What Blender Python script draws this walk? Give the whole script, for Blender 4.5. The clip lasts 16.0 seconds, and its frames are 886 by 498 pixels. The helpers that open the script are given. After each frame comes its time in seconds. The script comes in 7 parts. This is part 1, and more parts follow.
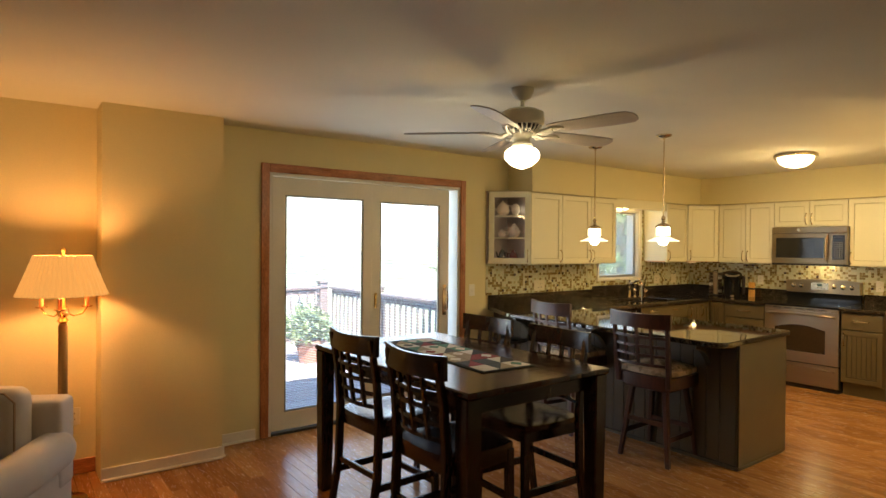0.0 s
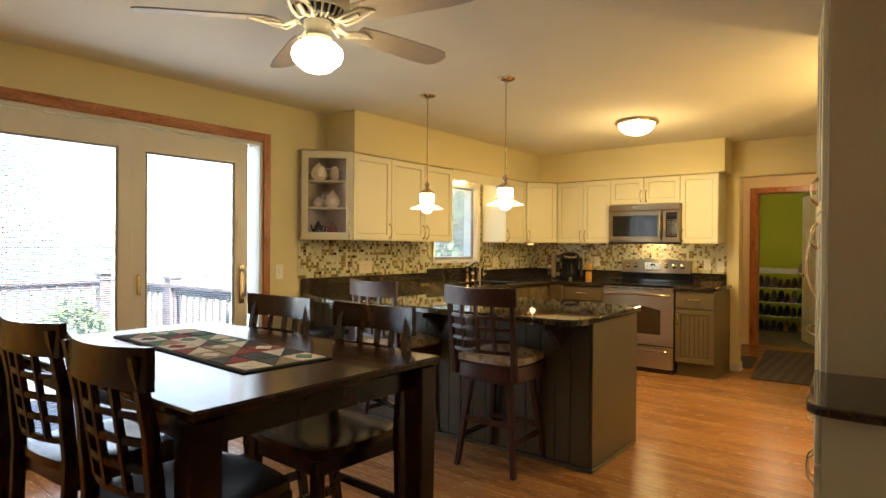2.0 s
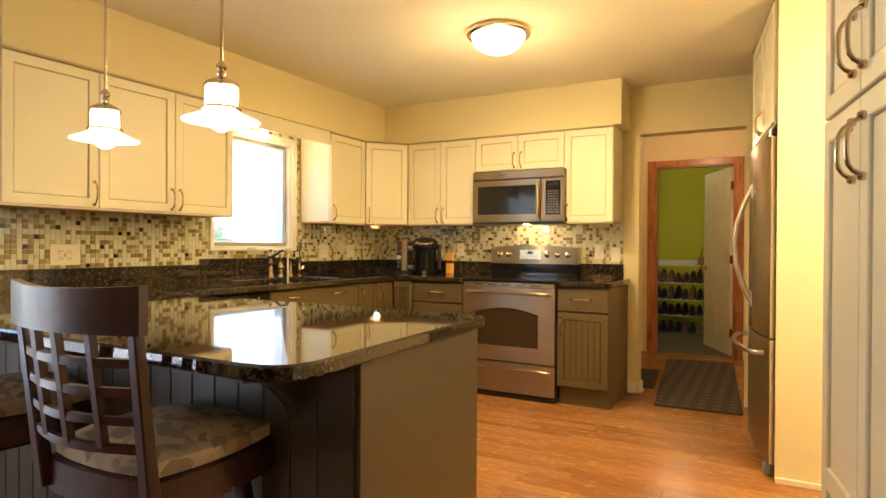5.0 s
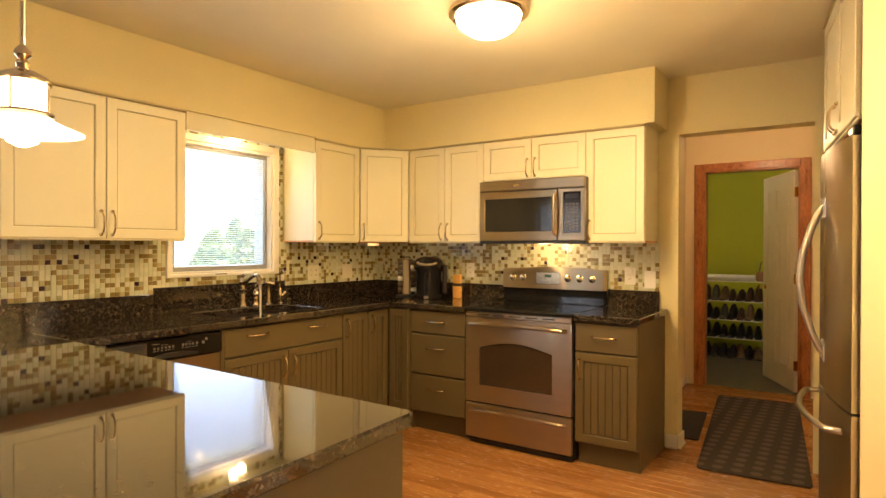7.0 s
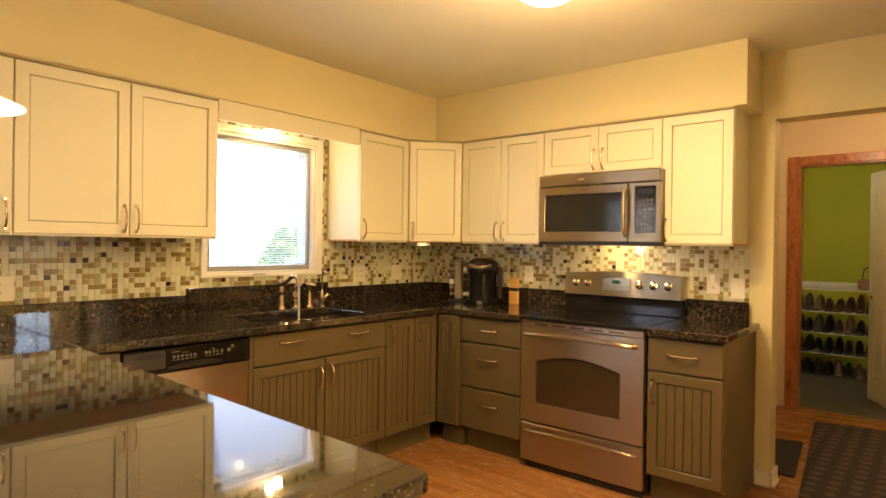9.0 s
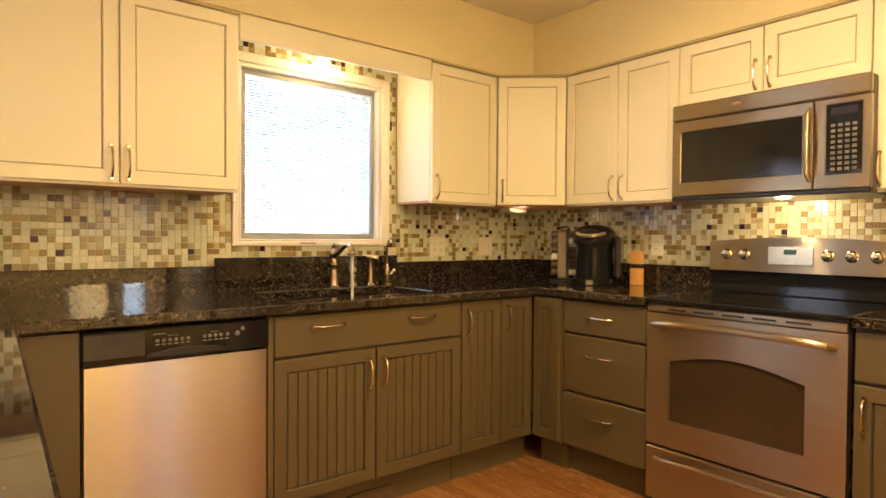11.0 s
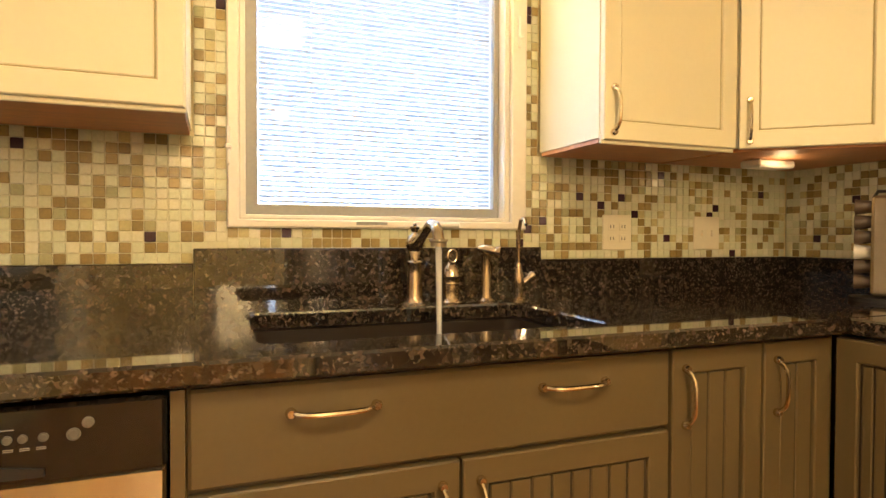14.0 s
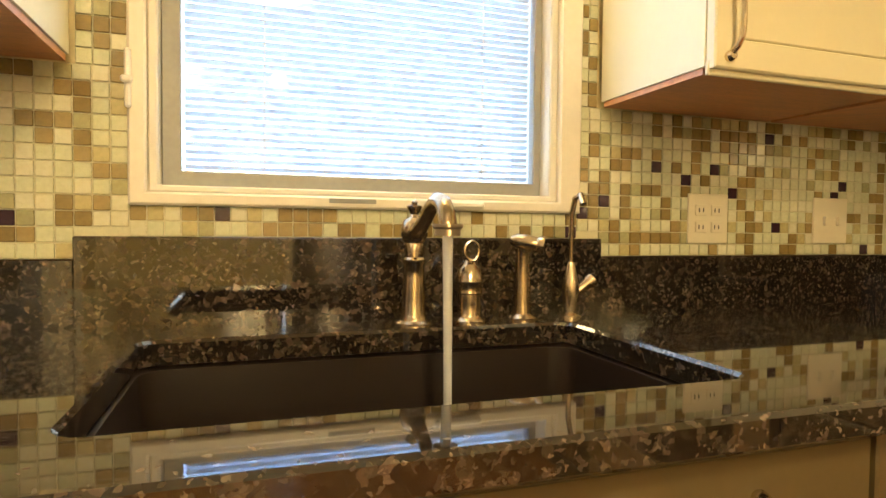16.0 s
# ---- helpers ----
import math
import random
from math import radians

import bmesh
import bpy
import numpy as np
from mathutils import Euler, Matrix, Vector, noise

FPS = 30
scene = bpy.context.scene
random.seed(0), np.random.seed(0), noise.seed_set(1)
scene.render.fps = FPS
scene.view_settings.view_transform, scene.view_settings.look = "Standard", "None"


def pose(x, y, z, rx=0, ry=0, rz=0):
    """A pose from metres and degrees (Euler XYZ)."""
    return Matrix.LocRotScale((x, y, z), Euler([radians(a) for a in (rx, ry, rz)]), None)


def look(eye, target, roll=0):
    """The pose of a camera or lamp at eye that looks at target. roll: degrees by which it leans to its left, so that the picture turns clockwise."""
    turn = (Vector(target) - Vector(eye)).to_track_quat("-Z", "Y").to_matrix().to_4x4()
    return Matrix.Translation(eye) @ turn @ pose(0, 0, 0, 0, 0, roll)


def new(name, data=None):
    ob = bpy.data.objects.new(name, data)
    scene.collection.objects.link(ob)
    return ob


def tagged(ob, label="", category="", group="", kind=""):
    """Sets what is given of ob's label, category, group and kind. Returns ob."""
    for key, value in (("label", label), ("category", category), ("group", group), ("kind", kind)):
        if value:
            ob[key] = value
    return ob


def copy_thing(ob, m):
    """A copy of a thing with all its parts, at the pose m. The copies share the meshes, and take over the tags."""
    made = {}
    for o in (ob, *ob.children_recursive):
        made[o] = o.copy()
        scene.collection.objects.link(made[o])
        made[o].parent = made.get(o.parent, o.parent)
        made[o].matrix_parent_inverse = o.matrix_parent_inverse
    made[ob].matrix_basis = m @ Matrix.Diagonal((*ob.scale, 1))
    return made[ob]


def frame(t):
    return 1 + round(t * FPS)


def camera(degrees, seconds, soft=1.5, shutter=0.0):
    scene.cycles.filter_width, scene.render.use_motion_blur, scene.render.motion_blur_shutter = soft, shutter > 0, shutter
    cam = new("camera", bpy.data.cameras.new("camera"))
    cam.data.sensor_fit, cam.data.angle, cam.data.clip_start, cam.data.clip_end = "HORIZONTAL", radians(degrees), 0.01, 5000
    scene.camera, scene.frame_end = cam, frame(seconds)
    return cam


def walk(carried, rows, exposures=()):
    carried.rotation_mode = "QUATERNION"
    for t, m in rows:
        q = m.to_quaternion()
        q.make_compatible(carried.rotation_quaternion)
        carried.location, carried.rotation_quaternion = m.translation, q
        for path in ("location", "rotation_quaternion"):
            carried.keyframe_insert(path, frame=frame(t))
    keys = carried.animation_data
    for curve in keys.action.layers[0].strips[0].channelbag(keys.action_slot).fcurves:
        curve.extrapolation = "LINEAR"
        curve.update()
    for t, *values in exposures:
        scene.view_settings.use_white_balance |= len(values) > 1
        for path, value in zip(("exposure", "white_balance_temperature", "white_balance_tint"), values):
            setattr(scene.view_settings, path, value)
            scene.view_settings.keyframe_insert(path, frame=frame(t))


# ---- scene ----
cam = camera(73.6, 16.0)
PATH = [
    (0, (0.616, 0.322, 1.563), (1.809, 1.927, 1.549), 0.5),
    (0.5, (0.71, 0.49, 1.504), (2.057, 1.968, 1.492), 0.5),
    (1, (0.894, 0.647, 1.429), (2.36, 2.008, 1.425), 0.3),
    (1.5, (1.192, 0.81, 1.376), (2.715, 2.105, 1.369), 0.3),
    (2, (1.483, 0.946, 1.325), (3.054, 2.184, 1.315), 0.4),
    (2.5, (1.813, 1.113, 1.272), (3.473, 2.229, 1.267), 0.3),
    (3, (2.194, 1.23, 1.233), (3.899, 2.275, 1.228), 0.3),
    (3.5, (2.533, 1.329, 1.204), (4.255, 2.346, 1.198), 0.2),
    (4, (2.903, 1.428, 1.184), (4.651, 2.399, 1.174), 0.2),
    (4.2, (3.031, 1.435, 1.181), (4.786, 2.395, 1.167), 0.4),
    (6.3, (4.107, 1.511, 1.265), (5.823, 2.538, 1.262), 0.1),
    (6.5, (4.176, 1.509, 1.292), (5.878, 2.56, 1.287), 0.2),
    (7, (4.297, 1.502, 1.338), (5.961, 2.612, 1.331), 0.2),
    (7.5, (4.381, 1.504, 1.373), (6.009, 2.666, 1.365), 0.2),
    (8, (4.435, 1.511, 1.403), (6.025, 2.724, 1.391), 0.2),
    (8.2, (4.461, 1.528, 1.397), (6.037, 2.759, 1.384), 0.3),
    (10.3, (5.136, 1.926, 1.236), (6.507, 3.381, 1.215), 0.7),
    (10.5, (5.208, 1.962, 1.219), (6.531, 3.462, 1.192), 0.5),
    (11, (5.434, 2.15, 1.182), (6.68, 3.713, 1.145), 0.4),
    (11.5, (5.628, 2.314, 1.153), (6.783, 3.946, 1.109), 0.4),
    (12, (5.838, 2.508, 1.135), (6.845, 4.235, 1.087), 0.4),
    (12.5, (5.978, 2.685, 1.102), (6.848, 4.486, 1.054), 0.3),
    (13, (6.124, 2.933, 1.109), (6.932, 4.761, 1.062), 0.2),
    (13.5, (6.235, 3.122, 1.101), (7.013, 4.964, 1.055), 0.2),
    (14, (6.365, 3.314, 1.114), (7.089, 5.177, 1.073), 0.2),
    (14.5, (6.445, 3.438, 1.118), (7.117, 5.321, 1.078), 0.3),
    (15, (6.512, 3.59, 1.12), (7.169, 5.478, 1.078), 0.4),
    (15.5, (6.553, 3.727, 1.108), (7.213, 5.615, 1.066), 0.4),
    (16, (6.592, 3.825, 1.101), (7.224, 5.721, 1.032), 0.6),
]
EXPOSURES = [(0.0, 3.2, 6400, 10), (2.0, 3.5, 6450, 10), (3.5, 3.95, 6050, 12), (7.0, 3.78, 6600, 20), (12.0, 3.90, 6000, 22), (14.5, 4.0, 5950, 20), (16.0, 4.0, 5950, 12)]
walk(cam, [(t, look(eye, target, roll)) for t, eye, target, roll in PATH], EXPOSURES)

# ---- world and lights ----
SUN_EL, SUN_AZ = 50.0, 200.0
world = bpy.data.worlds.new("world")
scene.world = world
world.use_nodes = True
wn = world.node_tree
sky = wn.nodes.new("ShaderNodeTexSky")
sky.sky_type, sky.sun_disc = "NISHITA", False
sky.sun_elevation, sky.sun_rotation = radians(SUN_EL), radians(SUN_AZ)
wn.nodes["Background"].inputs[1].default_value = 0.10
wn.links.new(sky.outputs[0], wn.nodes["Background"].inputs[0])
sun = new("sun", bpy.data.lights.new("sun", "SUN"))
sun.data.energy, sun.data.angle, sun.data.color = 4.5, radians(0.5), (1.0, 0.95, 0.88)
a, e = radians(SUN_AZ), radians(SUN_EL)
sun.matrix_world = look((math.sin(a) * math.cos(e) * 20, math.cos(a) * math.cos(e) * 20, math.sin(e) * 20), (0, 0, 0))

WARM = (1.0, 0.70, 0.29)
FAN, LAMP = (3.025, 2.805), (0.905, 4.50)


def area(name, at, target, sx, sy, power, colour):
    ob = new(name, bpy.data.lights.new(name, "AREA"))
    ob.data.shape, ob.data.size, ob.data.size_y, ob.data.energy, ob.data.color = "RECTANGLE", sx, sy, power, colour
    ob.matrix_world = look(at, target)
    return ob


def point(name, at, radius, power, colour=WARM):
    ob = new(name, bpy.data.lights.new(name, "POINT"))
    ob.data.shadow_soft_size, ob.data.energy, ob.data.color, ob.location = radius, power, colour, at
    return ob


area("sky_light_patio", (3.31, 4.90, 1.10), (3.31, 0, 0.6), 1.6, 1.8, 1.7, (0.80, 0.90, 1.0))
# Added warm fill from the unseen living side, to lift the walls.
area("fill_light_living", (-1.2, -1.0, 1.9), (3.0, 2.5, 1.4), 2.0, 1.6, 0.45, (1.0, 0.85, 0.65))
area("sky_light_sink_window", (6.83, 4.94, 1.62), (6.95, 2.0, 1.0), 0.68, 0.72, 0.14, (0.84, 0.92, 1.0))
# Added fill for the dim coffee corner; the white box above shows no glow.
point("coffee_corner_fill", (8.06, 4.68, 1.335), 0.03, 0.025)
point("fan_bulb", (FAN[0], FAN[1], 2.02), 0.07, 1.45)
point("pendant_bulb_south", (4.912, 3.112, 1.60), 0.03, 0.55)
point("pendant_bulb_north", (4.948, 3.835, 1.60), 0.03, 0.55)
point("lamp_bulb", (LAMP[0], LAMP[1], 1.38), 0.04, 3.6, (1.0, 0.50, 0.18))
point("valance_bulb", (6.83, 4.80, 2.00), 0.03, 0.30)
point("hood_bulb", (8.20, 3.25, 1.34), 0.03, 0.45)
# Unseen lights without fixtures, added to brighten the entry and the closet room.
point("entry_fill", (9.5, 2.1, 2.2), 0.08, 1.1, (1.0, 0.68, 0.34))
point("closet_fill", (11.6, 2.5, 2.32), 0.08, 0.8, (1.0, 0.84, 0.50))
for name, (x, y), down, up in (("flush", (6.76, 2.89), 2.3, 1.6), ("passage_flush", (6.10, 0.70), 1.0, 4.2)):
    d = area(name + "_light_down", (x, y, 2.332), (x, y, 0), 0.28, 0.28, down, WARM)
    d.data.shape = "DISK"
    point(name + "_light_glow", (x, y, 1.88), 0.04, up)


# ---- materials ----
def mat(name, colour, rough=0.5, metal=0.0, var=0.08, scale=6.0, fine=80.0, bump=0.05, stretch=(1, 1, 1), tint=None, rvar=0.08,
        coat=0.0, rand=0.0, spec=0.5, alpha=None):
    """Principled paint, wood or metal with two scales of variation, bump and, at will, a random tone per object."""
    m = bpy.data.materials.new(name)
    m.use_nodes = True
    t = m.node_tree
    p = t.nodes["Principled BSDF"]
    co = t.nodes.new("ShaderNodeTexCoord")
    mp = t.nodes.new("ShaderNodeMapping")
    mp.inputs["Scale"].default_value = stretch
    t.links.new(co.outputs["Object"], mp.inputs[0])
    n1, n2 = t.nodes.new("ShaderNodeTexNoise"), t.nodes.new("ShaderNodeTexNoise")
    n1.inputs["Scale"].default_value, n2.inputs["Scale"].default_value = scale, fine
    n1.inputs["Detail"].default_value, n2.inputs["Detail"].default_value = 3, 2
    if rand:
        oi = t.nodes.new("ShaderNodeObjectInfo")
        add = t.nodes.new("ShaderNodeVectorMath")
        mul = t.nodes.new("ShaderNodeVectorMath")
        mul.operation, mul.inputs[1].default_value = "MULTIPLY", (37, 23, 51)
        cmb = t.nodes.new("ShaderNodeCombineXYZ")
        for i in range(3):
            t.links.new(oi.outputs["Random"], cmb.inputs[i])
        t.links.new(cmb.outputs[0], mul.inputs[0])
        t.links.new(mp.outputs[0], add.inputs[0])
        t.links.new(mul.outputs[0], add.inputs[1])
        src = add.outputs[0]
    else:
        src = mp.outputs[0]
    for n in (n1, n2):
        t.links.new(src, n.inputs["Vector"])
    mx = t.nodes.new("ShaderNodeMix")
    mx.data_type = "RGBA"
    lo = [max(0, c * (1 - var)) for c in colour]
    hi = [min(1, c * (1 + var)) for c in (tint or colour)]
    mx.inputs[6].default_value, mx.inputs[7].default_value = (*lo, 1), (*hi, 1)
    av = t.nodes.new("ShaderNodeMath")
    av.operation = "MULTIPLY_ADD"
    av.inputs[1].default_value, av.inputs[2].default_value = 0.6, 0.2
    mm = t.nodes.new("ShaderNodeMath")
    mm.operation = "ADD"
    t.links.new(n1.outputs[0], mm.inputs[0])
    t.links.new(n2.outputs[0], mm.inputs[1])
    ml = t.nodes.new("ShaderNodeMapRange")
    ml.inputs[1].default_value, ml.inputs[2].default_value = 0.65, 1.35
    t.links.new(mm.outputs[0], ml.inputs[0])
    t.links.new(ml.outputs[0], mx.inputs[0])
    out = mx.outputs[2]
    if rand:
        hs = t.nodes.new("ShaderNodeHueSaturation")
        mr = t.nodes.new("ShaderNodeMapRange")
        mr.inputs[3].default_value, mr.inputs[4].default_value = 1 - rand, 1 + rand
        t.links.new(oi.outputs["Random"], mr.inputs[0])
        t.links.new(mr.outputs[0], hs.inputs["Value"])
        t.links.new(out, hs.inputs["Color"])
        out = hs.outputs[0]
    t.links.new(out, p.inputs["Base Color"])
    rr = t.nodes.new("ShaderNodeMapRange")
    rr.inputs[3].default_value, rr.inputs[4].default_value = max(0.02, rough - rvar), min(1, rough + rvar)
    t.links.new(n1.outputs[0], rr.inputs[0])
    t.links.new(rr.outputs[0], p.inputs["Roughness"])
    p.inputs["Metallic"].default_value = metal
    p.inputs["Coat Weight"].default_value = coat
    p.inputs["Specular IOR Level"].default_value = spec
    if bump:
        b = t.nodes.new("ShaderNodeBump")
        b.inputs["Strength"].default_value, b.inputs["Distance"].default_value = bump, 0.004
        t.links.new(n2.outputs[0], b.inputs["Height"])
        t.links.new(b.outputs[0], p.inputs["Normal"])
    return m


def glow(name, colour, strength):
    m = bpy.data.materials.new(name)
    m.use_nodes = True
    p = m.node_tree.nodes["Principled BSDF"]
    p.inputs["Base Color"].default_value = (0.8, 0.78, 0.7, 1)
    p.inputs["Roughness"].default_value = 0.25
    p.inputs["Emission Color"].default_value, p.inputs["Emission Strength"].default_value = (*colour, 1), strength
    return m


def glass(name, colour=(1, 1, 1), rough=0.0, mixin=0.12):
    """Thin clear pane: mostly see-through, with a gloss that grows at grazing angles."""
    m = bpy.data.materials.new(name)
    m.use_nodes = True
    t = m.node_tree
    t.nodes.remove(t.nodes["Principled BSDF"])
    tr, gl = t.nodes.new("ShaderNodeBsdfTransparent"), t.nodes.new("ShaderNodeBsdfGlossy")
    tr.inputs[0].default_value = (*colour, 1)
    gl.inputs["Roughness"].default_value = rough
    fr, ms = t.nodes.new("ShaderNodeLayerWeight"), t.nodes.new("ShaderNodeMixShader")
    pw, ma = t.nodes.new("ShaderNodeMath"), t.nodes.new("ShaderNodeMath")
    pw.operation, pw.inputs[1].default_value = "POWER", 4.0
    ma.operation, ma.inputs[1].default_value, ma.inputs[2].default_value = "MULTIPLY_ADD", 0.6, 0.018
    t.links.new(fr.outputs["Facing"], pw.inputs[0])
    t.links.new(pw.outputs[0], ma.inputs[0])
    t.links.new(ma.outputs[0], ms.inputs[0])
    t.links.new(tr.outputs[0], ms.inputs[1])
    t.links.new(gl.outputs[0], ms.inputs[2])
    t.links.new(ms.outputs[0], t.nodes["Material Output"].inputs[0])
    return m


def granite_mat():
    """Polished dark granite: irregular flecks of brown, grey-green and tan in a near-black ground."""
    m = bpy.data.materials.new("granite")
    m.use_nodes = True
    t = m.node_tree
    p = t.nodes["Principled BSDF"]
    co, warp, ws = t.nodes.new("ShaderNodeTexCoord"), t.nodes.new("ShaderNodeTexNoise"), t.nodes.new("ShaderNodeVectorMath")
    warp.inputs["Scale"].default_value, warp.inputs["Detail"].default_value = 70, 4
    ws.operation, ws.inputs[1].default_value = "MULTIPLY_ADD", (0.022, 0.022, 0.022)
    t.links.new(co.outputs["Object"], warp.inputs["Vector"])
    t.links.new(warp.outputs["Color"], ws.inputs[0])
    t.links.new(co.outputs["Object"], ws.inputs[2])

    def flecks(scale, stops):
        vo, sp, rp = t.nodes.new("ShaderNodeTexVoronoi"), t.nodes.new("ShaderNodeSeparateColor"), t.nodes.new("ShaderNodeValToRGB")
        vo.inputs["Scale"].default_value = scale
        t.links.new(ws.outputs[0], vo.inputs["Vector"])
        t.links.new(vo.outputs["Color"], sp.inputs[0])
        e = rp.color_ramp.elements
        e[0].position, e[0].color = stops[0][0], (*stops[0][1], 1)
        e[1].position, e[1].color = stops[1][0], (*stops[1][1], 1)
        for pos, c in stops[2:]:
            k = e.new(pos)
            k.color = (*c, 1)
        t.links.new(sp.outputs[0], rp.inputs[0])
        return rp.outputs[0]

    big = flecks(95, [(0.0, (0.010, 0.007, 0.006)), (1.0, (0.15, 0.105, 0.080)), (0.50, (0.016, 0.012, 0.009)), (0.64, (0.045, 0.028, 0.020)), (0.80, (0.050, 0.042, 0.032)), (0.94, (0.085, 0.060, 0.045))])
    small = flecks(210, [(0.0, (0.004, 0.004, 0.003)), (1.0, (0.21, 0.165, 0.12)), (0.70, (0.018, 0.014, 0.009)), (0.90, (0.06, 0.048, 0.034))])
    n2, mx = t.nodes.new("ShaderNodeTexNoise"), t.nodes.new("ShaderNodeMix")
    n2.inputs["Scale"].default_value, n2.inputs["Detail"].default_value = 14, 4
    t.links.new(co.outputs["Object"], n2.inputs["Vector"])
    mx.data_type = "RGBA"
    t.links.new(n2.outputs[0], mx.inputs[0])
    t.links.new(big, mx.inputs[6])
    t.links.new(small, mx.inputs[7])
    t.links.new(mx.outputs[2], p.inputs["Base Color"])
    p.inputs["Roughness"].default_value = 0.035
    p.inputs["IOR"].default_value = 1.75
    return m


def brick_tone_mat(name, tones, rough, metal=0.0, per_object=False, grain=0.1):
    """One of several tones for each piece: by object, or by island in a joined mesh."""
    m = bpy.data.materials.new(name)
    m.use_nodes = True
    t = m.node_tree
    p = t.nodes["Principled BSDF"]
    src = t.nodes.new("ShaderNodeObjectInfo" if per_object else "ShaderNodeNewGeometry")
    ramp = t.nodes.new("ShaderNodeValToRGB")
    ramp.color_ramp.interpolation = "CONSTANT"
    els = ramp.color_ramp.elements
    els[0].position, els[0].color = 0, (*tones[0][1], 1)
    els.remove(els[1])
    pos = tones[0][0]
    for w, c in tones[1:]:
        k = els.new(pos)
        k.color = (*c, 1)
        pos += w
    t.links.new(src.outputs["Random" if per_object else "Random Per Island"], ramp.inputs[0])
    co, no, mx = t.nodes.new("ShaderNodeTexCoord"), t.nodes.new("ShaderNodeTexNoise"), t.nodes.new("ShaderNodeMix")
    no.inputs["Scale"].default_value, no.inputs["Detail"].default_value = 120, 4
    t.links.new(co.outputs["Object"], no.inputs["Vector"])
    mx.data_type, mx.blend_type = "RGBA", "OVERLAY"
    mx.inputs[0].default_value = grain
    t.links.new(ramp.outputs[0], mx.inputs[6])
    t.links.new(no.outputs[0], mx.inputs[7])
    t.links.new(mx.outputs[2], p.inputs["Base Color"])
    p.inputs["Roughness"].default_value, p.inputs["Metallic"].default_value = rough, metal
    b = t.nodes.new("ShaderNodeBump")
    b.inputs["Strength"].default_value, b.inputs["Distance"].default_value = 0.25, 0.003
    t.links.new(no.outputs[0], b.inputs["Height"])
    t.links.new(b.outputs[0], p.inputs["Normal"])
    return m


def plank_mat(name, per_object):
    """Satin oak-like boards: grain along x, one tone per board."""
    m = bpy.data.materials.new(name)
    m.use_nodes = True
    t = m.node_tree
    p = t.nodes["Principled BSDF"]
    src = t.nodes.new("ShaderNodeObjectInfo" if per_object else "ShaderNodeNewGeometry")
    rnd = src.outputs["Random" if per_object else "Random Per Island"]
    geo = t.nodes.new("ShaderNodeNewGeometry")
    mp = t.nodes.new("ShaderNodeMapping")
    mp.inputs["Scale"].default_value = (14, 1.4, 1)
    cmb = t.nodes.new("ShaderNodeCombineXYZ")
    mu = t.nodes.new("ShaderNodeMath")
    mu.operation, mu.inputs[1].default_value = "MULTIPLY", 90
    t.links.new(rnd, mu.inputs[0])
    t.links.new(mu.outputs[0], cmb.inputs[0])
    t.links.new(mu.outputs[0], cmb.inputs[2])
    t.links.new(cmb.outputs[0], mp.inputs["Location"])
    t.links.new(geo.outputs["Position"], mp.inputs[0])
    n1, n2 = t.nodes.new("ShaderNodeTexNoise"), t.nodes.new("ShaderNodeTexNoise")
    n1.inputs["Scale"].default_value, n1.inputs["Detail"].default_value, n1.inputs["Distortion"].default_value = 1.6, 4, 0.6
    n2.inputs["Scale"].default_value, n2.inputs["Detail"].default_value = 11, 5
    t.links.new(mp.outputs[0], n1.inputs["Vector"])
    t.links.new(mp.outputs[0], n2.inputs["Vector"])
    ramp = t.nodes.new("ShaderNodeValToRGB")
    e = ramp.color_ramp.elements
    e[0].position, e[0].color = 0.22, (0.245, 0.098, 0.028, 1)
    e[1].position, e[1].color = 0.78, (0.40, 0.190, 0.060, 1)
    ad = t.nodes.new("ShaderNodeMath")
    ad.operation, ad.inputs[1].default_value = "MULTIPLY_ADD", 0.35
    sub = t.nodes.new("ShaderNodeMath")
    sub.operation, sub.inputs[1].default_value = "MULTIPLY_ADD", 0.45
    t.links.new(n2.outputs[0], ad.inputs[0])
    t.links.new(n1.outputs[0], ad.inputs[2])
    t.links.new(rnd, sub.inputs[0])
    m2 = t.nodes.new("ShaderNodeMath")
    m2.operation, m2.inputs[1].default_value = "SUBTRACT", 0.40
    t.links.new(ad.outputs[0], m2.inputs[0])
    t.links.new(m2.outputs[0], sub.inputs[2])
    t.links.new(sub.outputs[0], ramp.inputs[0])
    t.links.new(ramp.outputs[0], p.inputs["Base Color"])
    rr = t.nodes.new("ShaderNodeMapRange")
    rr.inputs[3].default_value, rr.inputs[4].default_value = 0.16, 0.34
    t.links.new(n2.outputs[0], rr.inputs[0])
    t.links.new(rr.outputs[0], p.inputs["Roughness"])
    b = t.nodes.new("ShaderNodeBump")
    b.inputs["Strength"].default_value, b.inputs["Distance"].default_value = 0.12, 0.002
    t.links.new(n2.outputs[0], b.inputs["Height"])
    t.links.new(b.outputs[0], p.inputs["Normal"])
    return m


WALL = mat("wall_paint", (0.72, 0.63, 0.35), 0.75, scale=1.5, fine=140, bump=0.12, var=0.04)
CEIL = mat("ceiling_paint", (0.76, 0.715, 0.56), 0.9, scale=2, fine=160, bump=0.25, var=0.04)
TRIMW = mat("white_trim", (0.78, 0.73, 0.64), 0.35, var=0.04)
OAK = mat("stained_oak_trim", (0.30, 0.10, 0.035), 0.3, scale=4, fine=30, stretch=(6, 6, 1), var=0.35, tint=(0.42, 0.16, 0.06), bump=0.1)
OAKH = mat("stained_oak_trim_across", (0.30, 0.10, 0.035), 0.3, scale=4, fine=30, stretch=(1, 6, 6), var=0.35, tint=(0.42, 0.16, 0.06), bump=0.1)
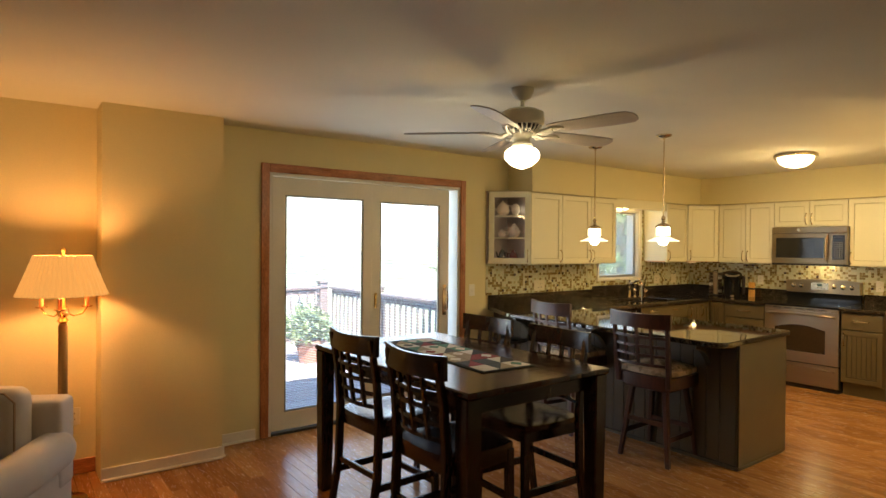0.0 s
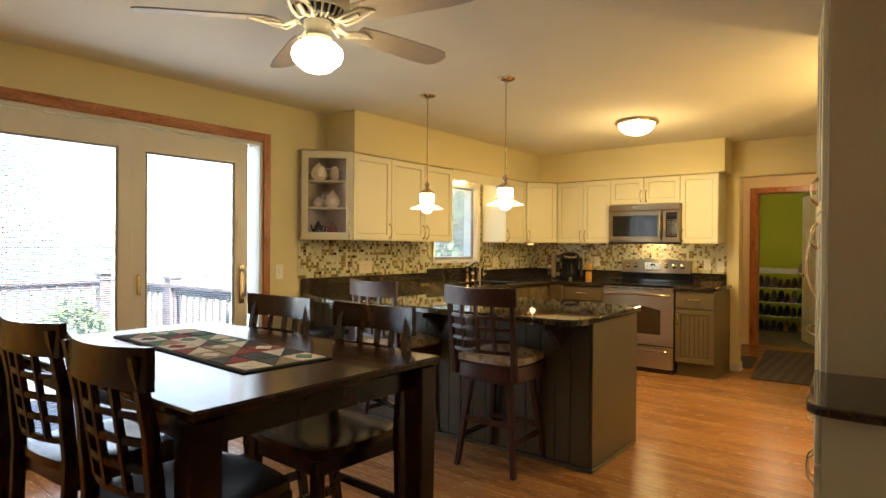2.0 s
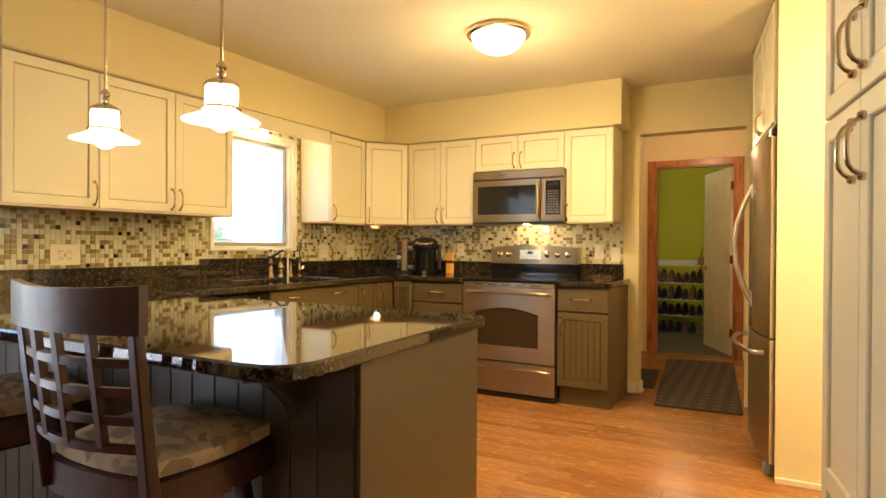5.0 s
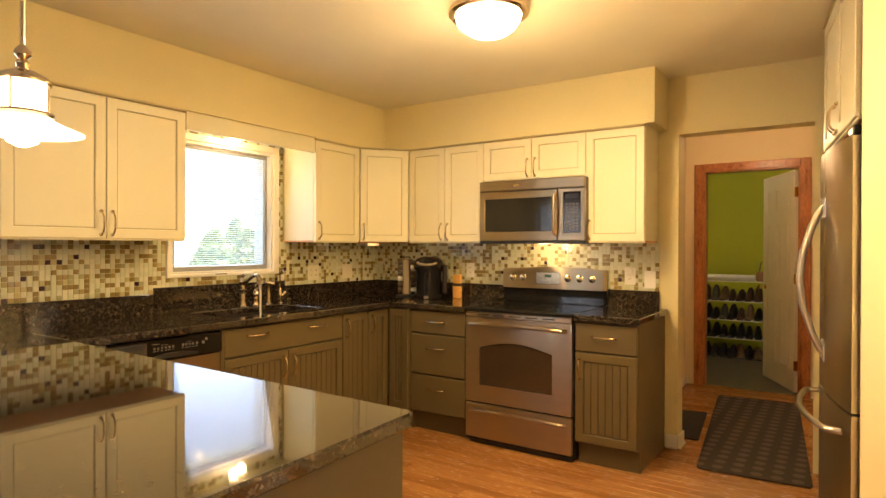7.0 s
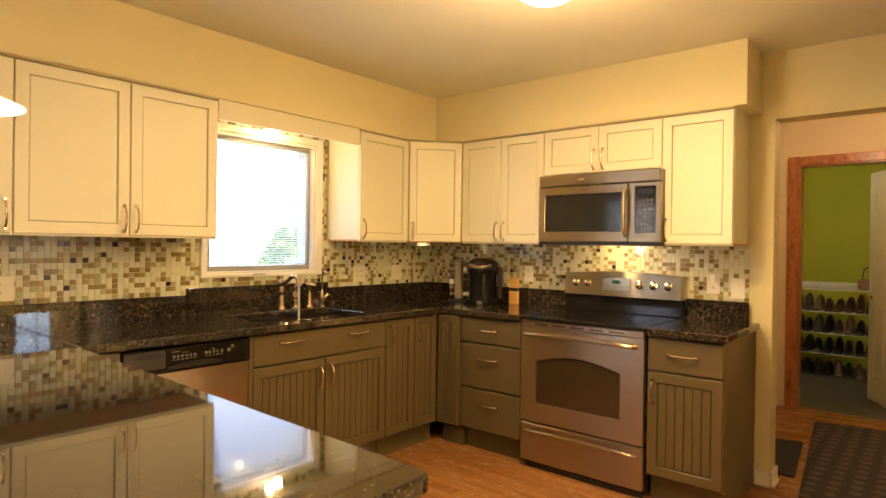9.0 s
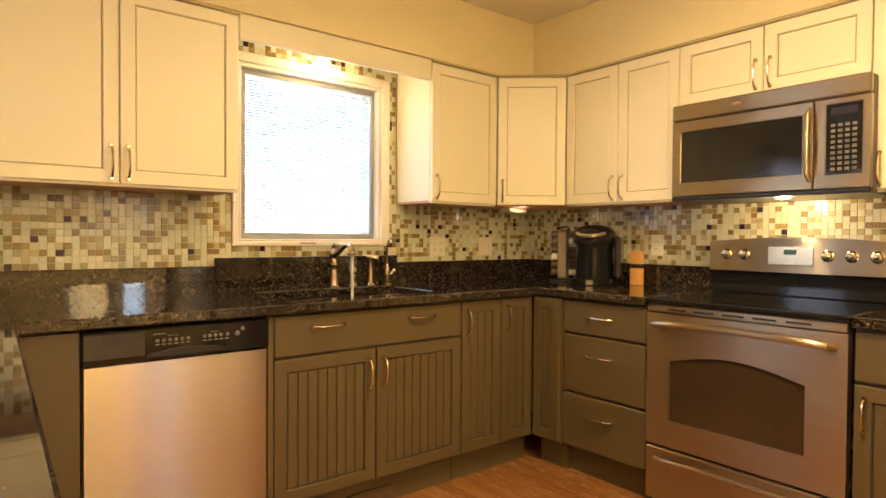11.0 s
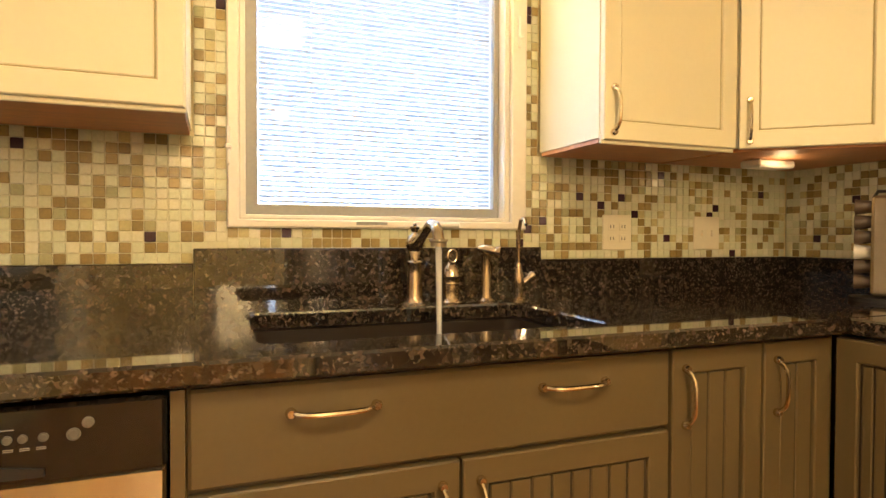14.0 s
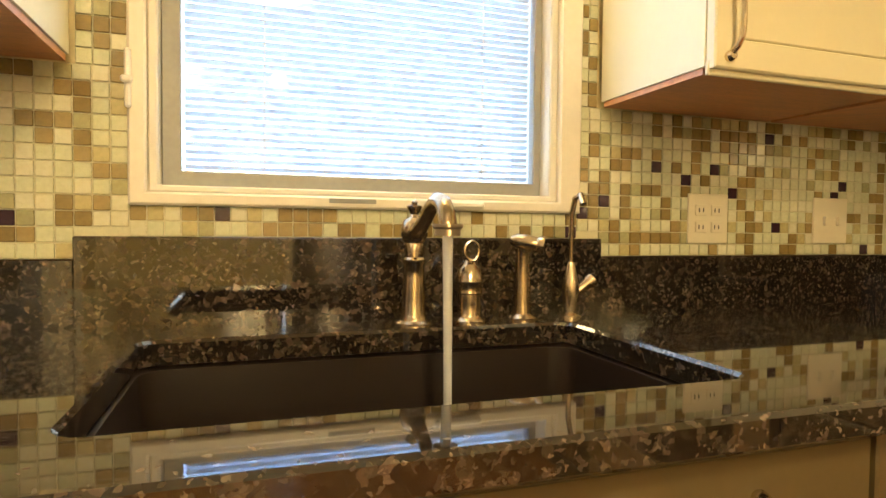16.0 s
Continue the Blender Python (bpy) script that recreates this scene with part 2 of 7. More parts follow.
CREAM = mat("cream_cabinet_paint", (0.76, 0.71, 0.51), 0.42, var=0.015, scale=3, bump=0.03, rvar=0.02)
GLAZE = mat("glaze_in_the_grooves", (0.42, 0.35, 0.15), 0.5)
TAUPE = mat("taupe_cabinet_paint", (0.104, 0.078, 0.036), 0.36, var=0.05, scale=4, bump=0.04)
TAUPED = mat("dark_groove_paint", (0.04, 0.03, 0.018), 0.6)
WOODU = mat("cabinet_underside_maple", (0.62, 0.30, 0.14), 0.5, scale=5, fine=50, stretch=(1, 8, 8), var=0.2)
DARKIN = mat("near_black_brown", (0.035, 0.028, 0.018), 0.6)
GRANITE = granite_mat()
STEEL = mat("brushed_steel", (0.48, 0.39, 0.26), 0.31, 1.0, scale=2, fine=120, stretch=(0.6, 0.6, 14), bump=0.06, var=0.06, rvar=0.06)
STEELH = mat("brushed_steel_fridge", (0.52, 0.47, 0.40), 0.34, 1.0, scale=2, fine=120, stretch=(14, 14, 0.6), bump=0.05, var=0.06, rvar=0.05)
FAUC = mat("aged_brass_nickel", (0.50, 0.40, 0.27), 0.22, 1.0, var=0.12)
NICKEL = mat("satin_nickel", (0.66, 0.55, 0.38), 0.2, 1.0, var=0.08)
STEELD = mat("brushed_steel_dishwasher", (0.50, 0.45, 0.36), 0.24, 1.0, scale=1.5, fine=60, stretch=(8, 8, 0.2), bump=0.012, var=0.08, rvar=0.03)
for m_ in (STEEL, STEELH, STEELD):
    tn_ = m_.node_tree.nodes.new("ShaderNodeCombineXYZ")
    tn_.inputs[2].default_value = 1.0
    pr_ = m_.node_tree.nodes["Principled BSDF"]
    m_.node_tree.links.new(tn_.outputs[0], pr_.inputs["Tangent"])
    pr_.inputs["Anisotropic"].default_value = 0.95
BRASS = mat("antique_brass", (0.72, 0.52, 0.22), 0.22, 1.0, var=0.1)
BLACKG = mat("black_gloss", (0.010, 0.010, 0.011), 0.06, var=0.2, bump=0)
BLACKM = mat("black_plastic", (0.018, 0.017, 0.017), 0.3, var=0.2)
OVENG = mat("smoked_oven_glass", (0.045, 0.028, 0.016), 0.08, var=0.15, bump=0)
ESP = mat("espresso_wood", (0.015, 0.007, 0.005), 0.22, scale=5, fine=60, stretch=(1, 1, 0.3), var=0.35, tint=(0.030, 0.012, 0.008), bump=0.04)
ESPT = mat("espresso_tabletop", (0.026, 0.012, 0.007), 0.17, scale=4, fine=60, stretch=(6, 0.6, 1), var=0.35, tint=(0.045, 0.018, 0.010), bump=0.03)
CHERRY = mat("dark_cherry_wood", (0.028, 0.010, 0.007), 0.34, scale=5, fine=60, stretch=(1, 1, 0.3), var=0.35, tint=(0.055, 0.018, 0.010), bump=0.04)
WHITEP = mat("white_plastic", (0.80, 0.77, 0.70), 0.3, var=0.03, bump=0)
BEIGEP = mat("almond_plastic", (0.72, 0.66, 0.50), 0.3, var=0.03, bump=0)
VINYL = mat("white_vinyl_frame", (0.72, 0.69, 0.62), 0.35, var=0.04)
GREYF = mat("grey_sash", (0.30, 0.30, 0.29), 0.4)
SLATM = mat("white_blind_slat", (0.80, 0.80, 0.78), 0.5, var=0.02, bump=0)
tl_, mx_ = SLATM.node_tree.nodes.new("ShaderNodeBsdfTranslucent"), SLATM.node_tree.nodes.new("ShaderNodeMixShader")
tl_.inputs[0].default_value, mx_.inputs[0].default_value = (0.74, 0.85, 0.94, 1), 0.42
SLATM.node_tree.links.new(SLATM.node_tree.nodes["Principled BSDF"].outputs[0], mx_.inputs[1])
SLATM.node_tree.links.new(tl_.outputs[0], mx_.inputs[2])
SLATM.node_tree.links.new(mx_.outputs[0], SLATM.node_tree.nodes["Material Output"].inputs[0])
PANE = glass("clear_pane")
CABGL = glass("cabinet_glass", (0.96, 0.96, 0.97))
LIME = mat("lime_wall_paint", (0.47, 0.49, 0.04), 0.8, scale=1.5, fine=140, bump=0.1)
PINKW = mat("entry_wall_paint", (0.72, 0.60, 0.40), 0.8, scale=1.5, fine=140, bump=0.1, var=0.04)
PORC = mat("glazed_porcelain", (0.78, 0.74, 0.68), 0.1, scale=30, var=0.12, tint=(0.75, 0.60, 0.50), bump=0)
GROUT = mat("tile_grout", (0.64, 0.61, 0.42), 0.8, fine=200)


# ---- mesh helpers ----
def part(name, bm, material, parent=None, label="", kind="", smooth=False, category="", flip=True):
    """Links a bmesh as one mesh object, under a thing where one is given."""
    if flip:
        bmesh.ops.recalc_face_normals(bm, faces=bm.faces)
    me = bpy.data.meshes.new(name)
    bm.to_mesh(me)
    bm.free()
    me.materials.append(material)
    if smooth:
        me.shade_smooth()
        me.set_sharp_from_angle(angle=radians(38))
    ob = new(name, me)
    ob.parent = parent
    return tagged(ob, label, category, "", kind)


def thing(name, label, category, at=(0, 0, 0), rz=0.0, group=""):
    ob = new(name)
    ob.empty_display_size = 0.05
    ob.matrix_world = pose(*at, 0, 0, rz)
    return tagged(ob, label, category, group)


def box(bm, lo, hi, b=0.0, mx=None):
    """A block between two corners, its edges cut by b; mx: a matrix laid over it."""
    lo, hi = Vector(lo), Vector(hi)
    size = hi - lo
    b = min(b, min(size) * 0.45)
    c, h = (lo + hi) / 2, size / 2
    v = {}
    for ax in range(3):
        for sx in (-1, 1):
            for sy in (-1, 1):
                for sz in (-1, 1):
                    s = (sx, sy, sz)
                    q = Vector([c[i] + s[i] * (h[i] - (b if i != ax else 0)) for i in range(3)])
                    if b == 0 and ax:
                        v[(s, ax)] = v[(s, 0)]
                        continue
                    v[(s, ax)] = bm.verts.new(mx @ q if mx else q)
    for ax in range(3):
        o1, o2 = [i for i in range(3) if i != ax]
        for sg in (-1, 1):
            ring = []
            for p, q in ((-1, -1), (1, -1), (1, 1), (-1, 1)):
                s = [0, 0, 0]
                s[ax], s[o1], s[o2] = sg, p, q
                ring.append(v[(tuple(s), ax)])
            bm.faces.new(ring)
    if b > 0:
        for k in range(3):
            a1, a2 = [i for i in range(3) if i != k]
            for p in (-1, 1):
                for q in (-1, 1):
                    def key(e):
                        s = [0, 0, 0]
                        s[k], s[a1], s[a2] = e, p, q
                        return tuple(s)
                    bm.faces.new((v[(key(-1), a1)], v[(key(1), a1)], v[(key(1), a2)], v[(key(-1), a2)]))
        for sx in (-1, 1):
            for sy in (-1, 1):
                for sz in (-1, 1):
                    s = (sx, sy, sz)
                    bm.faces.new((v[(s, 0)], v[(s, 1)], v[(s, 2)]))
    return bm


def B(lo, hi, b=0.0):
    return box(bmesh.new(), lo, hi, b)


def boxes(rows, b=0.0):
    bm = bmesh.new()
    for lo, hi in rows:
        box(bm, lo, hi, b)
    return bm


def framed(o, i, y0, y1, b=0.003):
    """One frame between an outer and an inner rectangle (x0, x1, z0, z1), front at y0, its front edges eased."""
    bm = bmesh.new()

    def loop(r, g, y):
        return [bm.verts.new(p) for p in ((r[0] - g, y, r[2] - g), (r[1] + g, y, r[2] - g), (r[1] + g, y, r[3] + g), (r[0] - g, y, r[3] + g))]

    rings = [loop(o, 0, y1), loop(o, 0, y0 + b), loop(o, -b, y0), loop(i, b, y0), loop(i, 0, y0 + b), loop(i, 0, y1)]
    for r0, r1 in zip(rings, rings[1:] + rings[:1]):
        for k in range(4):
            bm.faces.new((r0[k], r0[(k + 1) % 4], r1[(k + 1) % 4], r1[k]))
    return bm


def lathe(bm, prof, seg=24, at=(0, 0, 0), mx=None):
    """Turns a profile of (radius, height) about z."""
    rings = []
    for r, z in prof:
        ring = []
        for i in range(seg):
            a = 2 * math.pi * i / seg
            q = Vector((at[0] + r * math.cos(a), at[1] + r * math.sin(a), at[2] + z))
            ring.append(bm.verts.new(mx @ q if mx else q))
        rings.append(ring)
    for r0, r1 in zip(rings, rings[1:]):
        for i in range(seg):
            bm.faces.new((r0[i], r0[(i + 1) % seg], r1[(i + 1) % seg], r1[i]))
    bm.faces.new(rings[0])
    bm.faces.new(rings[-1])
    return bm


def tube(bm, pts, r, seg=8, close=True):
    """A round bar along points; r may be one radius or one for each point."""
    pts = [Vector(p) for p in pts]
    rings = []
    up = Vector((0, 0, 1))
    d0 = (pts[1] - pts[0]).normalized()
    n = d0.cross(up if abs(d0.z) < 0.9 else Vector((1, 0, 0))).normalized()
    for i, p in enumerate(pts):
        d = (pts[min(i + 1, len(pts) - 1)] - pts[max(i - 1, 0)]).normalized()
        n = (n - d * n.dot(d)).normalized()
        m = d.cross(n)
        rr = r[i] if isinstance(r, (list, tuple)) else r
        rings.append([bm.verts.new(p + (n * math.cos(2 * math.pi * k / seg) + m * math.sin(2 * math.pi * k / seg)) * rr) for k in range(seg)])
    for r0, r1 in zip(rings, rings[1:]):
        for k in range(seg):
            bm.faces.new((r0[k], r0[(k + 1) % seg], r1[(k + 1) % seg], r1[k]))
    if close:
        bm.faces.new(rings[0])
        bm.faces.new(rings[-1])
    return bm


def slab(bm, outline, z0, z1, hole=None, b=0.006):
    """A slab with eased top and bottom edges from an outline in plan; hole: a box (x0, y0, x1, y1) through it."""
    n = len(outline)
    cen = Vector((sum(p[0] for p in outline) / n, sum(p[1] for p in outline) / n))
    def inset(k):
        out = []
        for i in range(n):
            p0, p1, p2 = [Vector(outline[(i + j) % n]) for j in (-1, 0, 1)]
            e1, e2 = (p1 - p0).normalized(), (p2 - p1).normalized()
            n1, n2 = Vector((-e1.y, e1.x)), Vector((-e2.y, e2.x))
            m = (n1 + n2)
            m = m / max(0.3, m.dot(n1)) if m.length else n1
            out.append(p1 + m * k)
        return out
    area2 = sum(outline[i][0] * outline[(i + 1) % n][1] - outline[(i + 1) % n][0] * outline[i][1] for i in range(n))
    sg = 1 if area2 > 0 else -1
    layers = [(inset(sg * b), z0), (inset(0), z0 + b), (inset(0), z1 - b), (inset(sg * b), z1)]
    rings = [[bm.verts.new((p[0], p[1], z)) for p in pts] for pts, z in layers]
    for r0, r1 in zip(rings, rings[1:]):
        for i in range(n):
            bm.faces.new((r0[i], r0[(i + 1) % n], r1[(i + 1) % n], r1[i]))
    bm.faces.new(rings[0])
    if not hole:
        bm.faces.new(rings[-1])
    return rings


# ---- plan ----
YN, XE, CZ = 4.98, 8.44, 2.47       # north wall, east wall, ceiling
DX0, DX1, DZ = 2.33, 4.29, 2.14     # patio door opening
WX0, WX1, WZ0, WZ1 = 6.418, 7.242, 1.172, 2.022   # sink window opening


def wall(name, rows, material=WALL):
    return part(name, boxes(rows), material, None, "painted wall in warm cream", "structure")


wall("wall_north", [((-2.4, YN, -0.1), (DX0, YN + 0.16, CZ)), ((DX0, YN, DZ), (DX1, YN + 0.16, CZ)), ((DX1, YN, -0.1), (WX0, YN + 0.16, CZ)),
                    ((WX0, YN, -0.1), (WX1, YN + 0.16, WZ0)), ((WX0, YN, WZ1), (WX1, YN + 0.16, CZ)), ((WX1, YN, -0.1), (XE + 0.14, YN + 0.16, CZ)),
                    ((DX0, YN, -0.1), (DX1, YN + 0.16, -0.002))])
wall("wall_chimney_breast", [((1.13, 4.72, 0.0), (1.90, YN - 0.002, CZ))])
wall("wall_east", [((XE, 2.385, 0), (XE + 0.14, YN - 0.002, CZ)), ((XE, 1.62, 2.09), (XE + 0.14, 2.385, CZ)), ((XE, 0.3, 0), (XE + 0.14, 1.62, CZ))])
wall("wall_west", [((-2.54, -2.5, 0), (-2.4, YN + 0.16, CZ))])
wall("wall_south", [((-2.4, -2.64, 0), (3.7, -2.5, CZ)), ((3.70, -2.5, 0), (3.84, 0.60, CZ)), ((3.84, 0.46, 0), (5.26, 0.60, CZ)),
                    ((5.26, -1.01, 0), (5.40, 0.46, CZ)), ((5.40, -1.01, 0), (6.38, -0.87, CZ)), ((6.38, -1.01, 0), (6.80, -0.87, 1.2)), ((6.38, -1.01, 2.1), (6.80, -0.87, CZ)), ((6.80, -1.01, 0), (6.96, -0.87, CZ)), ((7.50, -1.01, 0), (7.74, -0.87, CZ)),
                    ((6.96, -1.01, 0), (7.50, -0.87, 1.0)), ((6.96, -1.01, 2.1), (7.50, -0.87, CZ)), ((7.60, -0.87, 0), (7.74, 0.52, CZ)), ((6.95, 0.52, 0), (XE, 0.66, CZ)), ((XE - 0.14, 0.30, 0), (XE, 0.52, CZ))])
wall("wall_entry", [((XE + 0.14, 2.76, 0), (10.5, 2.90, CZ)), ((XE + 0.14, 1.06, 0), (10.5, 1.20, CZ)), ((10.5, 0.8, 0), (10.62, 1.783, CZ)),
                    ((10.5, 2.592, 0), (10.62, 3.4, CZ)), ((10.5, 1.783, 2.081), (10.62, 2.592, CZ))], PINKW)
wall("wall_closet", [((10.62, 3.4, 0), (13.0, 3.5, CZ)), ((13.0, 0.6, 0), (13.1, 3.5, CZ)), ((10.62, 0.6, 0), (13.0, 0.7, CZ))], LIME)
part("ceiling", boxes([((-2.54, -2.64, CZ), (3.84, YN + 0.16, CZ + 0.12)), ((3.84, -1.01, CZ), (XE + 0.14, YN + 0.16, CZ + 0.12)), ((XE + 0.14, 0.5, CZ), (13.1, 3.6, CZ + 0.12))]), CEIL, None,
     "off-white textured ceiling", "structure")
part("subfloor", boxes([((-2.54, -2.64, -0.12), (3.84, YN, -0.014)), ((3.84, -1.01, -0.12), (XE + 0.14, YN, -0.014)), ((XE + 0.14, 0.5, -0.12), (10.56, 3.6, -0.014))]), DARKIN, None, "floor bed under the boards", "structure")
part("closet_floor", B((10.56, 0.5, -0.12), (13.1, 3.6, 0.0)), mat("grey_closet_floor", (0.09, 0.08, 0.06), 0.5), None, "dull grey-brown sheet floor", "structure")
part("soffit_north", B((4.935, 4.62, 2.120), (8.09, YN - 0.002, CZ - 0.002)), WALL, None, "cream painted soffit over the wall cabinets", "structure")
part("soffit_east", B((8.09, 2.455, 2.120), (XE - 0.002, YN - 0.004, CZ - 0.002)), WALL, None, "cream painted soffit over the wall cabinets", "structure")


def baseboard(name, x0, y0, x1, y1, nx, ny, h=0.09, material=TRIMW):
    """A skirting along a wall's foot from one point to another, standing off to the side (nx, ny)."""
    bm = bmesh.new()
    box(bm, (min(x0, x1, x0 + nx * 0.014, x1 + nx * 0.014), min(y0, y1, y0 + ny * 0.014, y1 + ny * 0.014), 0.0),
        (max(x0, x1, x0 + nx * 0.014, x1 + nx * 0.014), max(y0, y1, y0 + ny * 0.014, y1 + ny * 0.014), h), 0.004)
    box(bm, (min(x0, x1, x0 + nx * 0.024, x1 + nx * 0.024), min(y0, y1, y0 + ny * 0.024, y1 + ny * 0.024), 0.0),
        (max(x0, x1, x0 + nx * 0.024, x1 + nx * 0.024), max(y0, y1, y0 + ny * 0.024, y1 + ny * 0.024), 0.02), 0.006)
    return part(name, bm, material, None, "white painted skirting board", "structure")


baseboard("baseboard", 1.13, 4.718, 1.90, 4.718, 0, -1)
baseboard("baseboard", 1.902, 4.72, 1.902, YN, 1, 0)
baseboard("baseboard", 1.93, YN - 0.002, 2.23, YN - 0.002, 0, -1)
baseboard("baseboard", 4.36, YN - 0.002, 5.0, YN - 0.002, 0, -1)
baseboard("baseboard", XE - 0.002, 2.385, XE - 0.002, 2.46, -1, 0)
baseboard("baseboard", XE, 2.383, XE + 0.14, 2.383, 0, -1)
baseboard("baseboard", XE + 0.16, 2.758, 10.45, 2.758, 0, -1)
baseboard("baseboard", 10.498, 2.72, 10.498, 2.74, -1, 0)
part("baseboard", B((-2.4, YN - 0.018, 0), (1.128, YN - 0.002, 0.10), 0.004), OAKH, None, "red-brown stained skirting board", "structure")


# ---- cabinet parts, each seen from the front: x to the right, y into the wall, z up ----
def pull(parent, x, z, upright=True, length=0.120, y=0.0, material=NICKEL):
    """A curved bar pull with a foot at each end."""
    bm = bmesh.new()
    n, pts = 10, []
    for i in range(n + 1):
        s = i / n * 2 - 1
        d = -0.027 * (1 - abs(s) ** 5) - 0.003 * (1 - s * s) - 0.002
        pts.append((x, y + d, z + s * length / 2) if upright else (x + s * length / 2, y + d, z))
    tube(bm, pts, [0.0062 if i in (0, n) else 0.0048 for i in range(n + 1)], 8)
    for s in (-1, 1):
        c = (x, y, z + s * length / 2) if upright else (x + s * length / 2, y, z)
        lathe(bm, [(0.0085, 0.0), (0.0095, 0.003), (0.0095, 0.008), (0.0065, 0.014)], 10, (0, 0, 0), Matrix.Translation(c) @ pose(0, 0, 0, 90, 0, 0))
    return part("handle", bm, material, parent, "satin nickel bar pull", smooth=True)


def shaker(parent, x0, x1, z0, z1, y=0.0, t=0.02, rail=0.052, paint=CREAM, line=GLAZE, bead=False, name="door"):
    """A framed door with a recessed panel (plain, or of grooved boards) and a glazed groove round it."""
    door = part(name, framed((x0, x1, z0, z1), (x0 + rail, x1 - rail, z0 + rail, z1 - rail), y, y + t), paint, parent)
    px0, px1, pz0, pz1 = x0 + rail + 0.004, x1 - rail - 0.004, z0 + rail + 0.004, z1 - rail - 0.004
    part("groove", B((x0 + rail - 0.003, y + 0.010, z0 + rail - 0.003), (x1 - rail + 0.003, y + t - 0.002, z1 - rail + 0.003)), line, door, "darker glaze line in the panel's groove")
    if bead:
        n = max(2, round((px1 - px0) / 0.043))
        w = (px1 - px0) / n
        for i in range(n):
            part("board", B((px0 + i * w + 0.0025, y + 0.006, pz0), (px0 + (i + 1) * w - 0.0025, y + 0.013, pz1), 0.002), paint, door)
    else:
        part("panel", B((px0, y + 0.007, pz0), (px1, y + 0.013, pz1), 0.002), paint, door)
    return door


def drawer_front(parent, x0, x1, z0, z1, y=0.0, t=0.02, paint=TAUPE):
    d = part("drawer_front", B((x0, y, z0), (x1, y + t, z1), 0.005), paint, parent)
    return d


UZ0, UZ1 = 1.37, 2.12


def upper(x, y, rz, w, doors, z0=UZ0, z1=UZ1, depth=0.33, label="", hz=None, sides=()):
    """A wall cabinet with doors: rows of (x0, x1, handle x)."""
    c = thing("wall_cabinet", label or "cream painted wall cabinet with framed doors and nickel pulls", "kitchen cabinet", (x, y, z0), rz, "wall cabinets")
    h = z1 - z0
    part("body", boxes([((0, 0.022, 0.012), (w, depth, h))]), CREAM, c)
    part("underside", B((0.004, 0.03, 0.0), (w - 0.004, depth - 0.004, 0.0115)), WOODU, c, "bare reddish maple underside")
    part("bottom_rail", B((0, 0.012, -0.004), (w, 0.0215, 0.020), 0.002), CREAM, c)
    part("crown_strip", B((-0.002, -0.008, h - 0.012), (w + 0.002, 0.0215, h), 0.004), mat_glaze, c, "thin glazed moulding along the top")
    for i, (a, b2, hx) in enumerate(doors):
        d = shaker(c, a + 0.0025, b2 - 0.0025, 0.006, h - 0.016)
        if hx is not None:
            pull(d, hx, 0.085 if hz is None else hz, True)
    return c


mat_glaze = mat("cream_paint_glazed", (0.50, 0.42, 0.22), 0.4)


def base(x, y, rz, w, rows, depth=0.67, label="", sides=True, toe=0.075, ztop=0.882, name="base_cabinet", left=False, right=False, paint=TAUPE, body_top=0):
    """A floor cabinet. rows: ('drawer', x0, x1, z0, z1, pulls) and ('door', x0, x1, z0, z1, handle x)."""
    c = thing(name, label or "taupe painted floor cabinet with beadboard doors", "kitchen cabinet", (x, y, 0), rz, "floor cabinets")
    part("body", B((0, 0.022, 0.137), (w, depth, body_top or ztop)), paint, c)
    if body_top:
        part("front_rail", B((0, 0.022, body_top), (w, 0.050, ztop)), paint, c)
    part("toe_kick", B((0.002, toe, 0.0), (w - 0.002, depth, 0.1365)), paint, c, "recessed painted plinth")
    for r in rows:
        kind, a, b2, z0, z1, hs = r
        if kind == "drawer":
            d = drawer_front(c, a + 0.003, b2 - 0.003, z0, z1, paint=paint)
            for hx in hs:
                pull(d, hx, z1 - 0.090 if z1 - z0 > 0.2 else (z0 + z1) / 2 + (0.030 if len(hs) > 1 else 0.006), False, 0.142)
        else:
            d = shaker(c, a + 0.003, b2 - 0.003, z0, z1, bead=True, paint=paint, line=TAUPED if paint is TAUPE else GLAZE)
            if hs is not None:
                pull(d, hs, z1 - 0.10, True)
    return c


# wall cabinets, west to east, then north to south
upper(4.935, 4.63, 0, 0.468, [(0, 0.468, 0.438)], label="cream wall cabinet with one framed door beside the glass-fronted one")
upper(5.403, 4.63, 0, 0.912, [(0, 0.466, 0.438), (0.466, 0.912, 0.494)], label="cream two-door wall cabinet beside the sink window")
upper(7.333, 4.63, 0, 0.470, [(0, 0.470, 0.03)], label="cream one-door wall cabinet between window and corner")
upper(8.10, 4.37, -90, 0.688, [(0, 0.344, 0.314), (0.344, 0.688, 0.374)], label="cream two-door wall cabinet over the coffee machine")
upper(8.10, 3.682, -90, 0.781, [(0, 0.386, 0.356), (0.386, 0.781, 0.416)], z0=1.815, hz=0.085, label="short cream two-door cabinet above the microwave")
upper(8.10, 2.901, -90, 0.385, [(0, 0.385, 0.03)], label="cream one-door wall cabinet by the hall opening")


def prism(pts, z0, z1):
    bm = bmesh.new()
    lo, hi = [bm.verts.new((*p, z0)) for p in pts], [bm.verts.new((*p, z1)) for p in pts]
    for i in range(len(pts)):
        j = (i + 1) % len(pts)
        bm.faces.new((lo[i], lo[j], hi[j], hi[i]))
    bm.faces.new(lo), bm.faces.new(hi)
    return bm


